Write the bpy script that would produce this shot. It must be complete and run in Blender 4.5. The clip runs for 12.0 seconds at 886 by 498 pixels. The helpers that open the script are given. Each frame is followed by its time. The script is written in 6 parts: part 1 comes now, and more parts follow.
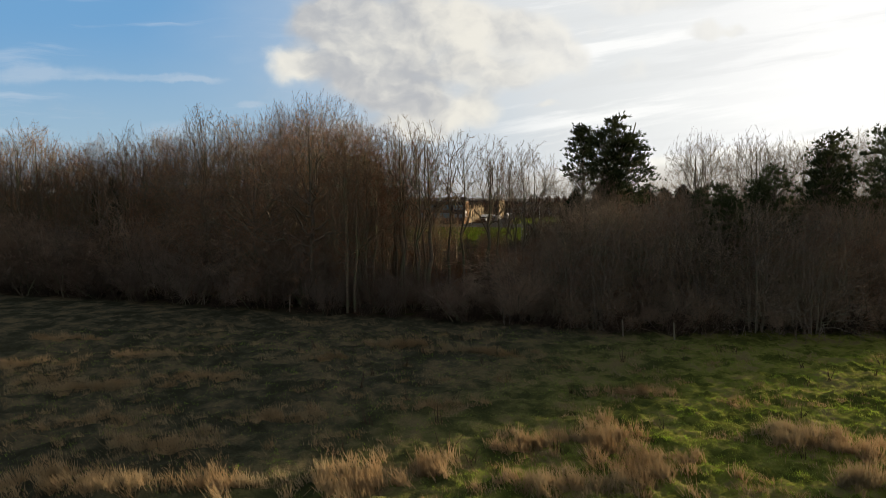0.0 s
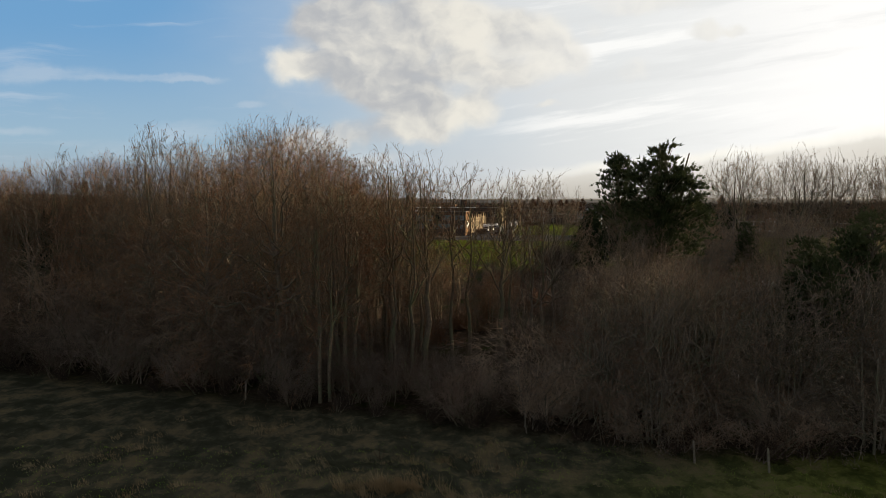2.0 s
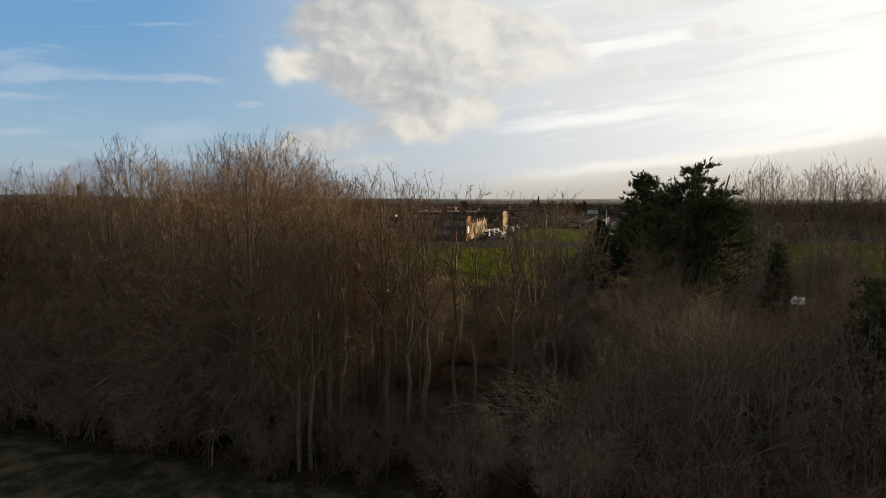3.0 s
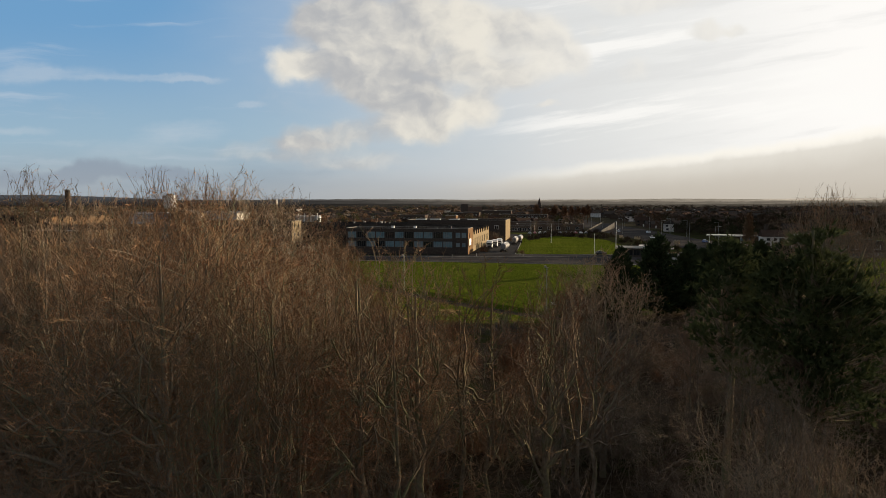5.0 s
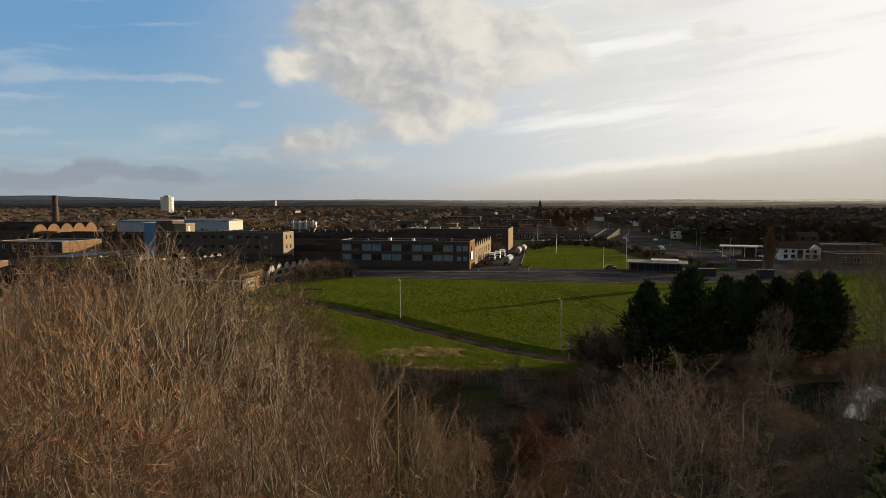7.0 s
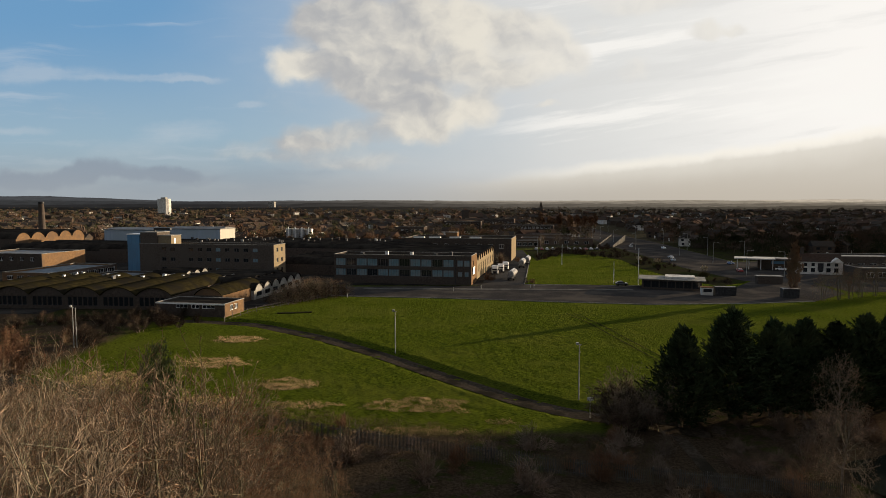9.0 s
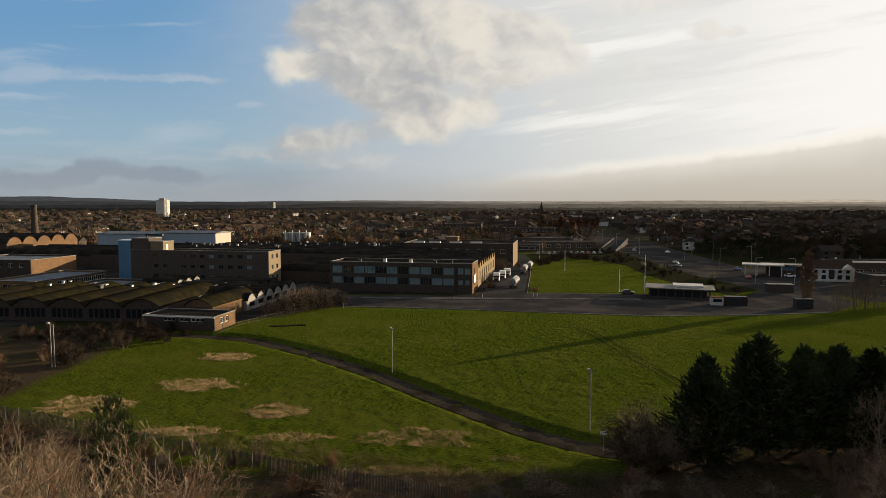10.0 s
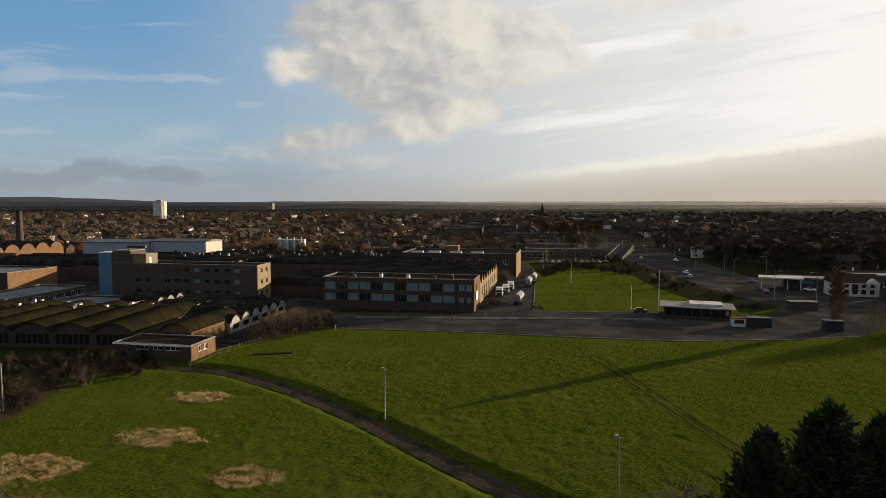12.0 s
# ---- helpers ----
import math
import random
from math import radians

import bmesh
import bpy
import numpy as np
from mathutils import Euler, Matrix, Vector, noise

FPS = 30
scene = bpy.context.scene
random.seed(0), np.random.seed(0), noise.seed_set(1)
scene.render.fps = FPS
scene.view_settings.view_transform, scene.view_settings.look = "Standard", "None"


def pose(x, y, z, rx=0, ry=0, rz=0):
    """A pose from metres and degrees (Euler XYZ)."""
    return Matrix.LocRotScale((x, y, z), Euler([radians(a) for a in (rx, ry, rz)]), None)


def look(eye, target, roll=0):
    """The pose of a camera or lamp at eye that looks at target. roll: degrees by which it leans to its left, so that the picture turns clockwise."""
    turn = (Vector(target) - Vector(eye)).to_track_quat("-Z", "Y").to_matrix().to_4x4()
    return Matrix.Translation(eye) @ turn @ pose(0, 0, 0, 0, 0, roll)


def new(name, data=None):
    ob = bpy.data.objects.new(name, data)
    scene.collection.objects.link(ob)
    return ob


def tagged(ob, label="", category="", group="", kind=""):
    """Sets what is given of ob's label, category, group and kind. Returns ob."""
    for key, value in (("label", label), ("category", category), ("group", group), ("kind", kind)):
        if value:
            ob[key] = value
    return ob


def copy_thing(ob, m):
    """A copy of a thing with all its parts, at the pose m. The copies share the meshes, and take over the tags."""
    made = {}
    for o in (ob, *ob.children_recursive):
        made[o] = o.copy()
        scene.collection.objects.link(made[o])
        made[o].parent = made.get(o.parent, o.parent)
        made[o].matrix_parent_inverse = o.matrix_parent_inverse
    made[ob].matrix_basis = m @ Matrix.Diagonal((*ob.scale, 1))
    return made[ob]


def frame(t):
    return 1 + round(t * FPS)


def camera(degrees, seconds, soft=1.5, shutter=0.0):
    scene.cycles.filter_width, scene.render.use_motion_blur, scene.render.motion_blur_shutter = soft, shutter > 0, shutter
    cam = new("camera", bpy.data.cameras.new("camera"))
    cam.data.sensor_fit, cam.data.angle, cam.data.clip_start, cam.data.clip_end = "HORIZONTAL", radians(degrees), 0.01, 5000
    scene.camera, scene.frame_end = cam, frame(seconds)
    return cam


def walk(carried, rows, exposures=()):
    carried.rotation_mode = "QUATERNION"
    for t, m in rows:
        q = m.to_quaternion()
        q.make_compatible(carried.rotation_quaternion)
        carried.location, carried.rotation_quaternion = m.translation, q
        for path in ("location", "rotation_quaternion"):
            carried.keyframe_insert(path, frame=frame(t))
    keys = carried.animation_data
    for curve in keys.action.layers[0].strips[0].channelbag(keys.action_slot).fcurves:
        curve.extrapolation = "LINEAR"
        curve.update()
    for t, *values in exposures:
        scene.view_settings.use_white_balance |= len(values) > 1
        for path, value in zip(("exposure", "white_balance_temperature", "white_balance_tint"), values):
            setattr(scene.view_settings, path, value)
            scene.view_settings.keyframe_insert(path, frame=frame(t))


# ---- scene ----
cam = camera(70, 12.0, .8)
TILT = 85.76
PATH = [(0, 0, 0, 9.65), (1, -.01, 7.12, 11.76), (2, -.05, 14.35, 13.87), (3, -.11, 21.6, 15.92), (4, -.18, 28.78, 17.96),
        (5, -.23, 35.88, 19.98), (6, -.25, 42.91, 21.97), (7, -.26, 49.95, 23.96), (8, -.27, 57.06, 25.98), (9, -.27, 64.16, 27.97),
        (10, -.26, 71.2, 29.87), (11, -.24, 78.15, 31.68), (12, -.2, 85.01, 33.44)]
walk(cam, [(t, pose(x, y, z, TILT, 0.08, 0)) for t, x, y, z in PATH], [(0, 1.12, 6500, 10), (2.5, 1.08, 6580, 10), (5, 1.03, 6650, 10.3), (7, .98, 6700, 10.4), (12, .96, 6760, 10.5)])


# ---- node arithmetic ----
class Val:
    """A socket of a node tree that can be reckoned with."""

    def __init__(self, tree, out):
        self.tree, self.out = tree, out

    def op(self, kind, *others):
        n = self.tree.nodes.new("ShaderNodeMath")
        n.operation = kind
        for i, o in enumerate((self, *others)):
            if isinstance(o, Val):
                self.tree.links.new(o.out, n.inputs[i])
            else:
                n.inputs[i].default_value = o
        return Val(self.tree, n.outputs[0])

    def __add__(self, o): return self.op("ADD", o)
    def __sub__(self, o): return self.op("SUBTRACT", o)
    def __mul__(self, o): return self.op("MULTIPLY", o)
    def __truediv__(self, o): return self.op("DIVIDE", o)
    def max(self, o): return self.op("MAXIMUM", o)
    def min(self, o): return self.op("MINIMUM", o)
    def pow(self, o): return self.op("POWER", o)
    def abs(self): return self.op("ABSOLUTE")

    def smooth(self, a, b, lo=0.0, hi=1.0):
        n = self.tree.nodes.new("ShaderNodeMapRange")
        n.interpolation_type = "SMOOTHSTEP"
        self.tree.links.new(self.out, n.inputs[0])
        if a > b:
            a, b, lo, hi = b, a, hi, lo
        for i, v in zip((1, 2, 3, 4), (a, b, lo, hi)):
            n.inputs[i].default_value = v
        return Val(self.tree, n.outputs[0])


def blend(tree, f, a, b, kind="MIX"):
    """A colour between a and b by the value f."""
    n = tree.nodes.new("ShaderNodeMix")
    n.data_type, n.blend_type, n.clamp_factor = "RGBA", kind, True
    for i, v in ((0, f), (6, a), (7, b)):
        if isinstance(v, Val):
            tree.links.new(v.out, n.inputs[i])
        elif i == 0:
            n.inputs[0].default_value = v
        else:
            n.inputs[i].default_value = (*v, 1)
    return Val(tree, n.outputs[2])


def noise_of(tree, vec, scale, detail=4, rough=.55, stretch=None, shift=(0, 0, 0), turn=(0, 0, 0)):
    m = tree.nodes.new("ShaderNodeMapping")
    m.inputs["Scale"].default_value = stretch or (1, 1, 1)
    m.inputs["Location"].default_value = shift
    m.inputs["Rotation"].default_value = [radians(v) for v in turn]
    tree.links.new(vec.out, m.inputs[0])
    n = tree.nodes.new("ShaderNodeTexNoise")
    n.inputs["Scale"].default_value, n.inputs["Detail"].default_value, n.inputs["Roughness"].default_value = scale, detail, rough
    tree.links.new(m.outputs[0], n.inputs["Vector"])
    return Val(tree, n.outputs[0])


# ---- sky and sun ----
SUN_AZ, SUN_EL = radians(58), radians(7.7)
SUN_WAY = Vector((math.sin(SUN_AZ) * math.cos(SUN_EL), math.cos(SUN_AZ) * math.cos(SUN_EL), math.sin(SUN_EL)))


CLOUDS = [(-0.187, 0.285, 0.071, 0.054, 0.35, 1.00), (-0.117, 0.260, 0.080, 0.071, 0.40, 1.00), (-0.231, 0.212, 0.040, 0.034, 0.70, 0.90), (-0.144, 0.195, 0.080, 0.040, 0.30, 0.90), (-0.074, 0.200, 0.089, 0.058, 0.30, 1.00), (0.036, 0.272, 0.094, 0.054, 0.85, 1.00), (-0.043, 0.277, 0.054, 0.040, 0.50, 0.60), (0.141, 0.264, 0.063, 0.040, 0.75, 0.90), (0.189, 0.221, 0.054, 0.038, 0.70, 0.90), (0.075, 0.200, 0.094, 0.038, 0.80, 1.00), (-0.056, 0.148, 0.094, 0.036, 0.35, 0.90), (0.058, 0.143, 0.046, 0.032, 0.95, 1.00), (-0.026, 0.114, 0.067, 0.025, 0.85, 1.00), (-0.163, 0.104, 0.116, 0.023, 0.35, 0.85), (0.301, 0.309, 0.098, 0.025, 0.90, 0.90), (0.398, 0.260, 0.038, 0.015, 0.90, 0.80), (0.451, 0.258, 0.025, 0.010, 0.90, 0.70), (0.304, 0.204, 0.040, 0.023, 0.90, 0.60), (0.241, 0.270, 0.027, 0.018, 0.80, 0.50), (0.159, 0.146, 0.021, 0.008, 0.90, 0.70), (-0.269, 0.085, 0.107, 0.020, 0.42, 0.55), (-0.163, 0.065, 0.152, 0.018, 0.40, 0.50)]
WISPS = [(-0.653, 0.204, 0.063, 0.021, 1.00, 1.00), (-0.556, 0.201, 0.080, 0.013, 1.00, 0.70), (-0.451, 0.197, 0.098, 0.009, 1.00, 0.80), (-0.381, 0.191, 0.054, 0.007, 1.00, 1.00), (-0.657, 0.117, 0.071, 0.009, 1.00, 0.70), (-0.578, 0.100, 0.045, 0.007, 1.00, 0.50), (-0.401, 0.111, 0.080, 0.020, 1.00, 0.90), (-0.303, 0.149, 0.030, 0.007, 1.00, 0.90), (-0.481, 0.085, 0.098, 0.018, 1.00, 0.60), (-0.615, 0.065, 0.054, 0.009, 1.00, 0.60), (-0.310, 0.230, 0.036, 0.018, 1.00, 0.40), (-0.074, 0.073, 0.134, 0.018, 1.00, 0.50)]
BANKS = [(-0.643, 0.041, 0.107, 0.020, 0.00, 0.90), (-0.527, 0.047, 0.071, 0.020, 0.00, 0.70), (-0.425, 0.055, 0.054, 0.014, 0.00, 0.90), (-0.403, 0.041, 0.107, 0.013, 0.00, 0.60), (-0.234, 0.047, 0.107, 0.009, 0.00, 0.30)]


def make_sky():
    world = bpy.data.worlds.new("sky")
    world.use_nodes = True
    scene.world = world
    t = world.node_tree
    bg = t.nodes["Background"]
    sky = t.nodes.new("ShaderNodeTexSky")
    sky.sky_type, sky.sun_disc = "NISHITA", False
    sky.sun_elevation, sky.sun_rotation = SUN_EL, SUN_AZ
    sky.air_density, sky.dust_density, sky.ozone_density = 1.0, 0.3, 3.0
    coord = t.nodes.new("ShaderNodeTexCoord")
    way = Val(t, coord.outputs["Generated"])
    sep = t.nodes.new("ShaderNodeSeparateXYZ")
    t.links.new(way.out, sep.inputs[0])
    x, y, z = (Val(t, sep.outputs[i]) for i in range(3))
    el = z.op("ARCSINE")
    dot = t.nodes.new("ShaderNodeVectorMath")
    dot.operation = "DOT_PRODUCT"
    t.links.new(way.out, dot.inputs[0])
    dot.inputs[1].default_value = SUN_WAY
    off = Val(t, dot.outputs["Value"]).min(1).max(-1).op("ARCCOSINE")
    front = y.smooth(.12, .42)
    # a flat cloud sheet to the north: u to the east, v upwards, as tangents
    u, v = x / y.max(.12), z / y.max(.12)
    sheet = t.nodes.new("ShaderNodeCombineXYZ")
    t.links.new(u.out, sheet.inputs[0])
    t.links.new(v.out, sheet.inputs[1])
    flat_uv = Val(t, sheet.outputs[0])

    def vec(kind, a, *others):
        n = t.nodes.new("ShaderNodeVectorMath")
        n.operation = kind
        t.links.new(a.out, n.inputs[0])
        for i, o in enumerate(others):
            if isinstance(o, Val):
                t.links.new(o.out, n.inputs[i + 1])
            else:
                n.inputs[i + 1].default_value = o
        return Val(t, n.outputs["Value" if kind == "LENGTH" else "Vector"])

    def swirl(scale, detail, amount, shift=(0, 0, 0)):
        m = t.nodes.new("ShaderNodeTexNoise")
        m.inputs["Scale"].default_value, m.inputs["Detail"].default_value, m.inputs["Roughness"].default_value = scale, detail, .58
        t.links.new(vec("ADD", flat_uv, shift).out, m.inputs["Vector"])
        return vec("MULTIPLY", vec("SUBTRACT", Val(t, m.outputs["Color"]), (.5, .5, .5)), (amount, amount * .8, 0))

    bent = vec("ADD", vec("ADD", flat_uv, swirl(7, 3, .075)), swirl(22, 4, .030, (3, 1, 0)))

    def heap(spots, where):
        """Soft rounds of (u, v, half width, half height, brightness, weight): their sum and their mean brightness."""
        mass = bright = None
        for cu, cv, ru, rv, b, k in spots:
            w = vec("LENGTH", vec("MULTIPLY", vec("SUBTRACT", where, (cu, cv, 0)), (1 / ru, 1 / rv, 0))).smooth(1.35, .25, 0, k)
            mass, bright = (w, w * b) if mass is None else (mass + w, bright + w * b)
        return mass, bright / mass.max(.02)

    # clear sky: blue overhead and away from the sun, paler low down, white towards the sun
    base = blend(t, 1.0, Val(t, sky.outputs[0]), (2.15, 2.1, 2.2), "MULTIPLY")
    # the unseen sky behind the view is an even grey, chosen as fill light
    base = blend(t, (front * -1 + 1) * .75, base, (3.3, 3.2, 3.1))
    clear = blend(t, v.smooth(.30, .07), (1.5, 3.4, 5.85), (3.1, 4.5, 5.75))
    base = blend(t, front * .9, base, clear)
    low_blue = noise_of(t, flat_uv, 3.0, 5, .55, (1, 4, 1), (2, 0, 4))
    base = blend(t, v.smooth(.11, .02) * front * .85, base, blend(t, low_blue.smooth(.35, .65), (2.9, 3.6, 4.3), (4.0, 4.5, 4.9)))
    glare = (u + v * .25 + (noise_of(t, flat_uv, 3.0, 5, .55, (1, 2, 1), (5, 2, 0)) - .5) * .25).smooth(-.42, .26)
    base = blend(t, glare * front * .97, base, blend(t, (u + v * .3).smooth(-.15, .45), (5.9, 6.15, 6.4), (7.6, 7.75, 7.7)))
    base = blend(t, off.smooth(.80, .40) * el.smooth(.7, .3) * .9, base, (9.9, 9.8, 9.6))
    # thin streaks: nearly level in the west, fanning upwards to the east
    st = noise_of(t, vec("ADD", flat_uv, swirl(5, 3, .05, (1, 7, 0))), 2.2, 6, .6, (1.0, 13, 1), (3.4, .2, 0), (0, 0, 3))
    base = blend(t, st.smooth(.54, .74) * v.smooth(.03, .09) * u.smooth(-.1, -.3) * front * .45, base, (5.4, 6.1, 7.0))
    ray = t.nodes.new("ShaderNodeCombineXYZ")
    t.links.new((u * 1.3).out, ray.inputs[0])
    t.links.new((v * 12 - u * 1.9).out, ray.inputs[1])
    st2 = noise_of(t, Val(t, ray.outputs[0]), 1.6, 7, .62, (1, 1, 1), (4, 1, 2))
    base = blend(t, st2.smooth(.50, .66) * v.smooth(.05, .10) * u.smooth(.0, .22) * front * .75, base, (9.6, 9.6, 9.4))
    base = blend(t, st2.smooth(.48, .34) * v.smooth(.04, .12) * u.smooth(.0, .22) * front * .35, base, (6.6, 6.75, 6.8))
    # wisps in the west
    wisp = vec("ADD", vec("ADD", flat_uv, swirl(4, 3, .05, (9, 2, 0))), swirl(30, 4, .022, (1, 5, 0)))
    mass, _ = heap(WISPS, wisp)
    ragged = noise_of(t, flat_uv, 9, 6, .65, (1, 5, 1), (0, 3, 1), (0, 0, -6))
    base = blend(t, (mass * (ragged * 1.6 + .1)).smooth(.10, 1.15) * front * .34, base, (6.0, 6.4, 6.9))
    # heaped cloud, grey beneath and cream where the sun reaches it
    mass, bright = heap(CLOUDS, bent)
    rough1, rough2 = noise_of(t, bent, 9, 6, .5, (1, 1.3, 1)), noise_of(t, vec("ADD", bent, (.016, .010, 0)), 9, 6, .5, (1, 1.3, 1))
    wide = noise_of(t, bent, 5, 4, .5, (1, 1.6, 1), (4, 4, 0))
    cover = (mass + (rough1 - .5) * .9 + (wide - .5) * .7).smooth(.12, .95)
    lit = ((rough1 - rough2) * 3.2 + bright + (wide - .5) * .8).smooth(-.05, 1.15)
    cloud = blend(t, lit, (4.5, 4.6, 4.75), (8.0, 7.7, 6.9))
    cloud = blend(t, u.smooth(.0, .30) * .65, cloud, (8.2, 8.2, 8.0))
    base = blend(t, cover * front * .94, base, cloud)
    # bluish grey banks low in the west
    mass, _ = heap(BANKS, bent)
    base = blend(t, (mass + (rough1 - .5) * .8).smooth(.2, .9) * front * .78, base, (2.6, 3.15, 3.9))
    # low bank towards the sun: a bright rim over a warm grey body
    edge = noise_of(t, flat_uv, 6.0, 6, .55, (1, 1, 1), (1, 0, 5))
    top = u * .085 + u.max(.42) * .08 + (edge - .5) * .05 + .0
    inside = top - v
    body = blend(t, inside.smooth(.0, .055), (7.2, 6.9, 6.2), (5.4, 5.0, 4.3))
    base = blend(t, inside.smooth(-.002, .014) * u.smooth(-.06, .16) * front * .80, base, body)
    base = blend(t, inside.smooth(-.012, .002) * inside.smooth(.014, .002) * u.smooth(.03, .3) * front * .60, base, (9.6, 9.2, 8.2))
    # haze along the horizon
    haze = blend(t, u.smooth(-.55, .5), (3.3, 3.75, 4.2), (5.2, 4.75, 4.05))
    base = blend(t, el.abs().smooth(.055, .0) * .75 * front, base, haze)
    t.links.new(base.out, bg.inputs[0])
    bg.inputs[1].default_value = 0.05


make_sky()
sun = new("sun", bpy.data.lights.new("sun", "SUN"))
sun.data.energy, sun.data.angle, sun.data.color = 5.0, radians(0.6), (1.0, .80, .56)
sun.matrix_world = look(SUN_WAY * 100, (0, 0, 0))


# ---- materials ----
def surf(name, c1, c2, scale=1.0, c3=None, scale3=.15, rough=.85, bump=.3, bscale=None, bdist=.03, rand=.0, metal=.0, stretch=None, spec=None):
    """A rough surface: two colours by a fine grain, a third in wide stains, relief by the grain."""
    m = bpy.data.materials.new(name)
    m.use_nodes = True
    t = m.node_tree
    b = t.nodes["Principled BSDF"]
    pos = Val(t, t.nodes.new("ShaderNodeNewGeometry").outputs["Position"])
    fine = noise_of(t, pos, scale, 6, .6, stretch)
    col = blend(t, fine.smooth(.32, .68), c1, c2)
    if c3:
        col = blend(t, noise_of(t, pos, scale3, 4, .6, None, (7, 3, 1)).smooth(.42, .66), col, c3)
    if rand:
        r = Val(t, t.nodes.new("ShaderNodeObjectInfo").outputs["Random"])
        col = blend(t, 1.0, col, blend(t, r, (1 - rand,) * 3, (1 + rand,) * 3), "MULTIPLY")
    t.links.new(col.out, b.inputs["Base Color"])
    b.inputs["Roughness"].default_value, b.inputs["Metallic"].default_value = rough, metal
    b.inputs["Specular IOR Level"].default_value = spec if spec is not None else (0 if rough > .7 else .15)
    if bump:
        n = t.nodes.new("ShaderNodeBump")
        n.inputs["Strength"].default_value, n.inputs["Distance"].default_value = bump, bdist
        h = noise_of(t, pos, bscale or scale, 5, .6, stretch, (3, 1, 9))
        t.links.new(h.out, n.inputs["Height"])
        t.links.new(n.outputs[0], b.inputs["Normal"])
    return m


def ground_material():
    """Rough meadow, leaf litter under the trees, mown grass, and the dull far plain."""
    m = bpy.data.materials.new("ground")
    m.use_nodes = True
    t = m.node_tree
    b = t.nodes["Principled BSDF"]
    pos = Val(t, t.nodes.new("ShaderNodeNewGeometry").outputs["Position"])
    sep = t.nodes.new("ShaderNodeSeparateXYZ")
    t.links.new(pos.out, sep.inputs[0])
    x, y = Val(t, sep.outputs[0]), Val(t, sep.outputs[1])
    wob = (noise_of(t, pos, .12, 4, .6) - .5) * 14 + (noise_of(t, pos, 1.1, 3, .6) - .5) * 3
    fine, mid, wide = noise_of(t, pos, 3.5, 6, .65), noise_of(t, pos, .55, 5, .6), noise_of(t, pos, .06, 4, .55)
    blade = noise_of(t, pos, 1.7, 7, .74, (1, 2.6, 1), (0, 0, 0), (0, 0, 32))
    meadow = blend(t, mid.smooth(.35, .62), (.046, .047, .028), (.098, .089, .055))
    # greener grass to the right, brightened to stand in for the sunlit part
    sunlit_sward = blend(t, mid.smooth(.35, .62), (.080, .098, .016), (.27, .285, .048))
    meadow = blend(t, ((x - y * .75 + wob * .9).smooth(-32, -8) * .8), meadow, sunlit_sward)
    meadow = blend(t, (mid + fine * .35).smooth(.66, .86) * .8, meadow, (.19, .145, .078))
    litter = blend(t, fine.smooth(.3, .7), (.032, .024, .016), (.085, .062, .040))
    litter = blend(t, (mid - .5 + wide).smooth(.52, .70) * .7, litter, (.034, .046, .010))
    lawn = blend(t, blade.smooth(.32, .66), (.008, .020, .0022), (.092, .114, .0125))
    lawn = blend(t, (wide + mid * .3).smooth(.55, .82) * .45, lawn, (.092, .098, .017))
    plain = blend(t, mid.smooth(.3, .7), (.030, .030, .020), (.060, .050, .034))
    # the edge of the wood, front and back
    front_edge = (x.max(-60).min(17) * -.34 + 56 + wob * .25)
    back_edge = x.smooth(-75, -20) * -24 + 163 + x.smooth(20, 32) * 12
    wood = (y - front_edge).smooth(-1.5, 2.0) * (x - (y - 60).max(0) * .6 - 42).smooth(2, -2)
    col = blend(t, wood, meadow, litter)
    col = blend(t, (y - back_edge + wob * .2).smooth(-1.5, 1.5) * (x * 1.0 + wob * .2).smooth(-70, -66), col, lawn)
    col = blend(t, (y - x.abs() * .15).smooth(395, 470), col, plain)
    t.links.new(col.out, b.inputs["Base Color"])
    b.inputs["Roughness"].default_value, b.inputs["Specular IOR Level"].default_value = 1.0, .0
    n = t.nodes.new("ShaderNodeBump")
    n.inputs["Strength"].default_value, n.inputs["Distance"].default_value = 1.0, .45
    h = blade * .8 + fine * .5 + mid * .6 + noise_of(t, pos, 9, 4, .7) * .40
    t.links.new(h.out, n.inputs["Height"])
    t.links.new(n.outputs[0], b.inputs["Normal"])
    return m


GROUND = ground_material()
BARK = surf("bark", (0.1019, 0.0770, 0.0554), (0.1904, 0.1465, 0.1051), 5, (0.1209, 0.1242, 0.0720), .6, bump=.6, rand=.2)
BARK_PALE = surf("pale bark", (0.1182, 0.0935, 0.0706), (0.2253, 0.1827, 0.1419), 4, (0.1283, 0.1249, 0.0808), .5, bump=.4, rand=.2)
TWIG_BROWN = surf("brown twigs", (0.1765, 0.1061, 0.0619), (0.2780, 0.1724, 0.1006), 1.2, (0.2026, 0.0987, 0.0545), .10, bump=0, rand=.25)
TWIG_GREY = surf("grey twigs", (0.2074, 0.1549, 0.1109), (0.3160, 0.2382, 0.1692), 1.2, (0.2473, 0.1646, 0.1081), .12, bump=0, rand=.25)
TWIG_DARK = surf("scrub twigs", (0.1266, 0.0986, 0.0773), (0.1986, 0.1555, 0.1198), 1.0, (0.1645, 0.1114, 0.0789), .12, bump=0, rand=.3)
TWIG_RED = surf("reddish twigs", (0.1345, 0.0721, 0.0432), (0.2002, 0.1137, 0.0681), 1.2, (0.1667, 0.1176, 0.0734), .15, bump=0, rand=.2)
NEEDLE = surf("pine needles", (0.0334, 0.0453, 0.0215), (0.0770, 0.0931, 0.0424), 2.0, (0.1056, 0.1140, 0.0513), .35, rough=.9, bump=0, rand=.15, spec=0)
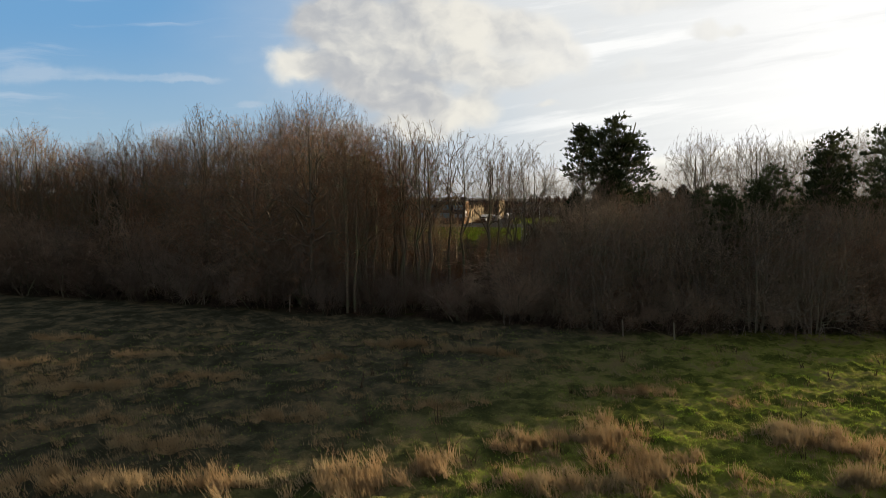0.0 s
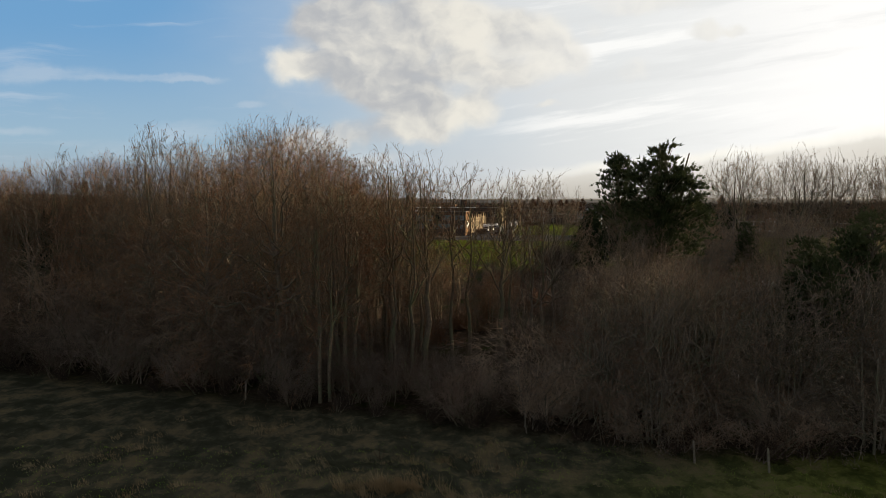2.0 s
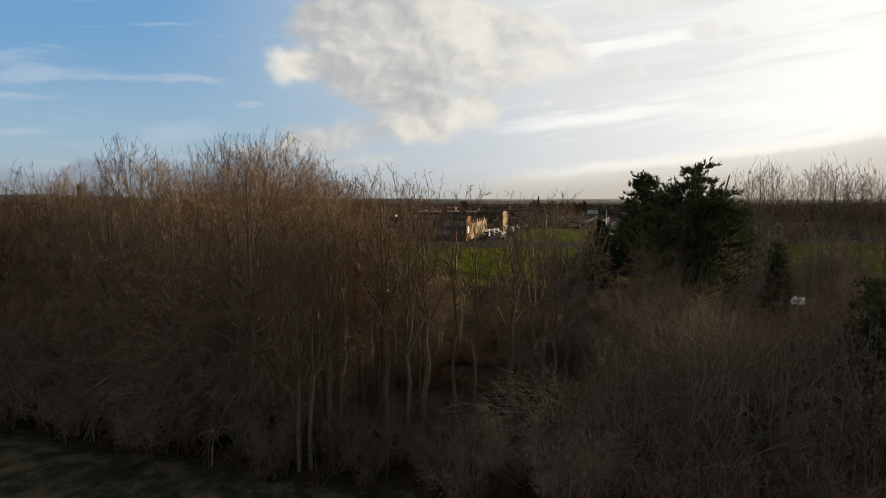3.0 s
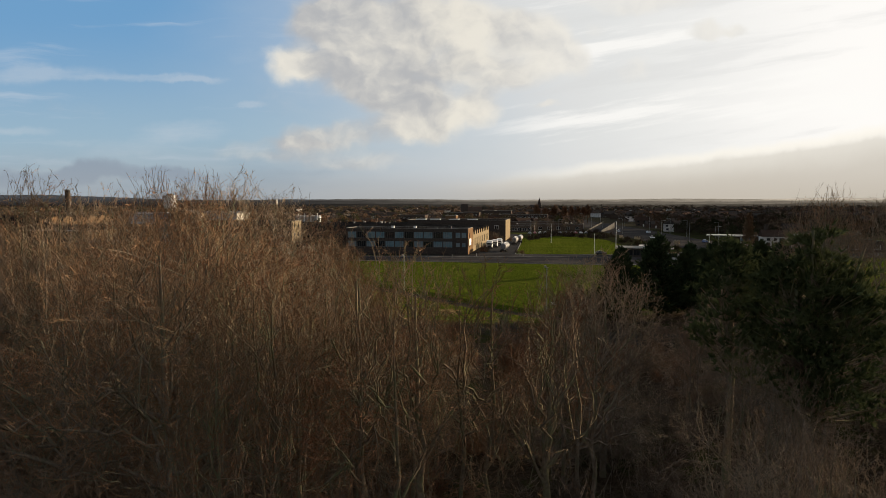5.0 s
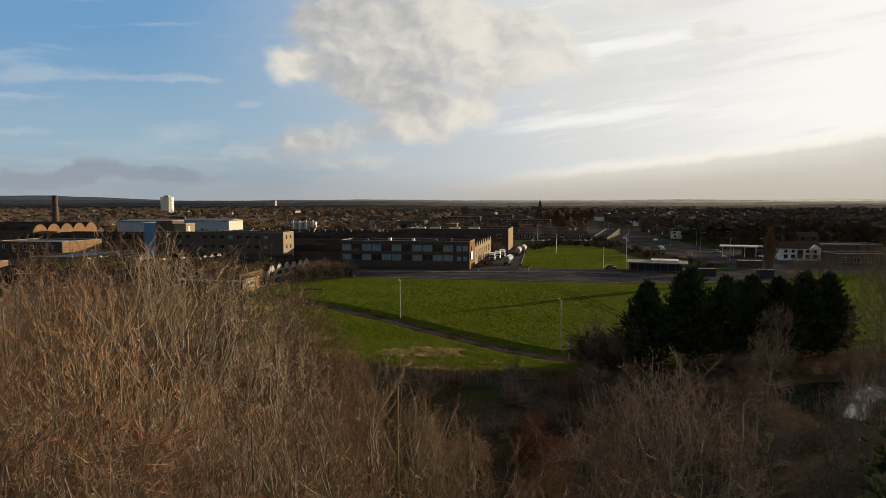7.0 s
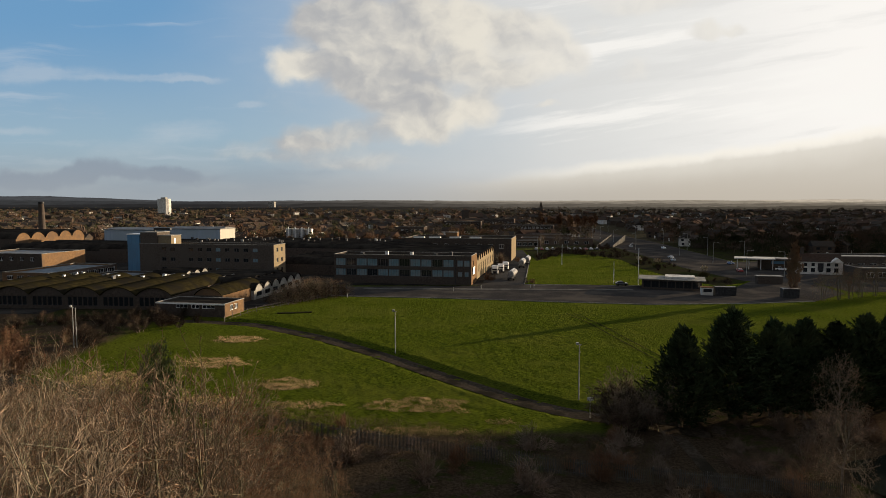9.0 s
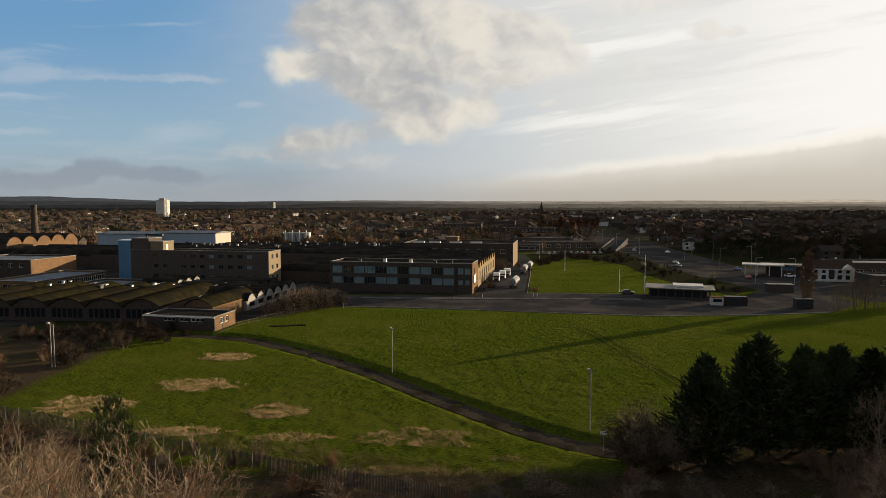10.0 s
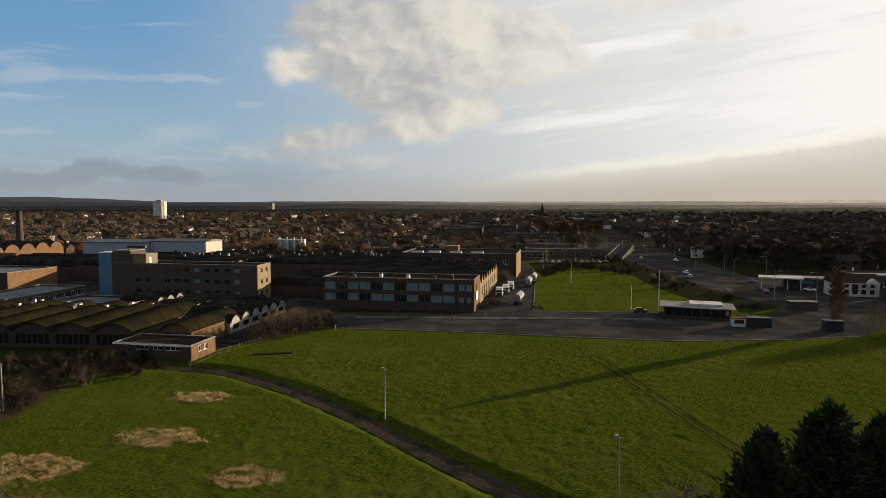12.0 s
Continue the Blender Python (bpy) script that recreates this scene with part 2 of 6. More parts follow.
CYPRESS = surf("cypress foliage", (0.0155, 0.0259, 0.0129), (0.0362, 0.0517, 0.0233), 1.5, (0.0453, 0.0569, 0.0259), .3, rough=.9, bump=0, rand=.15, spec=0)
IVY = surf("ivy leaves", (.012, .022, .008), (.03, .046, .016), 2.0, rough=.5, bump=0)
STRAW = surf("dry grass", (0.2523, 0.1726, 0.0860), (0.4248, 0.3034, 0.1666), .8, (0.3034, 0.2428, 0.1416), .3, bump=0)
BLADE = surf("green grass", (0.1587, 0.2587, 0.0230), (0.2875, 0.3887, 0.0517), .9, (0.2875, 0.3024, 0.0862), .3, bump=0)


def let_light_through(m, share):
    """Thin blades pass a share of the light on to their other side."""
    t = m.node_tree
    b = t.nodes["Principled BSDF"]
    tr, mix = t.nodes.new("ShaderNodeBsdfTranslucent"), t.nodes.new("ShaderNodeMixShader")
    t.links.new(b.inputs["Base Color"].links[0].from_socket, tr.inputs["Color"])
    mix.inputs[0].default_value = share
    t.links.new(b.outputs[0], mix.inputs[1])
    t.links.new(tr.outputs[0], mix.inputs[2])
    t.links.new(mix.outputs[0], t.nodes["Material Output"].inputs["Surface"])


let_light_through(BLADE, .5)
let_light_through(STRAW, .4)
let_light_through(NEEDLE, .15)
LEAF_BROWN = surf("withered leaves", (0.1575, 0.0945, 0.0585), (0.2595, 0.1575, 0.0945), 1.0, (0.1800, 0.1350, 0.0900), .2, bump=0)
TWIG_BLACK = surf("dark thorn twigs", (.036, .029, .022), (.066, .050, .037), 1.0, (.055, .036, .025), .12, bump=0, rand=.25)
WEED = surf("dead weed stalks", (.06, .04, .028), (.10, .07, .045), 2, bump=0)


# ---- helpers for meshes ----
def part(name, bm, material, parent=None, label=""):
    """Links a bmesh as one mesh object, under a thing or a part."""
    me = bpy.data.meshes.new(name)
    bm.to_mesh(me)
    bm.free()
    me.materials.append(material)
    ob = new(name, me)
    ob.parent = parent
    return tagged(ob, label)


def thing(name, label, category, group="", m=None):
    ob = new(name)
    ob.empty_display_size = .2
    if m is not None:
        ob.matrix_world = m
    return tagged(ob, label, category, group)


def data_mesh(name, verts, faces, material, smooth=False):
    me = bpy.data.meshes.new(name)
    me.from_pydata(verts, [], faces)
    me.materials.append(material)
    if smooth:
        me.polygons.foreach_set("use_smooth", [True] * len(me.polygons))
    me.update()
    return me


def child(name, me, parent, label=""):
    ob = new(name, me)
    ob.parent = parent
    return tagged(ob, label)


def add_box(bm, x0, x1, y0, y1, z0, z1):
    v = [bm.verts.new((x, y, z)) for z in (z0, z1) for x, y in ((x0, y0), (x1, y0), (x1, y1), (x0, y1))]
    for f in ((3, 2, 1, 0), (4, 5, 6, 7), (0, 1, 5, 4), (1, 2, 6, 5), (2, 3, 7, 6), (3, 0, 4, 7)):
        bm.faces.new([v[i] for i in f])


def boxes(*rows):
    bm = bmesh.new()
    for r in rows:
        add_box(bm, *r)
    return bm


def lathe(bm, rings, sides=12, x=0, y=0, caps=True):
    """Rings of (radius, height) round an upright axis."""
    prev = None
    for r, z in rings:
        ring = [bm.verts.new((x + r * math.cos(2 * math.pi * i / sides), y + r * math.sin(2 * math.pi * i / sides), z)) for i in range(sides)]
        if prev:
            for i in range(sides):
                bm.faces.new((prev[i], prev[(i + 1) % sides], ring[(i + 1) % sides], ring[i]))
        elif caps:
            bm.faces.new(ring[::-1])
        prev = ring
    if caps:
        bm.faces.new(prev)
    return bm


# ---- ground ----
TRACK = [(-70, 215.5), (-56, 213), (-44, 209.5), (-35.6, 203.2), (-26.4, 195.8), (-12.4, 180.8), (-2.4, 168.3), (5.6, 158.7), (12, 151.7), (18.2, 147), (27, 143), (34, 139)]


def to_line(x, y, p, q):
    """The distance of a point from the stretch between p and q."""
    dx, dy = q[0] - p[0], q[1] - p[1]
    t = min(max(((x - p[0]) * dx + (y - p[1]) * dy) / (dx * dx + dy * dy), 0), 1)
    return math.hypot(x - p[0] - t * dx, y - p[1] - t * dy)


def land(x, y):
    """The height of the ground: the meadow and the wood lie a metre lower than the mown field."""
    s = min(max((y - 80) / 60, 0), 1)
    s = s * s * (3 - 2 * s)
    cut = 0.0
    if -75 < x < 32 and 138 < y < 222:
        d = min(to_line(x, y, p, q) for p, q in zip(TRACK, TRACK[1:]))
        k = min(max((d - 2.0) / 1.7, 0), 1)
        cut = -.55 * (1 - k * k * (3 - 2 * k))
    return -1.0 + s + cut


def relief(x, y):
    """Small humps over the land: tussocks in the meadow, a gentle swell in the mown field."""
    z = 0.0
    if -75 < x < 112 and 14 < y < 262:
        z += .16 * (noise.noise((x * .45, y * .6, 0)) + .6 * noise.noise((x * 1.1 + y * .3, y * 1.5, 3))) * (.85 if y < 60 else .8 * min(max((236 - y) / 14, .08), 1))
        if y < 60:
            z += .14 * noise.noise((x * 2.3, y * 2.0, 5)) + .20 * max(0, noise.noise((x * 1.25, y * .95, 11)) - .02) + .30 * max(0, noise.noise((x * 1.9, y * 2.3, 21)) - .05) + .05 * noise.noise((x * 4.1, y * 3.7, 8))
    return z


def make_ground():
    xs = np.concatenate([[-4500, -2500, -1400, -800, -450, -250, -160], np.arange(-110, -75, 4), np.arange(-75, -30, .62), np.arange(-30, 40, .27), np.arange(40, 112, .62), np.arange(113, 160, 5), [180, 260, 450, 800, 1400, 2500, 4500]])
    ys = np.concatenate([[-600, -200, -60, -20, 0, 8], np.arange(14, 56, .25), np.arange(56, 70, .7), np.arange(70, 135, 1.3), np.arange(135, 262, .62), np.arange(264, 330, 6), [360, 420, 500, 650, 900, 1300, 2000, 3000, 4600]])
    verts = []
    for y in ys:
        for x in xs:
            z = land(x, y)
            z += relief(x, y)
            verts.append((x, y, z))
    w = len(xs)
    faces = [(j * w + i, j * w + i + 1, j * w + w + i + 1, j * w + w + i) for j in range(len(ys) - 1) for i in range(w - 1)]
    ob = new("ground", data_mesh("ground", verts, faces, GROUND, True))
    tagged(ob, "grassy ground with meadow, leaf litter and mown field", "ground", kind="structure")


make_ground()


# ---- trees ----
class Wood:
    """Gathers tapered limbs as vertices and faces."""

    def __init__(self):
        self.v, self.f = [], []

    def limb(self, pts, radii, sides):
        n0 = len(self.v)
        for i, (p, r) in enumerate(zip(pts, radii)):
            d = (pts[min(i + 1, len(pts) - 1)] - pts[max(i - 1, 0)]).normalized()
            a = d.orthogonal().normalized()
            b = d.cross(a)
            for k in range(sides):
                an = 2 * math.pi * k / sides
                self.v.append(p + a * (r * math.cos(an)) + b * (r * math.sin(an)))
        for i in range(len(pts) - 1):
            for k in range(sides):
                k2 = (k + 1) % sides
                o = n0 + i * sides
                self.f.append((o + k, o + k2, o + sides + k2, o + sides + k))

    def twig(self, p, d, length, r):
        """A thin spike with a ridge, two faces."""
        n0 = len(self.v)
        a = d.orthogonal().normalized() * r
        b = d.cross(a).normalized() * r
        self.v += [p + a, p - a * .5 + b * .87, p - a * .5 - b * .87, p + d * length]
        self.f += [(n0, n0 + 1, n0 + 3), (n0 + 2, n0, n0 + 3)]


def swerve(rnd, d, amount):
    return (d + Vector((rnd.gauss(0, amount), rnd.gauss(0, amount), rnd.gauss(0, amount)))).normalized()


def grow(rnd, wood, p, d, length, r, steps, curl, lift, sides, r_end=.35):
    """One limb: a wandering line that turns up by lift. Returns its points and ways."""
    pts, ways = [p.copy()], [d.copy()]
    for _ in range(steps):
        d = swerve(rnd, d, curl)
        d = (d + Vector((0, 0, lift))).normalized()
        p = p + d * (length / steps)
        pts.append(p.copy())
        ways.append(d.copy())
    wood.limb(pts, [r + (r * r_end - r) * i / steps for i in range(steps + 1)], sides)
    return pts, ways


def bare_tree(seed, height, spread, stems, fork=.3, twig_r=.012, limbs=12, boughs=5, shoots=5, twigs=9, lump=.16):
    """A leafless tree: stems and limbs that curve out to a domed crown (trunk), and fine twigs that fan from their ends (crown)."""
    rnd = random.Random(seed)
    trunk, crown = Wood(), Wood()
    heart = Vector((0, 0, height * fork))
    tall = height * (1 - fork)

    def rim(d, share):
        """A point inside the domed outline, in the direction d from its heart."""
        r = share * (1 - lump + 2.2 * lump * (.5 + noise.noise((d.x * 2.1 + seed, d.y * 2.1, d.z * 2.1))))
        return heart + Vector((d.x * spread * r, d.y * spread * r, d.z * tall * min(r, 1.02)))

    def curve(p, q, rise, r0, r1, n, sides, wave):
        """A limb from p to q that first climbs and then bends outwards."""
        c = p.lerp(q, .45) + Vector((0, 0, rise * (q - p).length))
        pts = []
        for i in range(n + 1):
            k = i / n
            w = wave * (q - p).length * math.sin(math.pi * k)
            pts.append(p * (1 - k) ** 2 + c * (2 * k * (1 - k)) + q * k * k + Vector((rnd.gauss(0, w), rnd.gauss(0, w), rnd.gauss(0, w))))
        trunk.limb(pts, [r0 + (r1 - r0) * i / n for i in range(n + 1)], sides)
        return pts

    def along(pts, k):
        f = k * (len(pts) - 1)
        i = min(int(f), len(pts) - 2)
        return pts[i].lerp(pts[i + 1], f - i), (pts[i + 1] - pts[i]).normalized()

    axes = []
    r0 = height * .0125 * (1.3 if stems == 1 else .8)
    for s in range(stems):
        an = 2 * math.pi * (s + rnd.random() * .6) / stems
        foot = Vector((math.cos(an), math.sin(an), 0)) * (0 if stems == 1 else .3 + .02 * height)
        foot.z = -.4
        reach = .06 if stems == 1 else rnd.uniform(.18, .42)
        head = rim(Vector((math.cos(an) * reach, math.sin(an) * reach, 1)).normalized(), .72)
        axes.append(curve(foot, head, .03, r0, r0 * .12, 9, 6, .009))
    for n in range(limbs):
        axis = axes[n % stems]
        cz = 1 - 1.12 * (n + .5) / limbs
        an = n * 2.39996 + rnd.uniform(-.4, .4)
        sz = math.sqrt(max(0, 1 - cz * cz))
        d = Vector((math.cos(an) * sz, math.sin(an) * sz, cz))
        k = min(.86, fork * rnd.uniform(.75, 1.05) + (1 - fork) * max(0, cz) * .55)
        p, _ = along(axis, k)
        q = rim(d, .60)
        limb = curve(p, q, .05, r0 * (1.0 - k) * .62 + .02, .028 + .0008 * height, 6, 4, .045)
        for m in range(boughs):
            d2 = swerve(rnd, d, .42)
            p2, _ = along(limb, .35 + .65 * (m + rnd.random()) / boughs)
            bough = curve(p2, rim(d2, rnd.uniform(.74, .88)), .02, .020 + .0006 * height, .013, 4, 3, .055)
            for j in range(shoots):
                d3 = swerve(rnd, d2, .26)
                p3, _ = along(bough, .30 + .70 * (j + rnd.random()) / shoots)
                shoot = curve(p3, rim(d3, rnd.uniform(.86, 1.0)), 0, .012, .006, 2, 3, .10)
                for i in range(twigs):
                    p4, w4 = along(shoot, .25 + .75 * (i + rnd.random()) / twigs)
                    d4 = (swerve(rnd, w4, .62) + Vector((0, 0, .12)) + d3 * .3).normalized()
                    ln = height * rnd.uniform(.013, .034)
                    crown.twig(p4, d4, ln, twig_r * rnd.uniform(.7, 1.05))
                    crown.twig(p4 + d4 * (ln * rnd.uniform(.25, .8)), swerve(rnd, d4, .5), ln * rnd.uniform(.5, .9), twig_r * .75)
    k = height / max(p.z for p in crown.v)
    for wood in (trunk, crown):
        wood.v = [p * k for p in wood.v]
    return trunk, crown


def scrub(seed, height, spread, stems, twigs, twig_r=.012, twig_len=1.1):
    """A dense many-stemmed bush: arching stems and a thick haze of upright twigs."""
    rnd = random.Random(seed)
    trunk, crown = Wood(), Wood()
    ends = []
    for s in range(stems):
        an = rnd.uniform(0, 2 * math.pi)
        lean = rnd.uniform(.1, 1.35) * spread / height
        d = Vector((math.cos(an) * lean, math.sin(an) * lean, 1)).normalized()
        ln = height * rnd.uniform(.7, .98) * (1.08 - .45 * lean)
        p = Vector((rnd.gauss(0, spread * .12), rnd.gauss(0, spread * .12), -.3))
        q, w = grow(rnd, trunk, p, d, ln, .05 + height * .004, 6, .16, -.015, 3, .2)
        for i in range(2, 7):
            e, ew = grow(rnd, trunk, q[i], swerve(rnd, w[i], .55), ln * rnd.uniform(.18, .34), .022, 2, .2, .10, 3, .4)
            ends += list(zip(e, ew))
        ends += list(zip(q[2:], w[2:])) * 2
    for _ in range(twigs):
        p, d = rnd.choice(ends)
        d2 = (swerve(rnd, d, .85) + Vector((p.x, p.y, 0)) * (.55 / spread) + Vector((0, 0, .08))).normalized()
        p = p + Vector((rnd.gauss(0, spread * .07), rnd.gauss(0, spread * .07), rnd.gauss(0, .25)))
        crown.twig(p, d2, twig_len * rnd.uniform(.4, 1.25), twig_r * rnd.uniform(.7, 1.5))
    return trunk, crown


def pine_tree(seed, height, radius, bare=.42, pads=150, needles=60, peaks=((0, 0, 1.0, 1.0),)):
    """A Scots pine: bare stem below, rounded tufted pads of needles above, with more than one peak of x, y, height and width."""
    rnd = random.Random(seed)
    trunk, crown = Wood(), Wood()
    grow(rnd, trunk, Vector((0, 0, -.4)), Vector((0, 0, 1)), height * .9, height * .018, 8, .03, .05, 7, .25)
    for px, py, ph, _ in peaks:
        if px or py:
            grow(rnd, trunk, Vector((0, 0, height * bare)), Vector((px, py, height * .4)).normalized(), height * .5 * ph, height * .009, 5, .05, .06, 5, .3)
    for n in range(pads):
        px, py, ph, pw = peaks[n % len(peaks)]
        k = rnd.random() ** .85
        z = height * (bare + (ph - bare) * k)
        rr = radius * pw * (1 - k ** 2.3) ** .62 * (.62 + .38 * min(1, k / .22)) + .25
        an = rnd.uniform(0, 2 * math.pi)
        f = rnd.uniform(.25, 1.0) ** .6 * (.82 + .30 * noise.noise((math.cos(an) * 1.7 + seed, math.sin(an) * 1.7, k * 4)))
        c = Vector((px + math.cos(an) * rr * f, py + math.sin(an) * rr * f, z + rnd.gauss(0, .2)))
        stem = Vector((px * k, py * k, z - .7 - f))
        trunk.limb([stem, stem.lerp(c, .6), c], [.06, .04, .015], 3)
        size = rnd.uniform(.38, .85)
        out = Vector((math.cos(an), math.sin(an), .6)).normalized()
        for _ in range(needles // 6):
            o = Vector((rnd.gauss(0, size * .55), rnd.gauss(0, size * .55), abs(rnd.gauss(0, size * .38))))
            d = (out * .6 + o * .5 + Vector((0, 0, .5))).normalized()
            for _ in range(6):
                crown.twig(c + o, swerve(rnd, d, .55), rnd.uniform(.22, .46), .05)
    return trunk, crown


def cypress_tree(seed, height, radius, sprays=3400, foot=.10):
    """A dense dark conifer: a stem, whorls of boughs that turn up at their ends, and ragged sprays along them."""
    rnd = random.Random(seed)
    trunk, crown = Wood(), Wood()
    grow(rnd, trunk, Vector((0, 0, -.4)), Vector((0, 0, 1)), height * .92, height * .018, 6, .02, .05, 7, .2)
    leaders = [(rnd.uniform(-.35, .35) * radius, rnd.uniform(-.35, .35) * radius, rnd.uniform(.86, .96)) for _ in range(2)] + [(0, 0, 1.0)]
    boughs = max(24, sprays // 15)
    for n in range(boughs):
        k = ((n + rnd.random()) / boughs) ** .92
        lx, ly, lh = leaders[n % len(leaders)]
        an = n * 2.39996 + rnd.uniform(-.5, .5)
        reach = radius * (min(1, .62 + k * 2.0) * (1 - max(0, (k - .22) / .78) ** 1.25) + .05) * rnd.uniform(.62, 1.16)
        z = height * (foot + (.97 * (lh if k > .5 else 1) - foot) * k)
        c = max(0, (k - .5) * 2)
        p = Vector((lx * c, ly * c, z - .35 * reach))
        out = Vector((math.cos(an), math.sin(an), 0))
        tip = p + out * reach + Vector((0, 0, reach * (.40 + .5 * k) + .25))
        trunk.limb([p, p.lerp(tip, .55) - Vector((0, 0, .12 * reach)), tip], [.05, .035, .012], 3)
        for i in range(15):
            f = rnd.uniform(.18, 1.0) ** .7
            q = p.lerp(tip, f) + Vector((rnd.gauss(0, .20 + .16 * reach * (1 - f)), rnd.gauss(0, .20 + .16 * reach * (1 - f)), rnd.gauss(0, .22)))
            d = (out * .7 + Vector((rnd.gauss(0, .38), rnd.gauss(0, .38), .45 + k * .9 + rnd.gauss(0, .3)))).normalized()
            crown.twig(q, d, rnd.uniform(.45, 1.0), rnd.uniform(.09, .20))
            crown.twig(q, swerve(rnd, d, .65), rnd.uniform(.35, .8), rnd.uniform(.08, .15))
    return trunk, crown


def tree_kind(name, label, made, bark, leaf, category="tree", group="", crown_name="crown"):
    """A tree thing with its two parts, ready to be copied."""
    trunk, crown = made
    ob = thing(name, label, category, group)
    child("trunk", data_mesh("trunk", trunk.v, trunk.f, bark, True), ob)
    child(crown_name, data_mesh(crown_name, crown.v, crown.f, leaf), ob)
    return ob


def thicket(label, rows):
    """Low scrub too dense to count: kinds set at many places, joined into one object."""
    v, f, mats, which = [], [], [], []
    for kind, x, y, size, turn in rows:
        m = pose(x, y, land(x, y), 0, 0, turn) @ Matrix.Diagonal((size, size, size, 1))
        for ob in kind.children:
            if ob.data.materials[0] not in mats:
                mats.append(ob.data.materials[0])
            k = mats.index(ob.data.materials[0])
            o = len(v)
            v += [m @ q.co for q in ob.data.vertices]
            f += [tuple(o + i for i in p.vertices) for p in ob.data.polygons]
            which += [k] * len(ob.data.polygons)
    me = data_mesh("scrub", v, f, mats[0])
    for mt in mats[1:]:
        me.materials.append(mt)
    me.polygons.foreach_set("material_index", which)
    tagged(new("scrub", me), label, "scrub", kind="stuff")


USED = set()


def plant(kind, x, y, size=1.0, turn=None, z=None, lean=0, wide=1.0):
    """Sets the first of its kind, or a copy of it."""
    m = pose(x, y, (land(x, y) if z is None else z), lean, 0, random.uniform(0, 360) if turn is None else turn) @ Matrix.Diagonal((size * wide, size * wide, size, 1))
    if kind not in USED:
        USED.add(kind)
        kind.matrix_world = m
        return kind
    ob = copy_thing(kind, Matrix())
    ob.matrix_basis = m
    return ob


def make_woods():
    spreading = [tree_kind("bare_tree", "wide spreading leafless tree with a domed brown crown", bare_tree(s, 21, 8.6, 1, .34, .014, 18, 6, 6, 11, .14), BARK_PALE, TWIG_BROWN, group="trees of the wood") for s in (11, 12)]
    slender = [tree_kind("bare_tree", "slender leafless tree with several upright grey-brown stems", bare_tree(s, 17.5, 4.3, n, .40, .012, 12, 5, 5, 10), BARK, TWIG_BROWN, group="trees of the wood") for s, n in ((21, 2), (22, 3), (23, 2))]
    high = [tree_kind("bare_tree", "slender leafless tree with tall bare stems and a high crown", bare_tree(s, 17.5, 3.2, n, .60, .011, 8, 5, 4, 9), BARK, TWIG_BROWN, group="trees of the wood") for s, n in ((25, 2), (26, 1))]
    pale = [tree_kind("bare_tree", "pale-barked leafless tree with fine grey twigs", bare_tree(s, 17, 4.8, n, .34, .012, 12, 5, 5, 10), BARK_PALE, TWIG_GREY, group="trees of the wood") for s, n in ((31, 2), (32, 1))]
    russet = [tree_kind("bare_tree", "leafless tree with dense reddish-brown upright twigs", bare_tree(s, 16, 4.3, 3, .38, .013, 12, 5, 6, 9), BARK, TWIG_RED, group="trees of the wood") for s in (41, 42)]
    bush = [tree_kind("bush", "dense leafless thicket of dark brown twigs", scrub(s, 8, 4.6, 12, 1500, .019), BARK, TWIG_DARK, "bush", "scrub of the wood") for s in (51, 52, 53)]
    sallow = [tree_kind("bush", "broad leafless sallow with pale grey-brown twigs", scrub(s, 8, 5.4, 14, 1900, .017, 1.3), BARK_PALE, TWIG_GREY, "bush", "scrub of the wood") for s in (61, 62)]
    domed = [tree_kind("bush", "broad domed leafless sallow with fine russet-grey twigs", bare_tree(s, 8, 4.8, 6, .16, .012, 16, 5, 5, 9, .10), BARK_PALE, m, "bush", "scrub of the wood") for s, m in ((63, TWIG_RED), (64, TWIG_GREY))]
    bramble = [tree_kind("bush", "low tangled brown bramble and scrub", scrub(s, 2.6, 3.2, 6, 560, .020, .85), BARK, TWIG_DARK, "bush", "low scrub") for s in (71, 72)]
    rust = [tree_kind("bush", "low rusty-brown leafless shrub", scrub(s, 3.0, 2.4, 6, 900, .017, .95), BARK, TWIG_RED, "bush", "low scrub") for s in (75,)]
    thorn = [tree_kind("bush", "dense dark brown thorn bush", scrub(s, 4.2, 3.4, 8, 1000, .030, .8), BARK, TWIG_BLACK, "bush", "thorn bushes") for s in (77,)]
    pine = tree_kind("pine_tree", "tall dark green pine with a broad rounded crown", pine_tree(81, 19.2, 3.9, .56, 330, 60, ((0, 0, 1.0, .86), (1.2, -.5, .86, .9), (-1.3, .4, .93, .8))), BARK, NEEDLE)
    pine_b = tree_kind("pine_tree", "dark green pine with a broad crown among bare trees", pine_tree(82, 15, 3.7, .3, 250, 60, ((0, 0, 1.0, .9), (1.6, .6, .9, .8))), BARK, NEEDLE)
    thin_pine = tree_kind("pine_tree", "thin sparse pine beside a taller one", pine_tree(84, 19.2, 1.9, .70, 90, 60), BARK, NEEDLE)
    cyp = [tree_kind("cypress_tree", "dark dense cypress in a row beside the field", cypress_tree(s, 14.5, 3.7), BARK, CYPRESS, "tree", "row of cypresses") for s in (91, 92)]
    rnd = random.Random(5)

    def front(x):
        return 56 - .34 * max(-60, min(17, x))

    # marked trees
    plant(spreading[0], -13.6, 66, 1.08, 40)
    plant(spreading[1], -20.5, 69, .98, 10)
    plant(spreading[0], -28, 75, .90, 200)
    plant(spreading[1], -8.5, 72, .92, 120)
    plant(spreading[1], -47, 92, .92, 300)
    plant(spreading[0], -58, 96, .95, 100)
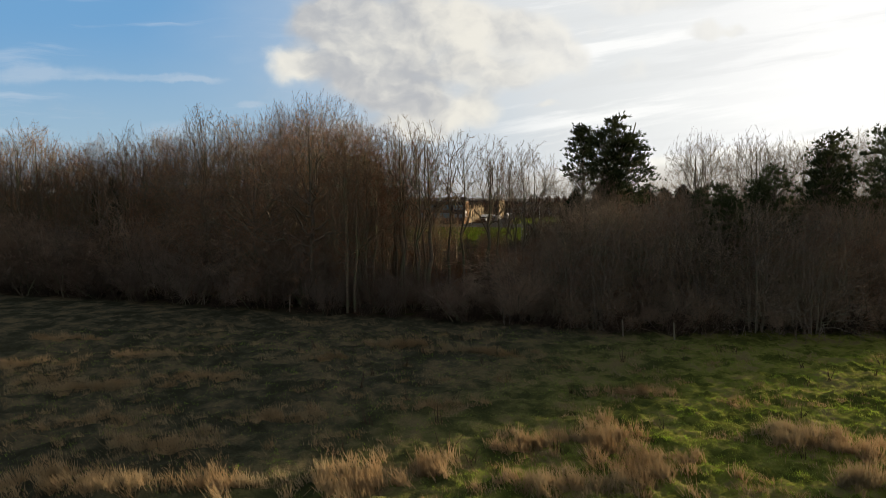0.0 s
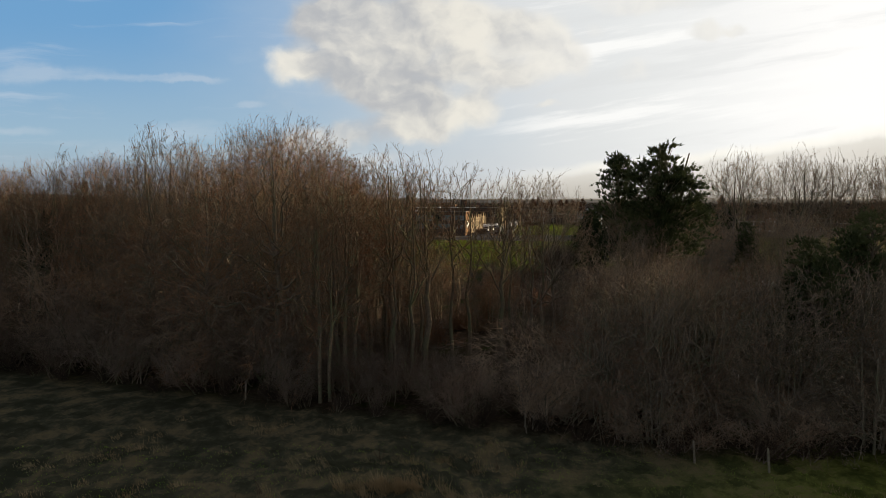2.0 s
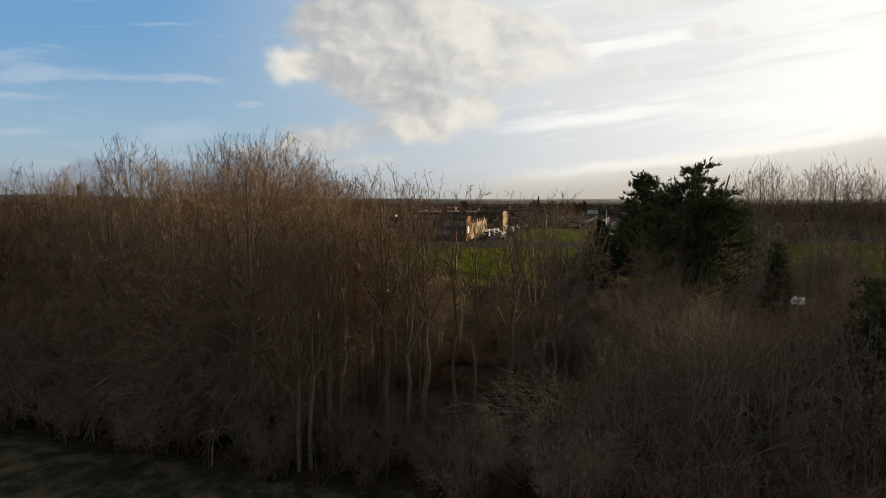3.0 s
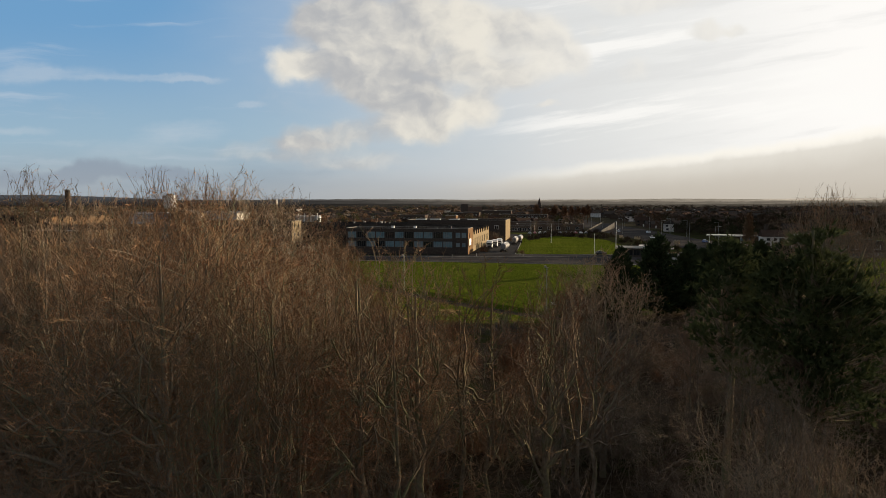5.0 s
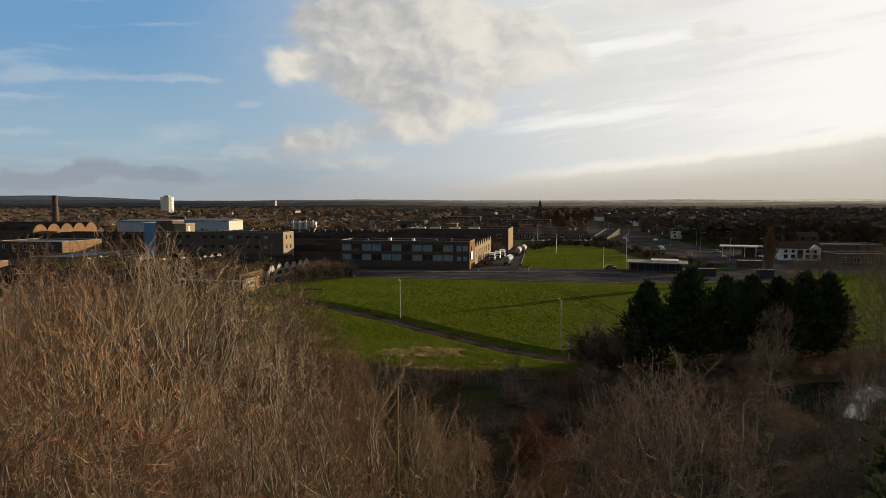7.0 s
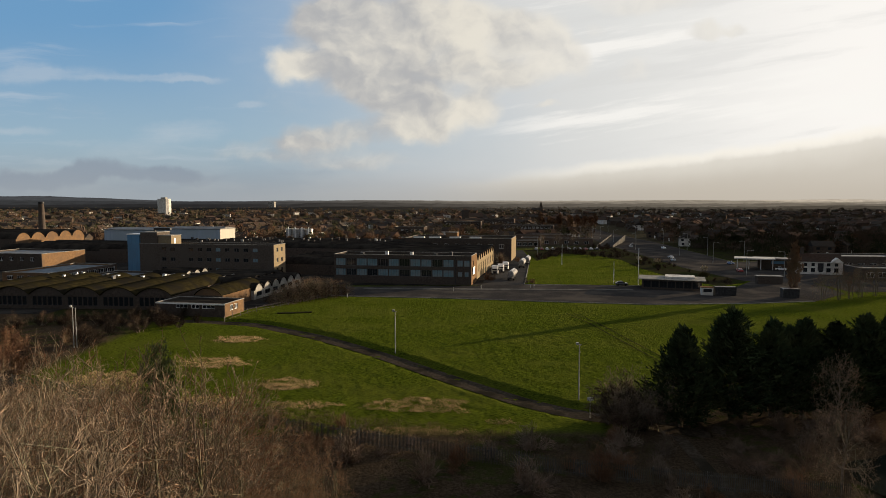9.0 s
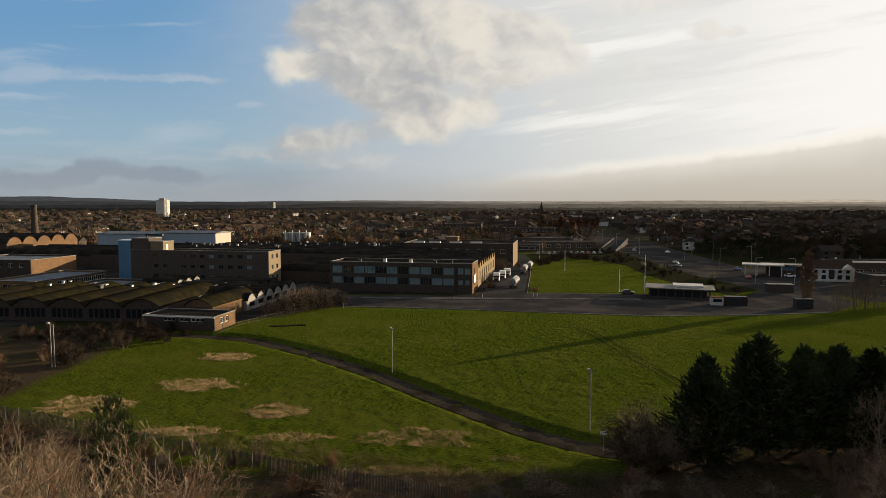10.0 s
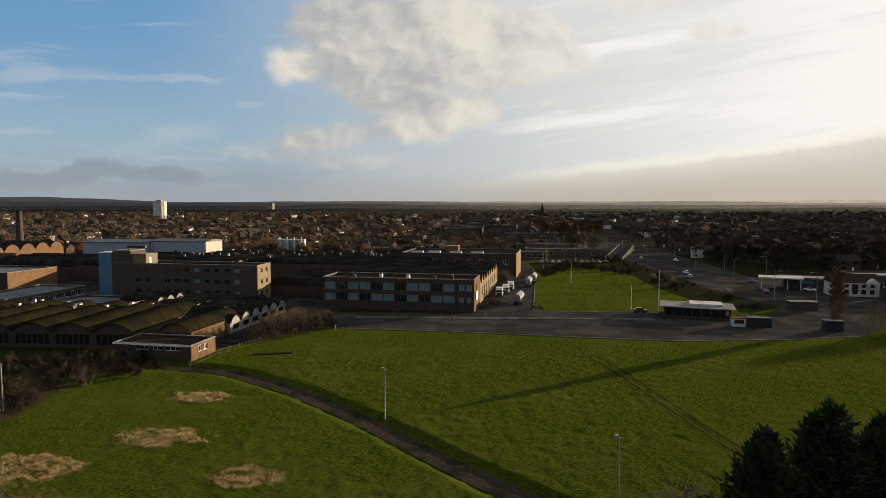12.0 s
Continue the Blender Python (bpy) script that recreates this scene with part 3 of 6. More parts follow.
    for x, y, s in ((-4.5, 67, 1.14), (-1.6, 66, 1.10), (1.5, 67, 1.06), (5.0, 66, 1.02), (-2.6, 76, 1.08), (7.6, 79, .95), (-6, 71, 1.1), (-3.2, 63.5, 1.0), (-5.8, 76, 1.0)):
        plant(rnd.choice(high), x, y, s, wide=1.1)
    for x, y, s in ((-7.8, 64, 1.14), (-10, 68, 1.18), (-9, 61, .95)):
        plant(rnd.choice(slender), x, y, s)
    plant(thorn[0], -43, 239, 1.0)
    plant(pale[0], 9.8, 78, 1.08)
    plant(pale[1], 12.0, 83, 1.02)
    plant(pine, 18.3, 66.8, 1.0, 0)
    plant(thin_pine, 15.0, 69.3, .955, 130)
    for x, y, s in ((14.4, 65.6, .86), (16.0, 64.8, .80), (14.6, 61, .74), (12.2, 60.5, .66), (16.8, 61.5, .70), (20.5, 62, .60)):
        plant(rnd.choice(pale), x, y, s)
    plant(pine_b, 40.5, 67, 1.16, 30)
    plant(pine_b, 32.4, 62, .92, 140)
    plant(pine_b, 47.5, 68, 1.2, 250)
    plant(pine_b, 26, 59, .80, 240)
    plant(pine_b, 37.5, 92, .80, 200, wide=.75)
    plant(pine_b, -22.8, 112.6, 1.13, 60, wide=.62)
    for x, y, s in ((29.8, 142.5, .88), (36.6, 143.5, .98), (42.5, 145, .87), (46.3, 144.5, .88), (50, 144, .86), (55, 146, .9), (60, 148, .88)):
        plant(rnd.choice(cyp), x, y, s, wide=1.3)
    for x, y, s in ((23.5, 143.5, 1.05), (21.2, 141, .8), (25.5, 141.5, .95), (23, 139.5, .7)):
        plant(rnd.choice(bush), x, y, s, wide=1.0)
        plant(thorn[0], x + .6, y + .8, s * 1.6)
    # ranks of tall trees at the left
    def canopy(x, y):
        tall = np.interp(x, (-70, -45, -27, -17, -9, -4, 3), (21.2, 22.2, 24.4, 23.3, 20.6, 18.3, 14))
        return float(tall - .45 * max(0, y - 96))

    for x in np.arange(-74, -8, 5.2):
        for row, y0 in enumerate((9, 17.5, 26, 34.5, 43, 52, 60)):
            xx, yy = x + rnd.uniform(-2, 2), front(x) + y0 + rnd.uniform(-3, 3)
            if yy > 119 - max(0, xx + 30) * .9 or (abs(xx + 14) < 5 and row == 0):
                continue
            k = rnd.random()
            kind, own = (rnd.choice(slender), 17.5) if k < .26 else (rnd.choice(russet), 16) if k < .52 else (rnd.choice(spreading), 21) if k < .70 else (rnd.choice(pale), 17)
            plant(kind, xx, yy, canopy(xx, yy) / own * rnd.uniform(.84, 1.04), wide=.72 if own == 21 else 1.12)
    # lower trees behind the gap
    for x in np.arange(-21, -7, 2.5):
        for y0 in (99, 107):
            xx = x + rnd.uniform(-1, 1)
            if abs(xx + 22.8) > 2.5:
                plant(rnd.choice(slender + pale), xx, y0 + rnd.uniform(-3, 3), (14.2 - .17 * (xx + 20)) / 17.3 * rnd.uniform(.86, 1.05))
    for x in np.arange(-8.5, 2, 2.6):
        for y0 in (91, 100):
            xx = x + rnd.uniform(-.8, .8)
            plant(rnd.choice(high + slender[:1]), xx, y0 + rnd.uniform(-3, 3), (12.4 - .27 * (xx + 8)) / 17.5 * rnd.uniform(.85, 1.05), wide=1.1)
    # low brush behind the gap, taller trees at the right
    for _ in range(34):
        plant(rnd.choice(rust + bramble), rnd.uniform(-9, 16), rnd.uniform(76, 118), rnd.uniform(.9, 1.5))
    for _ in range(7):
        plant(rnd.choice(slender), rnd.uniform(-7, 12), rnd.uniform(84, 112), rnd.uniform(.35, .5))
    for _ in range(20):
        xx = rnd.uniform(24, 48)
        plant(rnd.choice(pale), xx, rnd.uniform(66, 104), rnd.uniform(.62, .85))
    for x in np.arange(42, 92, 4.8):
        plant(rnd.choice(pale + slender[:1]), x + rnd.uniform(-1, 1), 110 + rnd.uniform(-5, 5) + .15 * (x - 40), rnd.uniform(1.2, 1.38))
    # scrub along the front of the wood
    skirt = []
    for x in np.arange(-66, 40, 3.1):
        for row in range(3):
            xx, yy = x + rnd.uniform(-1.4, 1.4), front(x) + 1.5 + row * 3.6 + rnd.uniform(-1.3, 1.3)
            swell = noise.noise((xx * .11, row * 1.7, 3))
            big = .86 + .9 * swell
            if 8 < xx < 42:
                big = (.62, .8, .85)[row]
            elif -6 < xx <= 8:
                big = (.72, .6, .5)[row]
            if row == 0:
                big *= .8
            kind = rnd.choice(sallow) if xx > 6 and rnd.random() < .6 or swell > .25 else rnd.choice(bush)
            plant(kind, xx, yy, max(.35, big * rnd.uniform(.8, 1.15)), wide=1.15)
        skirt.append((thorn[0], x + rnd.uniform(-1, 1), front(x) + rnd.uniform(-.6, .8), rnd.uniform(.3, .62), rnd.uniform(0, 360)))
    thicket("low tangled bramble along the edge of the wood", skirt)
    # the broad sallows before the pine
    for x, y, s in ((10.5, 56.5, 1.2), (14, 55.8, 1.42), (18, 56, 1.45), (22.5, 57, 1.42), (26.5, 55.5, 1.40), (30, 54.5, 1.36), (21, 52.8, 1.05), (25.5, 51, 1.05), (29.5, 50, 1.0), (13, 52.6, .8), (16.8, 59, 1.4), (24.5, 60, 1.4), (31, 59.5, 1.4), (34, 56.5, 1.36), (38, 57.5, 1.4), (35, 53, 1.0), (39.5, 53.5, 1.05), (41, 60, 1.4)):
        plant(rnd.choice(domed), x, y, s, wide=.95)
    for x, y, s in ((12, 62, 2.0), (15, 63.5, 1.9), (18.5, 62.5, 2.1), (21.5, 64, 2.0), (24.5, 63, 2.2), (9.5, 64.5, 1.7), (27, 66, 2.0), (22.5, 68, 1.6), (12.5, 67, 1.8)):
        plant(rust[0], x, y, s, wide=1.1)
    for x in np.arange(33, 70, 3.2):
        y = 50.5 + .73 * (x - 26)
        plant(rnd.choice(sallow), x, y + rnd.uniform(0, 1.5), rnd.uniform(1.0, 1.3), wide=.95)
        plant(rnd.choice(pale), x + 1, y + 5 + rnd.uniform(0, 2), rnd.uniform(.62, .78))
        plant(rnd.choice(bush), x, y + 9, 1.3)
    for x, y, s in ((36, 60, 1.2), (40, 63, 1.4), (44, 66, 1.5), (48, 70, 1.5), (43, 72, 1.4), (37, 68, 1.3)):
        plant(rnd.choice(bush), x, y, s)
    # taller scrub under the first rank, and ivy-clad stems
    for x in np.arange(-60, -9, 4.2):
        plant(rnd.choice(bush), x + rnd.uniform(-1.5, 1.5), front(x) + 13 + rnd.uniform(-1.5, 2), rnd.uniform(.85, 1.12))
    ivy = tree_kind("ivy_tree", "bare tree stem thickly clad in dark ivy", cypress_tree(95, 12, .95, 700), BARK, IVY, "tree")
    for x, y, s in ((-46, 84, 1.1), (-42.5, 82, 1.25), (-38.5, 86, .95)):
        plant(ivy, x, y, s * .92, wide=.7)
    # undergrowth
    for _ in range(70):
        xx, yy = rnd.uniform(-50, 48), rnd.uniform(70, 138)
        if yy < front(xx) + 10:
            continue
        plant(rnd.choice(bramble + rust + bramble), xx, yy, rnd.uniform(.9, 1.6))
    for _ in range(30):
        plant(rnd.choice(bush), rnd.uniform(11, 42), rnd.uniform(64, 108), rnd.uniform(.4, .75))
    thicket("low tangled brown scrub along the field fence", [(rnd.choice(bramble + rust), x, 135 - .30 * x + rnd.uniform(-7, 2), rnd.uniform(.5, 1.1), rnd.uniform(0, 360)) for x in np.arange(-62, 26, 2.9)])
    rows = []
    for _ in range(44):
        yy = rnd.uniform(165, 212)
        xx = rnd.uniform(-96, -69 + max(0, yy - 185) * .35)
        rows.append((rust[0] if xx < -72 and yy < 194 else thorn[0], xx, yy, rnd.uniform(.5, 1.1) * (1.7 if xx < -72 and yy < 194 else 1), rnd.uniform(0, 360)))
    thicket("rusty leafless scrub on rough ground beside the track", rows)
    for x, y, s in ((22, 128, .9), (24.5, 133, 1.0), (31, 130, 1.1), (33.5, 134, .9), (36.5, 131, .8), (21, 119, 1.2), (24, 113, 1.1), (31, 116, 1.0), (34.5, 124, .9), (18, 131, 1.0), (15, 126, 1.0), (39, 137, .8), (42.5, 139, .8), (20, 136, .8), (30, 107, 1.2), (25, 105, 1.2)):
        plant(rnd.choice(bramble + rust), x, y, s)
    rows = []
    while len(rows) < 46:
        xx, yy = rnd.uniform(33, 78), rnd.uniform(98, 142)
        if math.hypot((xx - 50) / 12, (yy - 125) / 10.5) > 1 and not (44 < xx < 56 and 108 < yy < 118):
            rows.append((rnd.choice(bramble + rust), xx, yy, rnd.uniform(.6, 1.15), rnd.uniform(0, 360)))
    thicket("low brown brush round the pond", rows)
    # round the pond
    for x, y, s in ((37, 118, .4), (44, 136, .5), (37, 127, .5), (48, 137, .45), (40, 132, .5), (56, 136, .5), (34, 112, .5), (33, 121, .4)):
        plant(rnd.choice(bush), x, y, s, wide=1.2)
    for x, y, s in ((38, 123, .6), (47, 138, .62)):
        plant(rnd.choice(pale), x, y, s)
    return dict(spreading=spreading, slender=slender, pale=pale, russet=russet, bush=bush, sallow=sallow, domed=domed, bramble=bramble, rust=rust, thorn=thorn)


KINDS = make_woods()


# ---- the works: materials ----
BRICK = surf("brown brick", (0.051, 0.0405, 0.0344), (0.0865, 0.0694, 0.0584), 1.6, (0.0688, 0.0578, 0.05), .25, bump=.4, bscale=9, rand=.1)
# orange and buff tones paint in sunlight, mostly on sun-facing brick walls
BRICK_SUN_WARM = surf("sun-toned orange brick", (0.131, 0.0788, 0.0427), (0.177, 0.11, 0.0605), 1.4, (0.118, 0.0786, 0.0511), .25, bump=.4, bscale=9)
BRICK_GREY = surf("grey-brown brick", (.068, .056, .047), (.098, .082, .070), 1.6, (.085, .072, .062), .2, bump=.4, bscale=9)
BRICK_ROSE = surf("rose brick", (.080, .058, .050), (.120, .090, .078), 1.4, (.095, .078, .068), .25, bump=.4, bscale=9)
BRICK_SUN_PALE = surf("sun-toned buff brick", (0.182, 0.143, 0.0883), (0.232, 0.186, 0.118), 1.4, (0.19, 0.151, 0.106), .3, bump=.3, bscale=9)
FELT = surf("dark roof felt", (0.0110, 0.0100, 0.0090), (0.0225, 0.0200, 0.0180), .5, (0.0350, 0.0310, 0.0260), .12, bump=.3)
MOSSY = surf("mossy vault roof", (0.0138, 0.0119, 0.0060), (0.0257, 0.0216, 0.0101), .7, (0.0119, 0.0110, 0.0092), .15, bump=.4)
GREY_ROOF = surf("grey roof sheet", (.09, .09, .09), (.16, .16, .16), .5, (.05, .05, .05), .3, bump=.2, rough=.6)
CONCRETE = surf("concrete", (.22, .21, .19), (.32, .31, .285), 1.2, (.17, .165, .15), .25, bump=.2)
RENDER_WHITE = surf("white render", (.50, .48, .45), (.62, .60, .56), .8, (.40, .38, .35), .3, bump=.1)
CLAD_PALE = surf("pale blue-grey cladding", (.25, .31, .38), (.31, .37, .44), .4, (.28, .34, .39), .1, bump=.3, bscale=3, stretch=(3, 3, .05), rough=.5)
# warm tone that paints sunlight on the warehouse end
CLAD_SUN_CREAM = surf("sun-toned cream cladding", (0.322, 0.301, 0.245), (0.378, 0.35, 0.287), .6, bump=.2, bscale=3, stretch=(3, 3, .05), rough=.5)
CLAD_BLUE = surf("blue cladding", (.07, .17, .29), (.09, .21, .34), .4, (.08, .17, .27), .2, bump=.3, bscale=3, stretch=(3, 3, .05), rough=.5)
PAINT_WHITE = surf("white paint", (.66, .66, .64), (.78, .78, .76), 2, bump=.05, rough=.5)
PAINT_DARK = surf("dark paint", (.020, .020, .022), (.040, .040, .042), 2, bump=.05, rough=.5)
STEEL = surf("galvanised steel", (.30, .31, .32), (.44, .45, .46), 3, (.25, .25, .25), .8, bump=.1, rough=.45, metal=.7)
TARMAC = surf("tarmac", (0.0243, 0.0231, 0.0230), (0.0485, 0.0452, 0.0430), 2.5, (0.0685, 0.0609, 0.0540), .09, bump=.3, rough=.8)
TARMAC_PALE = surf("worn tarmac", (0.0360, 0.0352, 0.0344), (0.0624, 0.0600, 0.0576), 1.5, (0.0320, 0.0312, 0.0304), .08, bump=.3, rough=.75)
PAVING = surf("worn paving", (.085, .082, .076), (.135, .13, .12), 1.2, (.06, .058, .054), .2, bump=.2)
SCRUB_EARTH = surf("scrubby earth", (0.0144, 0.0136, 0.0080), (0.0320, 0.0288, 0.0160), 1.0, (0.0240, 0.0288, 0.0096), .1, bump=.8, bdist=.2)
DIRT = surf("dirt track", (0.0318, 0.0253, 0.0189), (0.0606, 0.0495, 0.0367), 2.0, (0.0202, 0.0176, 0.0126), .2, bump=.6)
CURTAIN_BLUE = surf("blue window panel", (.10, .17, .20), (.15, .23, .26), .6, (.19, .22, .23), .4, bump=0, rough=.4)
TILE_RED = surf("red-brown roof tiles", (0.0485, 0.0326, 0.0253), (0.0766, 0.0505, 0.0389), 1.2, (0.0592, 0.0468, 0.0381), .1, bump=.4, bscale=5, rand=.35)
TILE_GREY = surf("grey roof tiles", (0.0352, 0.0311, 0.0276), (0.0608, 0.0544, 0.0486), 1.2, (0.0572, 0.0455, 0.0368), .1, bump=.4, bscale=5, rand=.35)
HOUSE_BRICK = surf("house brick", (0.0648, 0.0470, 0.0364), (0.1010, 0.0728, 0.0555), 1.2, (0.0900, 0.0722, 0.0560), .08, bump=.2, rand=.3)


def glass_material():
    m = bpy.data.materials.new("window glass")
    m.use_nodes = True
    b = m.node_tree.nodes["Principled BSDF"]
    b.inputs["Base Color"].default_value = (.012, .015, .018, 1)
    b.inputs["Roughness"].default_value = .08
    return m


GLASS = glass_material()
TURN = -11.0
WINDOWS = {}


def lattice(xs, zs, y0, y1):
    """A frame in one piece: all strips between odd and even marks are solid, the fields between them open."""
    bm = bmesh.new()
    nx, nz = len(xs), len(zs)
    v = [[[bm.verts.new((x, y, z)) for z in zs] for x in xs] for y in (y0, y1)]

    def solid(i, k):
        return 0 <= i < nx - 1 and 0 <= k < nz - 1 and (i % 2 == 0 or k % 2 == 0)

    for i in range(nx - 1):
        for k in range(nz - 1):
            if not solid(i, k):
                continue
            bm.faces.new((v[0][i][k], v[0][i + 1][k], v[0][i + 1][k + 1], v[0][i][k + 1]))
            bm.faces.new((v[1][i][k], v[1][i][k + 1], v[1][i + 1][k + 1], v[1][i + 1][k]))
            for di, dk, p, q in ((-1, 0, (i, k), (i, k + 1)), (1, 0, (i + 1, k + 1), (i + 1, k)), (0, -1, (i + 1, k), (i, k)), (0, 1, (i, k + 1), (i + 1, k + 1))):
                if not solid(i + di, k + dk):
                    bm.faces.new((v[0][p[0]][p[1]], v[0][q[0]][q[1]], v[1][q[0]][q[1]], v[1][p[0]][p[1]]))
    bmesh.ops.recalc_face_normals(bm, faces=bm.faces[:])
    return bm


def window_meshes(w, h, bars, frame_mat, pane_mat):
    """Frame with bars and the pane behind it, made once for each size."""
    key = (round(w, 2), round(h, 2), bars, frame_mat.name, pane_mat.name)
    if key not in WINDOWS:
        e = .09
        xs = [0, e]
        for i in range(1, bars):
            xs += [w * i / bars - .04, w * i / bars + .04]
        xs += [w - e, w]
        pair = []
        for bm, name, mt in ((lattice(xs, [0, e, h - e, h], .10, .18), "window", frame_mat), (boxes((e, w - e, .135, .155, e, h - e)), "pane", pane_mat)):
            me = bpy.data.meshes.new(name)
            bm.to_mesh(me)
            bm.free()
            me.materials.append(mt)
            pair.append(me)
        WINDOWS[key] = pair
    return WINDOWS[key]


def facade(owner, m, width, height, openings, mat, frame_mat=None, pane_mat=None, thick=.3, z0=0.0, name="wall"):
    """A wall of local width and height with true openings; each opening holds a window with its pane."""
    xs = sorted({0.0, width, *(v for o in openings for v in o[:2])})
    zs = sorted({z0, height, *(v for o in openings for v in o[2:4])})
    bm = bmesh.new()
    for za, zb in zip(zs, zs[1:]):
        start = None
        for xa, xb in zip(xs, xs[1:]):
            hole = any(o[0] < (xa + xb) / 2 < o[1] and o[2] < (za + zb) / 2 < o[3] for o in openings)
            if not hole and start is None:
                start = xa
            if hole and start is not None:
                add_box(bm, start, xa, 0, thick, za, zb)
                start = None
        if start is not None:
            add_box(bm, start, width, 0, thick, za, zb)
    wall = part(name, bm, mat, owner)
    wall.matrix_basis = m
    for o in openings:
        bars = o[4] if len(o) > 4 else 2
        fr, pn = window_meshes(o[1] - o[0], o[3] - o[2], bars, frame_mat or PAINT_WHITE, o[5] if len(o) > 5 else pane_mat or GLASS)
        win = child("window", fr, owner)
        win.matrix_basis = m @ pose(o[0], 0, o[2])
        child("pane", pn, win)


def row_of(x0, x1, n, w, z0, z1, bars=2):
    """Openings spaced evenly between x0 and x1."""
    gap = (x1 - x0) / n
    return [(x0 + gap * (i + .5) - w / 2, x0 + gap * (i + .5) + w / 2, z0, z1, bars) for i in range(n)]


def block(name, label, x, y, w, d, h, wall, roof, front=(), right=(), parapet=.5, right_mat=None, turn=TURN, category="building", frame_mat=None):
    """A flat-roofed building. x, y: its front right corner; w runs to the left, d to the back."""
    ob = thing(name, label, category, m=pose(x, y, 0, 0, 0, turn))
    facade(ob, pose(-w, 0, 0), w, h, list(front), wall, frame_mat)
    # right_mat mostly paints sunlight on the right wall as a brighter brick
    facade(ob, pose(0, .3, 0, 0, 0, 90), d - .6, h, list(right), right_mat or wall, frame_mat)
    part("wall", boxes((-w, -w + .3, .3, d - .3, 0, h)), wall, ob)
    part("wall", boxes((-w, 0, d - .3, d, 0, h)), wall, ob)
    part("roof", boxes((-w + .3, -.3, .3, d - .3, h - parapet - .25, h - parapet)), roof, ob)
    part("coping", boxes((-w - .05, .05, -.05, .35, h, h + .12), (-w - .05, .05, d - .35, d + .05, h, h + .12), (-w - .05, -w + .35, .35, d - .35, h, h + .12), (-.35, .05, .35, d - .35, h, h + .12)), CONCRETE, ob)
    return ob


def arc(width, rise, n=9):
    r = (width * width / 4 + rise * rise) / (2 * rise)
    half = math.asin(width / 2 / r)
    return [(r * math.sin(-half + 2 * half * i / n), r * math.cos(-half + 2 * half * i / n) - (r - rise)) for i in range(n + 1)]


def vault_mesh(width, length, rise, over=.35, thick=.18):
    """A shallow barrel roof: runs along x from -length to 0, spans y from 0 to width."""
    bm = bmesh.new()
    prof = arc(width, rise)
    rings = []
    for x in (-length - over, over):
        lo = [bm.verts.new((x, width / 2 + a, z)) for a, z in prof]
        hi = [bm.verts.new((x, width / 2 + a, z + thick)) for a, z in prof]
        rings.append((lo, hi))
    (l0, h0), (l1, h1) = rings
    for i in range(len(prof) - 1):
        bm.faces.new((h0[i], h1[i], h1[i + 1], h0[i + 1]))
        bm.faces.new((l0[i], l0[i + 1], l1[i + 1], l1[i]))
        bm.faces.new((l1[i], l1[i + 1], h1[i + 1], h1[i]))
        bm.faces.new((l0[i], h0[i], h0[i + 1], l0[i + 1]))
    bm.normal_update()
    return bm


def gable_mesh(width, rise, thick=.25):
    """The curved end wall under a barrel roof, in the plane x = 0."""
    bm = bmesh.new()
    prof = arc(width, rise)
    a = [bm.verts.new((0, width / 2 + p, z)) for p, z in prof]
    b = [bm.verts.new((-thick, width / 2 + p, z)) for p, z in prof]
    bm.faces.new(a)
    bm.faces.new(b[::-1])
    bm.faces.new((a[0], b[0], b[-1], a[-1]))
    bmesh.ops.recalc_face_normals(bm, faces=bm.faces[:])
    return bm


def vaulted_hall(name, label, x, y, n, pitch, length, eaves, rise, wall, roof, end_wall=None, turn=TURN, side=(), along=False, band=None):
    """A hall under n barrel roofs side by side. Their ends look to the right of the hall, or to its front where along is set."""
    ob = thing(name, label, "factory hall", m=pose(x, y, 0, 0, 0, turn))
    base = pose(0, 0, 0) if not along else pose(0, 0, 0, 0, 0, -90)
    vb, gb = vault_mesh(pitch, length, rise), gable_mesh(pitch - .1, rise - .05)
    vme, gme = bpy.data.meshes.new("roof"), bpy.data.meshes.new("gable")
    vb.to_mesh(vme), gb.to_mesh(gme)
    vb.free(), gb.free()
    # end_wall can colour the sunward ends brighter than the other walls
    vme.materials.append(roof), gme.materials.append(end_wall or wall)
    for i in range(n):
        off = -n * pitch if along else 0
        r = child("roof", vme, ob)
        r.matrix_basis = base @ pose(0, i * pitch + off, eaves)
        g = child("gable", gme, ob)
        g.matrix_basis = base @ pose(0, i * pitch + .05 + off, eaves)
    if along:
        facade(ob, pose(-n * pitch, 0, 0), n * pitch, eaves, list(side), wall, PAINT_DARK)
        part("wall", boxes((-.3, 0, .3, length, 0, eaves)), end_wall or wall, ob)
        part("wall", boxes((-n * pitch, -n * pitch + .3, .3, length, 0, eaves)), wall, ob)
    else:
        part("wall", boxes((-length, -.3, 0, .3, 0, eaves)), wall, ob)
        facade(ob, pose(0, 0, 0, 0, 0, 90), n * pitch, eaves, list(side), end_wall or wall, PAINT_DARK)
        part("wall", boxes((-length, -.3, n * pitch - .3, n * pitch, 0, eaves)), wall, ob)
    return ob


def roof_box(x, y, z, w, d, h, mat, label="small grey plant box on a flat roof", name="roof_vent", turn=TURN):
    ob = thing(name, label, "roof vent", "rooftop vents", m=pose(x, y, z, 0, 0, turn))
    part("body", boxes((-w / 2, w / 2, -d / 2, d / 2, 0, h)), mat, ob)
    part("cap", boxes((-w / 2 - .1, w / 2 + .1, -d / 2 - .1, d / 2 + .1, h, h + .12)), GREY_ROOF, ob)
    return ob


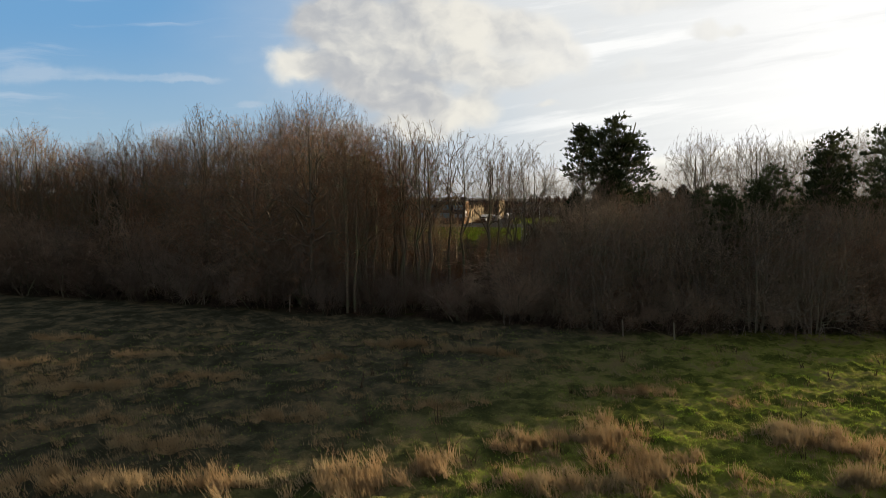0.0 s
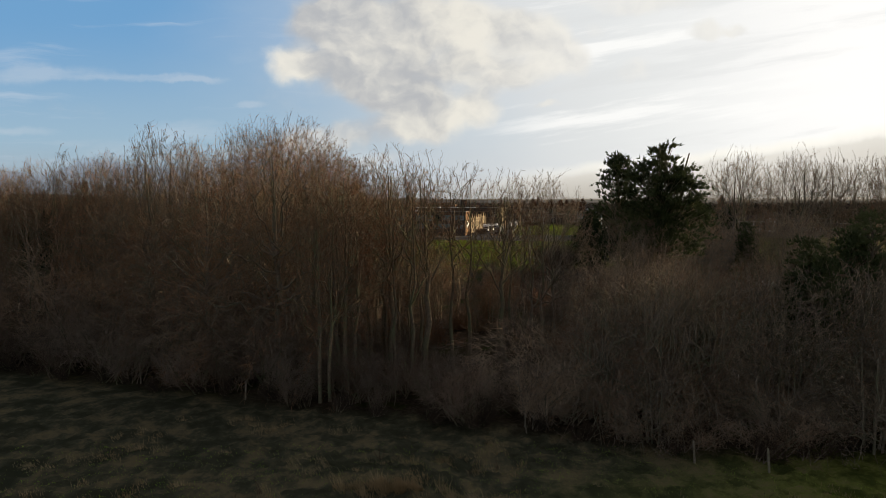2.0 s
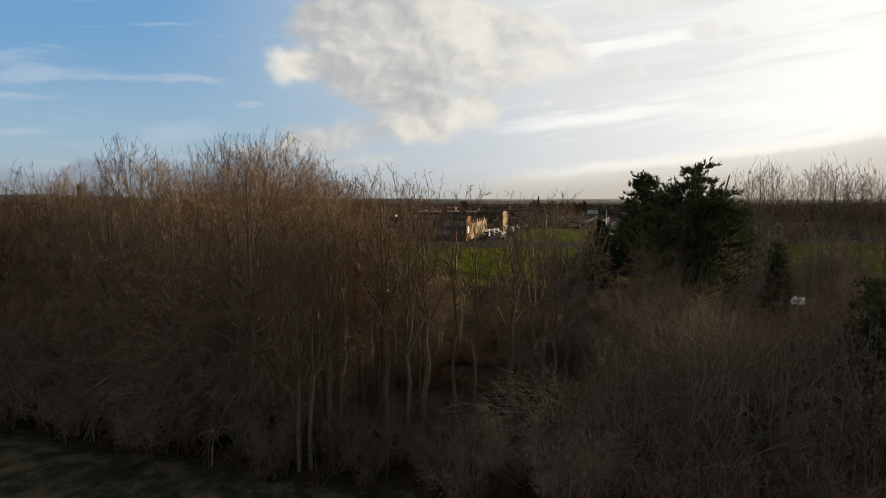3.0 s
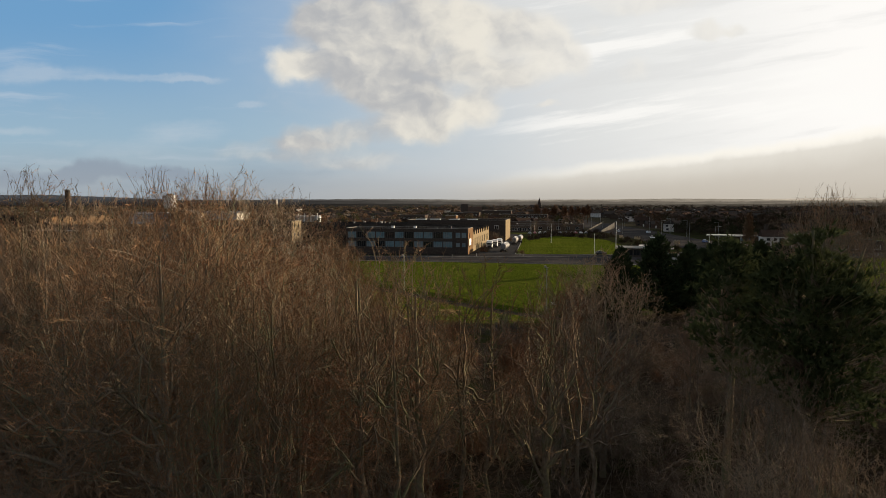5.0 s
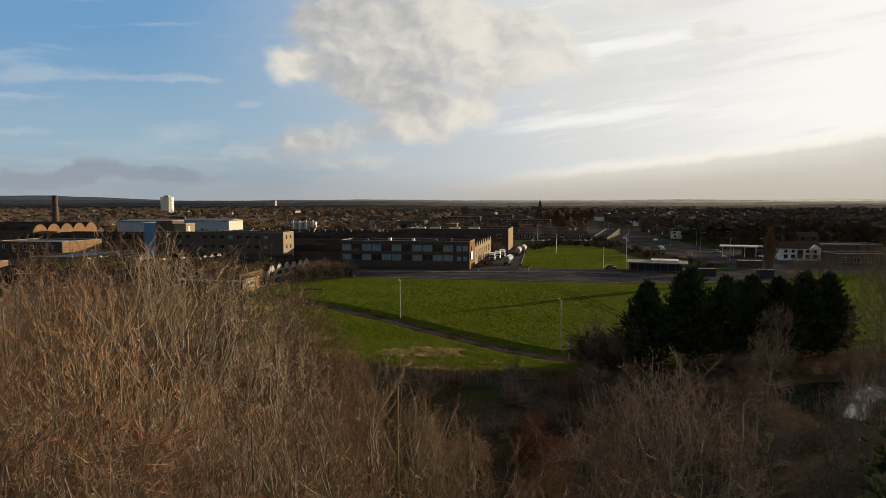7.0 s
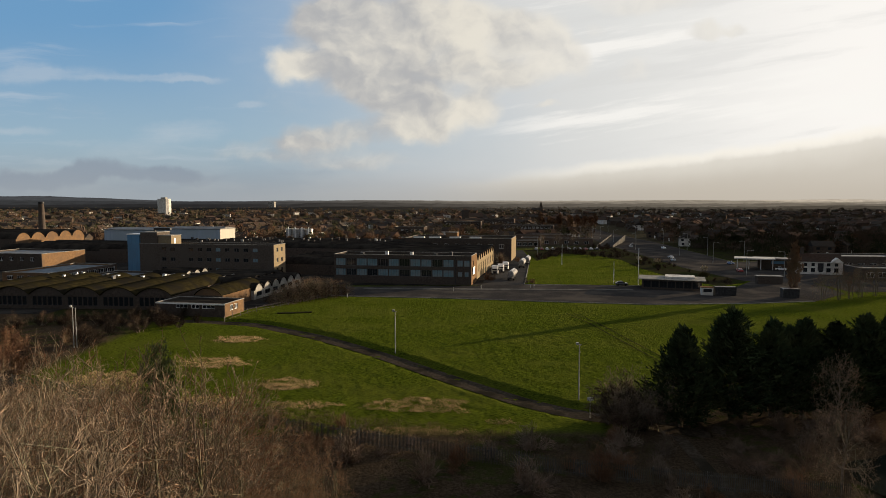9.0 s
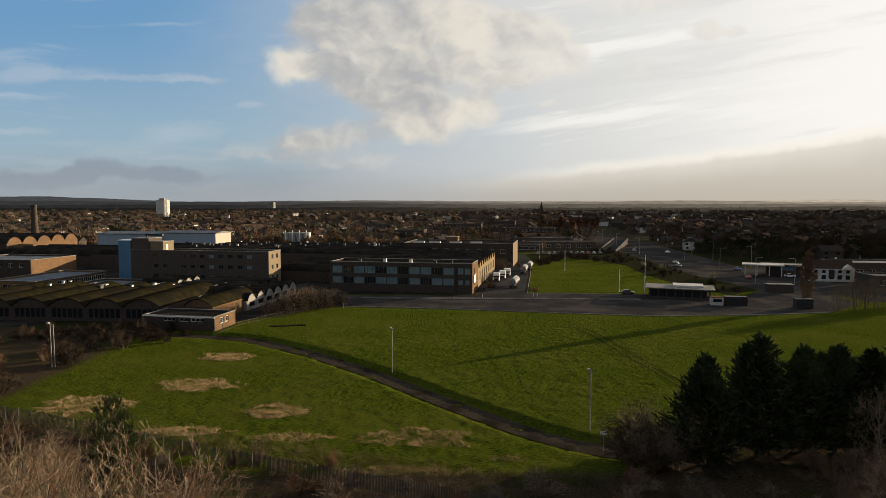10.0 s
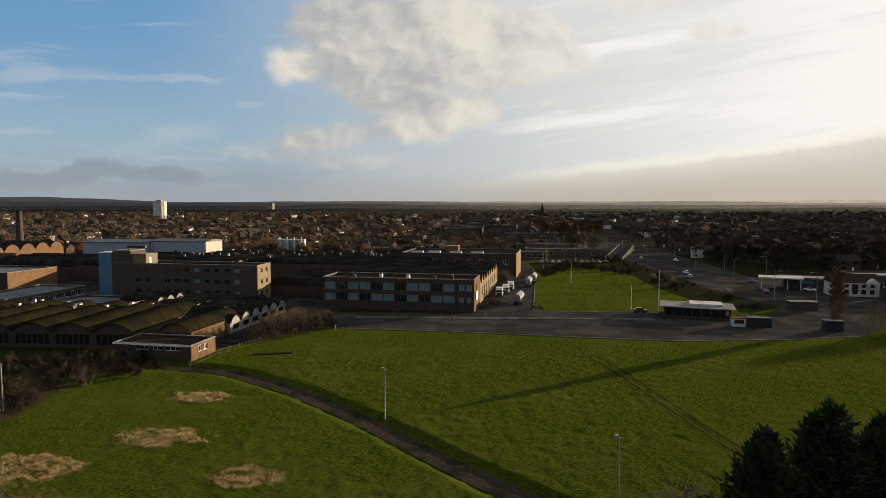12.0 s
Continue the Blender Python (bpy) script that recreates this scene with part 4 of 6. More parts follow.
def local(x, y, u, v, turn=TURN):
    c, s = math.cos(radians(turn)), math.sin(radians(turn))
    return x + u * c - v * s, y + u * s + v * c


def flat(name, pts, z, mat, label, kind="structure"):
    """A level sheet of ground with a small thickness, laid over the land."""
    bm = bmesh.new()
    top = [bm.verts.new((x, y, z)) for x, y in pts]
    bot = [bm.verts.new((x, y, z - .3)) for x, y in pts]
    bm.faces.new(top)
    for i in range(len(pts)):
        j = (i + 1) % len(pts)
        bm.faces.new((bot[i], bot[j], top[j], top[i]))
    bmesh.ops.recalc_face_normals(bm, faces=bm.faces[:])
    bmesh.ops.triangulate(bm, faces=[f for f in bm.faces if len(f.verts) > 4])
    return tagged(part(name, bm, mat), label, name.split("_")[0], kind=kind)


def ribbon(name, line, width, mat, label, lift=.05, step=2.0):
    """A strip of road that follows the land."""
    pts = [Vector((*p, 0)) for p in line]
    fine = []
    for k in range(len(pts) - 1):
        p0, p1, p2, p3 = pts[max(k - 1, 0)], pts[k], pts[k + 1], pts[min(k + 2, len(pts) - 1)]
        n = max(2, int((p2 - p1).length / step))
        for i in range(n):
            t = i / n
            fine.append(.5 * ((2 * p1) + (p2 - p0) * t + (2 * p0 - 5 * p1 + 4 * p2 - p3) * t * t + (3 * p1 - p0 - 3 * p2 + p3) * t ** 3))
    fine.append(pts[-1])
    verts, faces = [], []
    for i, p in enumerate(fine):
        d = (fine[min(i + 1, len(fine) - 1)] - fine[max(i - 1, 0)]).normalized()
        s = Vector((-d.y, d.x, 0)) * width / 2
        for k in (-1, -.5, 0, .5, 1):
            q = p + s * k
            verts.append((q.x, q.y, land(q.x, q.y) + lift))
    for i in range(len(fine) - 1):
        for k in range(4):
            o = i * 5 + k
            faces.append((o, o + 1, o + 6, o + 5))
    ob = new(name, data_mesh(name, verts, faces, mat, True))
    return tagged(ob, label, name.split("_")[0], kind="structure")


# ---- roads and yards ----
flat("road_yard", [(-34, 252), (2, 246.5), (30, 240), (56, 235), (84, 236.5), (104, 240), (122, 255), (128, 284), (112, 290), (94, 268), (62, 274), (27, 277), (11, 274), (-30, 272.5), (-42, 276)], .06, TARMAC, "dark worn tarmac road in front of the works")
flat("road_access", [(12, 274.5), (27.4, 277.4), (37, 339), (44, 392), (46, 430), (31, 430), (22, 330)], .05, TARMAC_PALE, "grey access road with parked lorries")
YARD = surf("dark yard tarmac", (.014, .0135, .013), (.030, .028, .026), 1.2, (.045, .042, .038), .12, bump=.3)
flat("ground_works_yard", [(-240, 226), (-75, 221), (-52, 227), (-43, 242), (-34, 252), (-42, 276), (12, 275), (22, 330), (31, 430), (-280, 445)], .03, YARD, "dark yard between the works buildings")
flat("road_carriageway", [(128, 284), (106, 286), (101.5, 331), (106, 472), (120, 640), (150, 900), (172, 900), (150, 640), (146, 494), (135, 359)], .07, TARMAC, "grey dual carriageway running towards the town")
flat("pavement_front", [(-26, 266), (9, 264), (60, 262), (60, 264.5), (9, 267), (-26, 269)], .16, PAVING, "pale kerbed pavement beside the works road")
flat("ground_forecourt", [(128, 284), (135, 359), (210, 365), (215, 262), (126, 258)], .04, TARMAC, "dark tarmac forecourt and car park")
flat("ground_embankment", [(92, 272), (106, 284), (101, 331), (105.5, 472), (96, 472), (88, 400), (83, 330), (85, 292)], .045, SCRUB_EARTH, "dark scrubby embankment beside the carriageway")
flat("ground_bank", [(44.5, 364), (63, 408), (79, 396), (87.5, 362), (88, 400), (95.5, 471), (46.5, 430)], .04, SCRUB_EARTH, "dark scrubby ground behind the lawn")
flat("ground_rough", [(-100, 209), (-64, 217), (-57.5, 219), (-59, 226), (-100, 231)], .07, SCRUB_EARTH, "dark rough ground before the factory sheds")
flat("ground_verge", [(136, 361), (147, 494), (330, 470), (330, 368), (212, 367)], .03, SCRUB_EARTH, "dark rough ground beyond the carriageway")
ribbon("road_track", TRACK, 3.6, DIRT, "narrow dark dirt track across the mown field", .07)
for off in (0, 1.9):
    ribbon("ground_wheel_rut", [(30.5 + off, 222), (33.3 + off, 209), (35.6 + off, 190), (38.2 + off, 169.6), (40 + off, 158)], .28, SCRUB_EARTH, "worn wheel rut in the mown grass", .10)
flat("ground_bare_patch", [(-42, 221.5), (-33.6, 223), (-33.8, 224.6), (-42.2, 223)], .14, SCRUB_EARTH, "bare dark rectangle in the grass")
ribbon("road_path", [(27.9, 140), (27.6, 133), (27.4, 124), (28, 116)], 1.5, DIRT, "narrow pale path into the brush", .06)


def kerb(line, label="low concrete kerb along the road"):
    bm = bmesh.new()
    for (x0, y0), (x1, y1) in zip(line, line[1:]):
        d = Vector((x1 - x0, y1 - y0, 0))
        s = Vector((-d.y, d.x, 0)).normalized() * .09
        vs = []
        for z in (0, .17):
            vs.append([bm.verts.new((x0 + s.x, y0 + s.y, z)), bm.verts.new((x1 + s.x, y1 + s.y, z)), bm.verts.new((x1 - s.x, y1 - s.y, z)), bm.verts.new((x0 - s.x, y0 - s.y, z))])
        b, t = vs
        bm.faces.new(t)
        for i in range(4):
            bm.faces.new((b[i], b[(i + 1) % 4], t[(i + 1) % 4], t[i]))
    tagged(part("kerb", bm, CONCRETE), label, "kerb", kind="structure")


kerb([(-34, 252), (2, 246.5), (30, 240), (56, 235), (84, 236.5), (104, 240)])
kerb([(27.4, 277.4), (62, 274), (94, 268)])
kerb([(27.4, 277.4), (37, 339), (44, 392)])


# ---- the works ----
def make_works():
    # two-storey office range
    front = []
    for z0, z1 in ((6.1, 8.6), (2.7, 5.0)):
        for i, o in enumerate(row_of(.6, 42.6, 11, 3.55, z0, z1, 4)):
            pane = CURTAIN_BLUE if (i * 7 + int(z0)) % 5 < 3 else GLASS
            front.append((*o, pane))
        front += [(43.9, 45.4, z0 + .2, z1 - .5, 2, CURTAIN_BLUE), (46.2, 47.6, z0 + .2, z1 - .5, 2, CURTAIN_BLUE)] if z0 < 4 else [(43.7, 45.6, z0 + .2, z1 - .2, 2, CURTAIN_BLUE), (46.0, 47.9, z0 + .2, z1 - .2, 2, CURTAIN_BLUE)]
    office = block("office_building", "two-storey brown brick office range with long window bands", 9.2, 275.0, 48.5, 13.5, 9.9, BRICK, FELT, front, [(3, 5, 2.6, 4.4), (3, 5, 6.2, 8)], right_mat=BRICK_SUN_WARM, frame_mat=GREY_ROOF)
    part("fascia", boxes((-48.5, -5.6, -.12, -.003, 8.75, 9.15), (-48.5, -5.6, -.12, -.003, 5.15, 5.95)), BRICK, office, "projecting brick band between the storeys")
    part("sign", boxes((.305, .36, 1.5, 6.0, 3.4, 6.0)), PAINT_WHITE, office, "plain white sign board on the end wall")
    part("drainpipe", boxes((-5.4, -5.25, -.18, -.03, 0, 9.6)), PAINT_DARK, office)
    for u in (-40, -31, -22, -13.5, -8):
        x, y = local(9.2, 275.0, u, 6)
        roof_box(x, y, 9.4, 1.0, .9, random.uniform(.6, 1.3), PAINT_WHITE if u in (-31, -22) else PAINT_DARK)
    # main hall behind it, barrel roofs, their ends in sunlit-toned brick
    x, y = local(7.6, 273.6, .8, 14)
    vaulted_hall("factory_hall", "long brick factory hall under dark barrel roofs", x, y, 9, 6.4, 47, 6.8, 2.2, BRICK, FELT, BRICK_SUN_PALE, side=row_of(1, 56.6, 9, 2.0, 2.2, 5.2, 3))
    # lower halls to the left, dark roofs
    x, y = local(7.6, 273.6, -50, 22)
    vaulted_hall("factory_hall", "low brick factory hall under dark barrel roofs", x, y, 5, 7.0, 26, 4.0, 2.4, BRICK, FELT, BRICK_SUN_PALE)
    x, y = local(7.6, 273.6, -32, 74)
    vaulted_hall("factory_hall", "wide dark factory hall with many shallow barrel roofs", x, y, 7, 7.0, 120, 6.3, 2.0, BRICK, FELT, BRICK_SUN_PALE)
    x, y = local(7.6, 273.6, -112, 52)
    vaulted_hall("factory_hall", "wide dark factory hall with many shallow barrel roofs", x, y, 9, 6.5, 70, 6.3, 2.0, BRICK, FELT, BRICK_SUN_WARM)
    # end block of the main hall
    x, y = 32.0, 362.0
    end = block("brick_building", "flat-roofed brick block at the end of the factory hall", x, y, 52, 28, 10.6, BRICK, FELT, row_of(2, 50, 9, 2.2, 6, 8), right_mat=BRICK_SUN_PALE)
    for u in (-46, -38, -28, -18):
        px, py = local(x, y, u, 6)
        roof_box(px, py, 10.1, 5.5, 1.6, 1.0, PAINT_WHITE, "long white rooflight on a flat roof", "rooflight")
    # three-storey brick block with stair tower
    front = [(*o, (GLASS, GLASS, GLASS, CURTAIN_BLUE)[(i * 5 + int(z)) % 4]) for z in (9.5, 5.7, 1.9) for i, o in enumerate(row_of(8.5, 50, 11, 2.0, z, z + 1.4, 2))]
    front = [o for i, o in enumerate(front) if i % 11 not in (2,)]
    block("brick_building", "three-storey brown brick works building with a sun-toned end wall", -62.8, 296.9, 55.5, 10, 12.2, BRICK_GREY, FELT, front, row_of(1, 8.4, 2, 1.4, 1.9, 3.5) + row_of(1, 8.4, 2, 1.4, 5.7, 7.3) + row_of(1, 8.4, 2, 1.4, 9.5, 11.1), right_mat=BRICK_SUN_PALE, frame_mat=GREY_ROOF)
    x, y = local(-62.8, 296.9, -48.2, .5)
    stair = thing("stair_tower", "dark brick stair tower on the roof with a lit lower block", "tower", m=pose(x, y, 11.75, 0, 0, TURN))
    part("tower", boxes((-7.2, 0, 0, 8, 0, 4.7)), BRICK_GREY, stair)
    part("coping", boxes((-7.3, .1, -.1, 8.1, 4.7, 4.9)), CONCRETE, stair)
    part("lower_block", boxes((.003, 5.6, .6, 7, 0, 3.5)), BRICK_SUN_PALE, stair, "sun-toned brick block with a white door")
    part("coping", boxes((.005, 5.75, .45, 7.15, 3.5, 3.68)), CONCRETE, stair)
    part("door", boxes((5.603, 5.66, 2.4, 3.4, .45, 2.5)), PAINT_WHITE, stair, "white roof door")
    part("duct", boxes((-3.5, 3.6, 3.0, 4.0, 5.6, 6.4)), PAINT_DARK, stair, "dark horizontal roof duct")
    part("duct_leg", boxes((-3.3, -3.0, 3.2, 3.8, 4.9, 5.6)), PAINT_DARK, stair)
    x, y = local(-62.8, 296.9, -55.9, .5)
    blue = thing("clad_tower", "narrow tower clad in blue sheet against the brick block", "tower", m=pose(x, y, 0, 0, 0, TURN))
    part("wall", boxes((-5.2, 0, 0, 7, 0, 15.6)), CLAD_BLUE, blue)
    part("coping", boxes((-5.35, .15, -.15, 7.15, 15.6, 15.85)), PAINT_WHITE, blue)
    # low brick office at the corner of the field
    low = block("brick_building", "single-storey brick annexe with a white roof edge", -53.4, 216.5, 18.6, 9.5, 3.25, BRICK, FELT, [(5.4, 8.6, 2.0, 2.9, 3), (9.6, 11.8, 2.0, 2.9, 2), (12.6, 16.0, 2.0, 2.9, 3)], [(2.2, 3.8, 1.3, 2.7, 3), (4.4, 6.0, 1.3, 2.7, 3)], .25, BRICK_SUN_WARM)
    part("fascia", boxes((-18.7, .1, -.08, -.003, 3.0, 3.3)), PAINT_WHITE, low, "white painted roof edge")
    # vaulted sheds, ends to the front
    x, y = -58.5, 228.5
    side = [o for k in range(6) for o in row_of(.7 + k * 9.9, 9.2 + k * 9.9, 6, 1.15, .9, 3.3, 1)]
    vaulted_hall("factory_hall", "brick sheds under mossy brown barrel roofs", -70.5, 227, 6, 9.9, 33, 3.7, 2.1, BRICK, MOSSY, None, turn=-5, along=True, side=side)
    block("brick_building", "low flat-roofed brick shed with a sun-toned flank behind the sheds", -69.5, 259, 20, 10, 4.8, BRICK, FELT, row_of(1, 19, 5, 1.6, 1.6, 3.2), right_mat=BRICK_SUN_PALE)
    block("brick_building", "low flat-roofed link block between the sheds", -94, 266, 24, 14, 4.2, BRICK, GREY_ROOF, row_of(1, 23, 6, 1.8, 1.4, 3.0), right_mat=BRICK_ROSE)
    vaulted_hall("factory_hall", "small shed under low barrel roofs with pale ends", -84, 268, 3, 4.6, 12, 4.0, 1.6, BRICK, FELT, CONCRETE)
    vaulted_hall("factory_hall", "low shed under dark felt barrel roofs", -60.5, 254, 5, 5.4, 22, 3.6, 1.4, BRICK, FELT, BRICK)
    x, y = local(-58.5, 228.5, .4, 0)
    vaulted_hall("factory_hall", "brick shed under a mossy barrel roof with a lit flank", x - .2, y + .6, 1, 8.0, 22, 3.5, 1.9, BRICK, MOSSY, BRICK_SUN_WARM, along=True, side=row_of(.6, 7.6, 3, 1.2, 1.0, 3.2))
    # white scalloped range
    vaulted_hall("factory_hall", "white-walled range with a row of small barrel roofs", -54.4, 244, 6, 5.4, 9, 2.7, 1.8, CONCRETE, FELT, CONCRETE, side=row_of(.5, 32, 6, 3.2, .9, 2.2))
    # ranges further left
    block("brick_building", "long low brick range with a pale flat roof", -130, 271, 18, 32, 4.8, BRICK_SUN_WARM, GREY_ROOF, row_of(1, 17, 4, 2.5, 2.4, 3.8, 3), row_of(5, 31, 9, 2.6, 2.2, 3.9, 3), right_mat=BRICK_ROSE)
    block("brick_building", "tall brown brick shed with a blank flank coloured as sunlit", -164.5, 322, 34, 24, 7.0, BRICK, GREY_ROOF, row_of(2, 32, 6, 1.8, 4, 5.6), right_mat=BRICK_SUN_WARM)
    block("brick_building", "low sun-toned orange brick shed with a blank flank", -146, 246, 30, 12, 5.0, BRICK_SUN_WARM, GREY_ROOF, row_of(2, 28, 6, 1.8, 2, 3.4))
    vaulted_hall("factory_hall", "distant brick hall with lit barrel-roofed ends", -222, 392, 5, 9.5, 60, 9.0, 3.2, BRICK, FELT, BRICK_SUN_WARM)
    vaulted_hall("factory_hall", "distant brick hall with lit barrel-roofed ends", -158, 362, 5, 8.0, 60, 5.0, 2.6, BRICK, FELT, BRICK_SUN_WARM)
    # big pale sheds, the sunlit end painted in as cream
    shed = thing("warehouse", "large pale blue-grey clad warehouse with its end in a sunlit cream tone", "warehouse", m=pose(-119.4, 402, .7, 0, 0, TURN))
    part("wall", boxes((-31, -.3, 0, 15.5, -.7, 13.2)), CLAD_PALE, shed)
    part("wall", boxes((-68, -31.2, -3, 15.5, -.7, 12.6)), CLAD_PALE, shed)
    part("end_wall", boxes((-.297, 0, .01, 15.49, -.7, 13.2)), CLAD_SUN_CREAM, shed, "end wall clad in a sunlit cream tone")
    bm = bmesh.new()
    for xa, xb, ya, z in ((-31.1, .4, -.4, 13.2), (-68.4, -31.1, -3.4, 12.6)):
        v = [bm.verts.new(p) for p in ((xa, ya, z), (xb, ya, z), (xb, 7.8, z + .9), (xa, 7.8, z + .9), (xb, 15.9, z), (xa, 15.9, z))]
        lo = [bm.verts.new((p.co.x, p.co.y, p.co.z - .3)) for p in v]
        bm.faces.new((v[0], v[1], v[2], v[3]))
        bm.faces.new((v[3], v[2], v[4], v[5]))
        bm.faces.new((lo[0], lo[1], v[1], v[0]))
        bm.faces.new((lo[1], lo[4], v[4], v[2], v[1]))
        bm.faces.new((lo[5], lo[0], v[0], v[3], v[5]))
    part("roof", bm, GREY_ROOF, shed)
    part("loading_door", boxes((-52, -47, -3.06, -3.003, 0, 5), (-24, -19, -.06, -.003, 0, 5)), PAINT_DARK, shed)
    # silos
    for i in range(4):
        sx, sy = local(-99, 470, i * 4.6, 0)
        silo = thing("silo", "tall narrow pale steel silo in a row", "silo", "row of silos", m=pose(sx, sy, 0))
        part("body", lathe(bmesh.new(), [(2.1, 0), (2.1, 10.2), (1.2, 11.2)], 14), STEEL, silo)
        part("pipe", lathe(bmesh.new(), [(.25, 0), (.25, 12.4)], 6, 0, -2.3), PAINT_WHITE, silo)
        part("railing", lathe(bmesh.new(), [(2.2, 10.2), (2.2, 11.1), (2.1, 11.1), (2.1, 10.2)], 14, caps=False), STEEL, silo)
    # chimney
    ch = thing("chimney", "tall tapering dark red brick factory chimney", "chimney", m=pose(-248.6, 456, 0))
    part("shaft", lathe(bmesh.new(), [(2.3, 0), (1.55, 27.2)], 16), BRICK, ch)
    part("collar", lathe(bmesh.new(), [(1.62, 27.2), (1.75, 27.5), (1.75, 28.4), (1.5, 28.6)], 16), PAINT_DARK, ch, "dark sooty top of the chimney")
    # plant on the wide roofs
    rnd = random.Random(8)
    for i in range(54):
        u, v = rnd.uniform(-175, -36), rnd.uniform(78, 120)
        x, y = local(7.6, 273.6, u, v)
        roof_box(x, y, 7.4, rnd.uniform(.4, 1.3), rnd.uniform(.4, .9), rnd.uniform(1.3, 2.1), rnd.choice((PAINT_DARK, STEEL, GREY_ROOF, GREY_ROOF, BRICK)))
    x, y = local(7.6, 273.6, -22, 110)
    tank = thing("lift_tower", "small brick lift tower above the factory roofs", "tower", m=pose(x, y, 0, 0, 0, TURN))
    part("wall", boxes((-6, 0, 0, 5, 0, 12.5)), BRICK_SUN_WARM, tank)
    part("coping", boxes((-6.1, .1, -.1, 5.1, 12.5, 12.7)), CONCRETE, tank)
    for i in range(14):
        x, y = local(-70.5, 227, rnd.uniform(-50, -3), rnd.uniform(24, 32), -5)
        roof_box(x, y, 5.0, rnd.uniform(.5, 1.0), rnd.uniform(.5, 1.2), rnd.uniform(.4, 1.2), rnd.choice((PAINT_WHITE, STEEL, GREY_ROOF)))


make_works()


# ---- gatehouse, shop and canopy ----
def make_gate():
    g = thing("gatehouse", "low flat-roofed gatehouse with a wide pale roof and dark glazing", "building", m=pose(81, 261.5, 0, 0, 0, -20))
    facade(g, pose(-18, 0, 0), 18, 3.1, row_of(.4, 17.6, 7, 2.2, .5, 2.6, 2), BRICK, PAINT_DARK)
    facade(g, pose(0, .3, 0, 0, 0, 90), 8.4, 3.1, row_of(.5, 8, 3, 1.8, .5, 2.6, 2), BRICK, PAINT_DARK)
    part("wall", boxes((-18, 0, 8.7, 9, 0, 3.1), (-18, -17.7, .3, 8.7, 0, 3.1)), BRICK, g)
    part("roof", boxes((-19.2, 1.2, -1.2, 10.0, 3.1, 3.34)), CONCRETE, g)
    part("upper_roof", boxes((-11, -2, 2.5, 9, 3.34, 3.9)), RENDER_WHITE, g)
    k = thing("kiosk", "small pale barrier kiosk at the works gate", "kiosk", m=pose(79, 253, 0, 0, 0, -10))
    part("wall", boxes((-1.6, 1.6, -1.2, 1.2, 0, 2.3)), RENDER_WHITE, k)
    part("roof", boxes((-1.8, 1.8, -1.4, 1.4, 2.3, 2.5)), BRICK_SUN_WARM, k)
    part("window", boxes((-1.2, 1.2, -1.24, -1.202, 1.0, 2.0)), GLASS, k)
    c = thing("container", "dark steel storage container beside the gate", "container", m=pose(84.2, 252.5, 0, 0, 0, -8))
    part("body", boxes((-3.0, 3.0, -1.2, 1.2, .1, 2.6)), PAINT_DARK, c)
    bm = bmesh.new()
    for i in range(14):
        add_box(bm, -2.8 + i * .42, -2.65 + i * .42, -1.26, -1.203, .2, 2.5)
    part("ribbing", bm, PAINT_DARK, c)
    s = thing("container", "small dark shed beside a bare tree", "container", m=pose(101, 247.5, 0, 0, 0, -8))
    part("body", boxes((-2.2, 2.2, -1.2, 1.2, .1, 2.6)), PAINT_DARK, s)
    part("roof", boxes((-2.3, 2.3, -1.3, 1.3, 2.6, 2.72)), GREY_ROOF, s)
    d = thing("container", "dark brown wooden shed at the road junction", "container", m=pose(111, 279, 0, 0, 0, -8))
    part("body", boxes((-4, 4, -1.4, 1.4, .1, 2.6)), BRICK, d)
    part("roof", boxes((-4.2, 4.2, -1.6, 1.6, 2.6, 2.75)), GREY_ROOF, d)
    p = thing("filling_station", "filling station with a long pale flat canopy on posts", "canopy", m=pose(131, 322, 0, 0, 0, -25))
    part("canopy", boxes((-11, 4, -3, 5, 4.5, 4.95)), RENDER_WHITE, p)
    part("canopy", boxes((-4, 14, 4, 12, 4.0, 4.6)), GREY_ROOF, p)
    part("shop", boxes((-2, 13, 6, 11, 0, 4.0)), BRICK, p)
    for i in range(4):
        part("post", boxes((-10 + i * 4.4, -9.7 + i * 4.4, .8, 1.1, 0, 4.5)), PAINT_WHITE, p)
    part("sign", boxes((3, 8, 5.8, 5.997, 2.2, 3.4)), CLAD_BLUE, p)
    # gabled inn
    inn = thing("inn", "white-walled inn with a brown tiled roof", "house", m=pose(152, 304, 0, 0, 0, -14))
    facade(inn, pose(-15, 0, 0), 15, 4.9, row_of(.8, 14.2, 5, 1.2, 3.2, 4.4) + row_of(.8, 14.2, 5, 1.5, .9, 2.5), RENDER_WHITE, PAINT_DARK)
    facade(inn, pose(0, .3, 0, 0, 0, 90), 7.4, 4.9, row_of(1, 6.5, 2, 1.2, 3.1, 4.4), RENDER_WHITE, PAINT_DARK)
    part("wall", boxes((-15, 0, 7.7, 8, 0, 4.9), (-15, -14.7, .3, 7.7, 0, 4.9)), RENDER_WHITE, inn)
    part("roof", gabled(15.6, 8.8, 2.9, -7.5, 4, 4.9), TILE_RED, inn)
    part("porch", gabled(4.4, 2.6, 1.9, -2.4, -.6, 4.7, True), RENDER_WHITE, inn, "white gabled bay")
    part("sign", boxes((-8.6, -6.6, -.1, -.003, 1.5, 4.4)), PAINT_DARK, inn)
    part("chimney", boxes((-13.6, -12.6, 3.5, 4.5, 7.5, 10.2)), BRICK, inn)
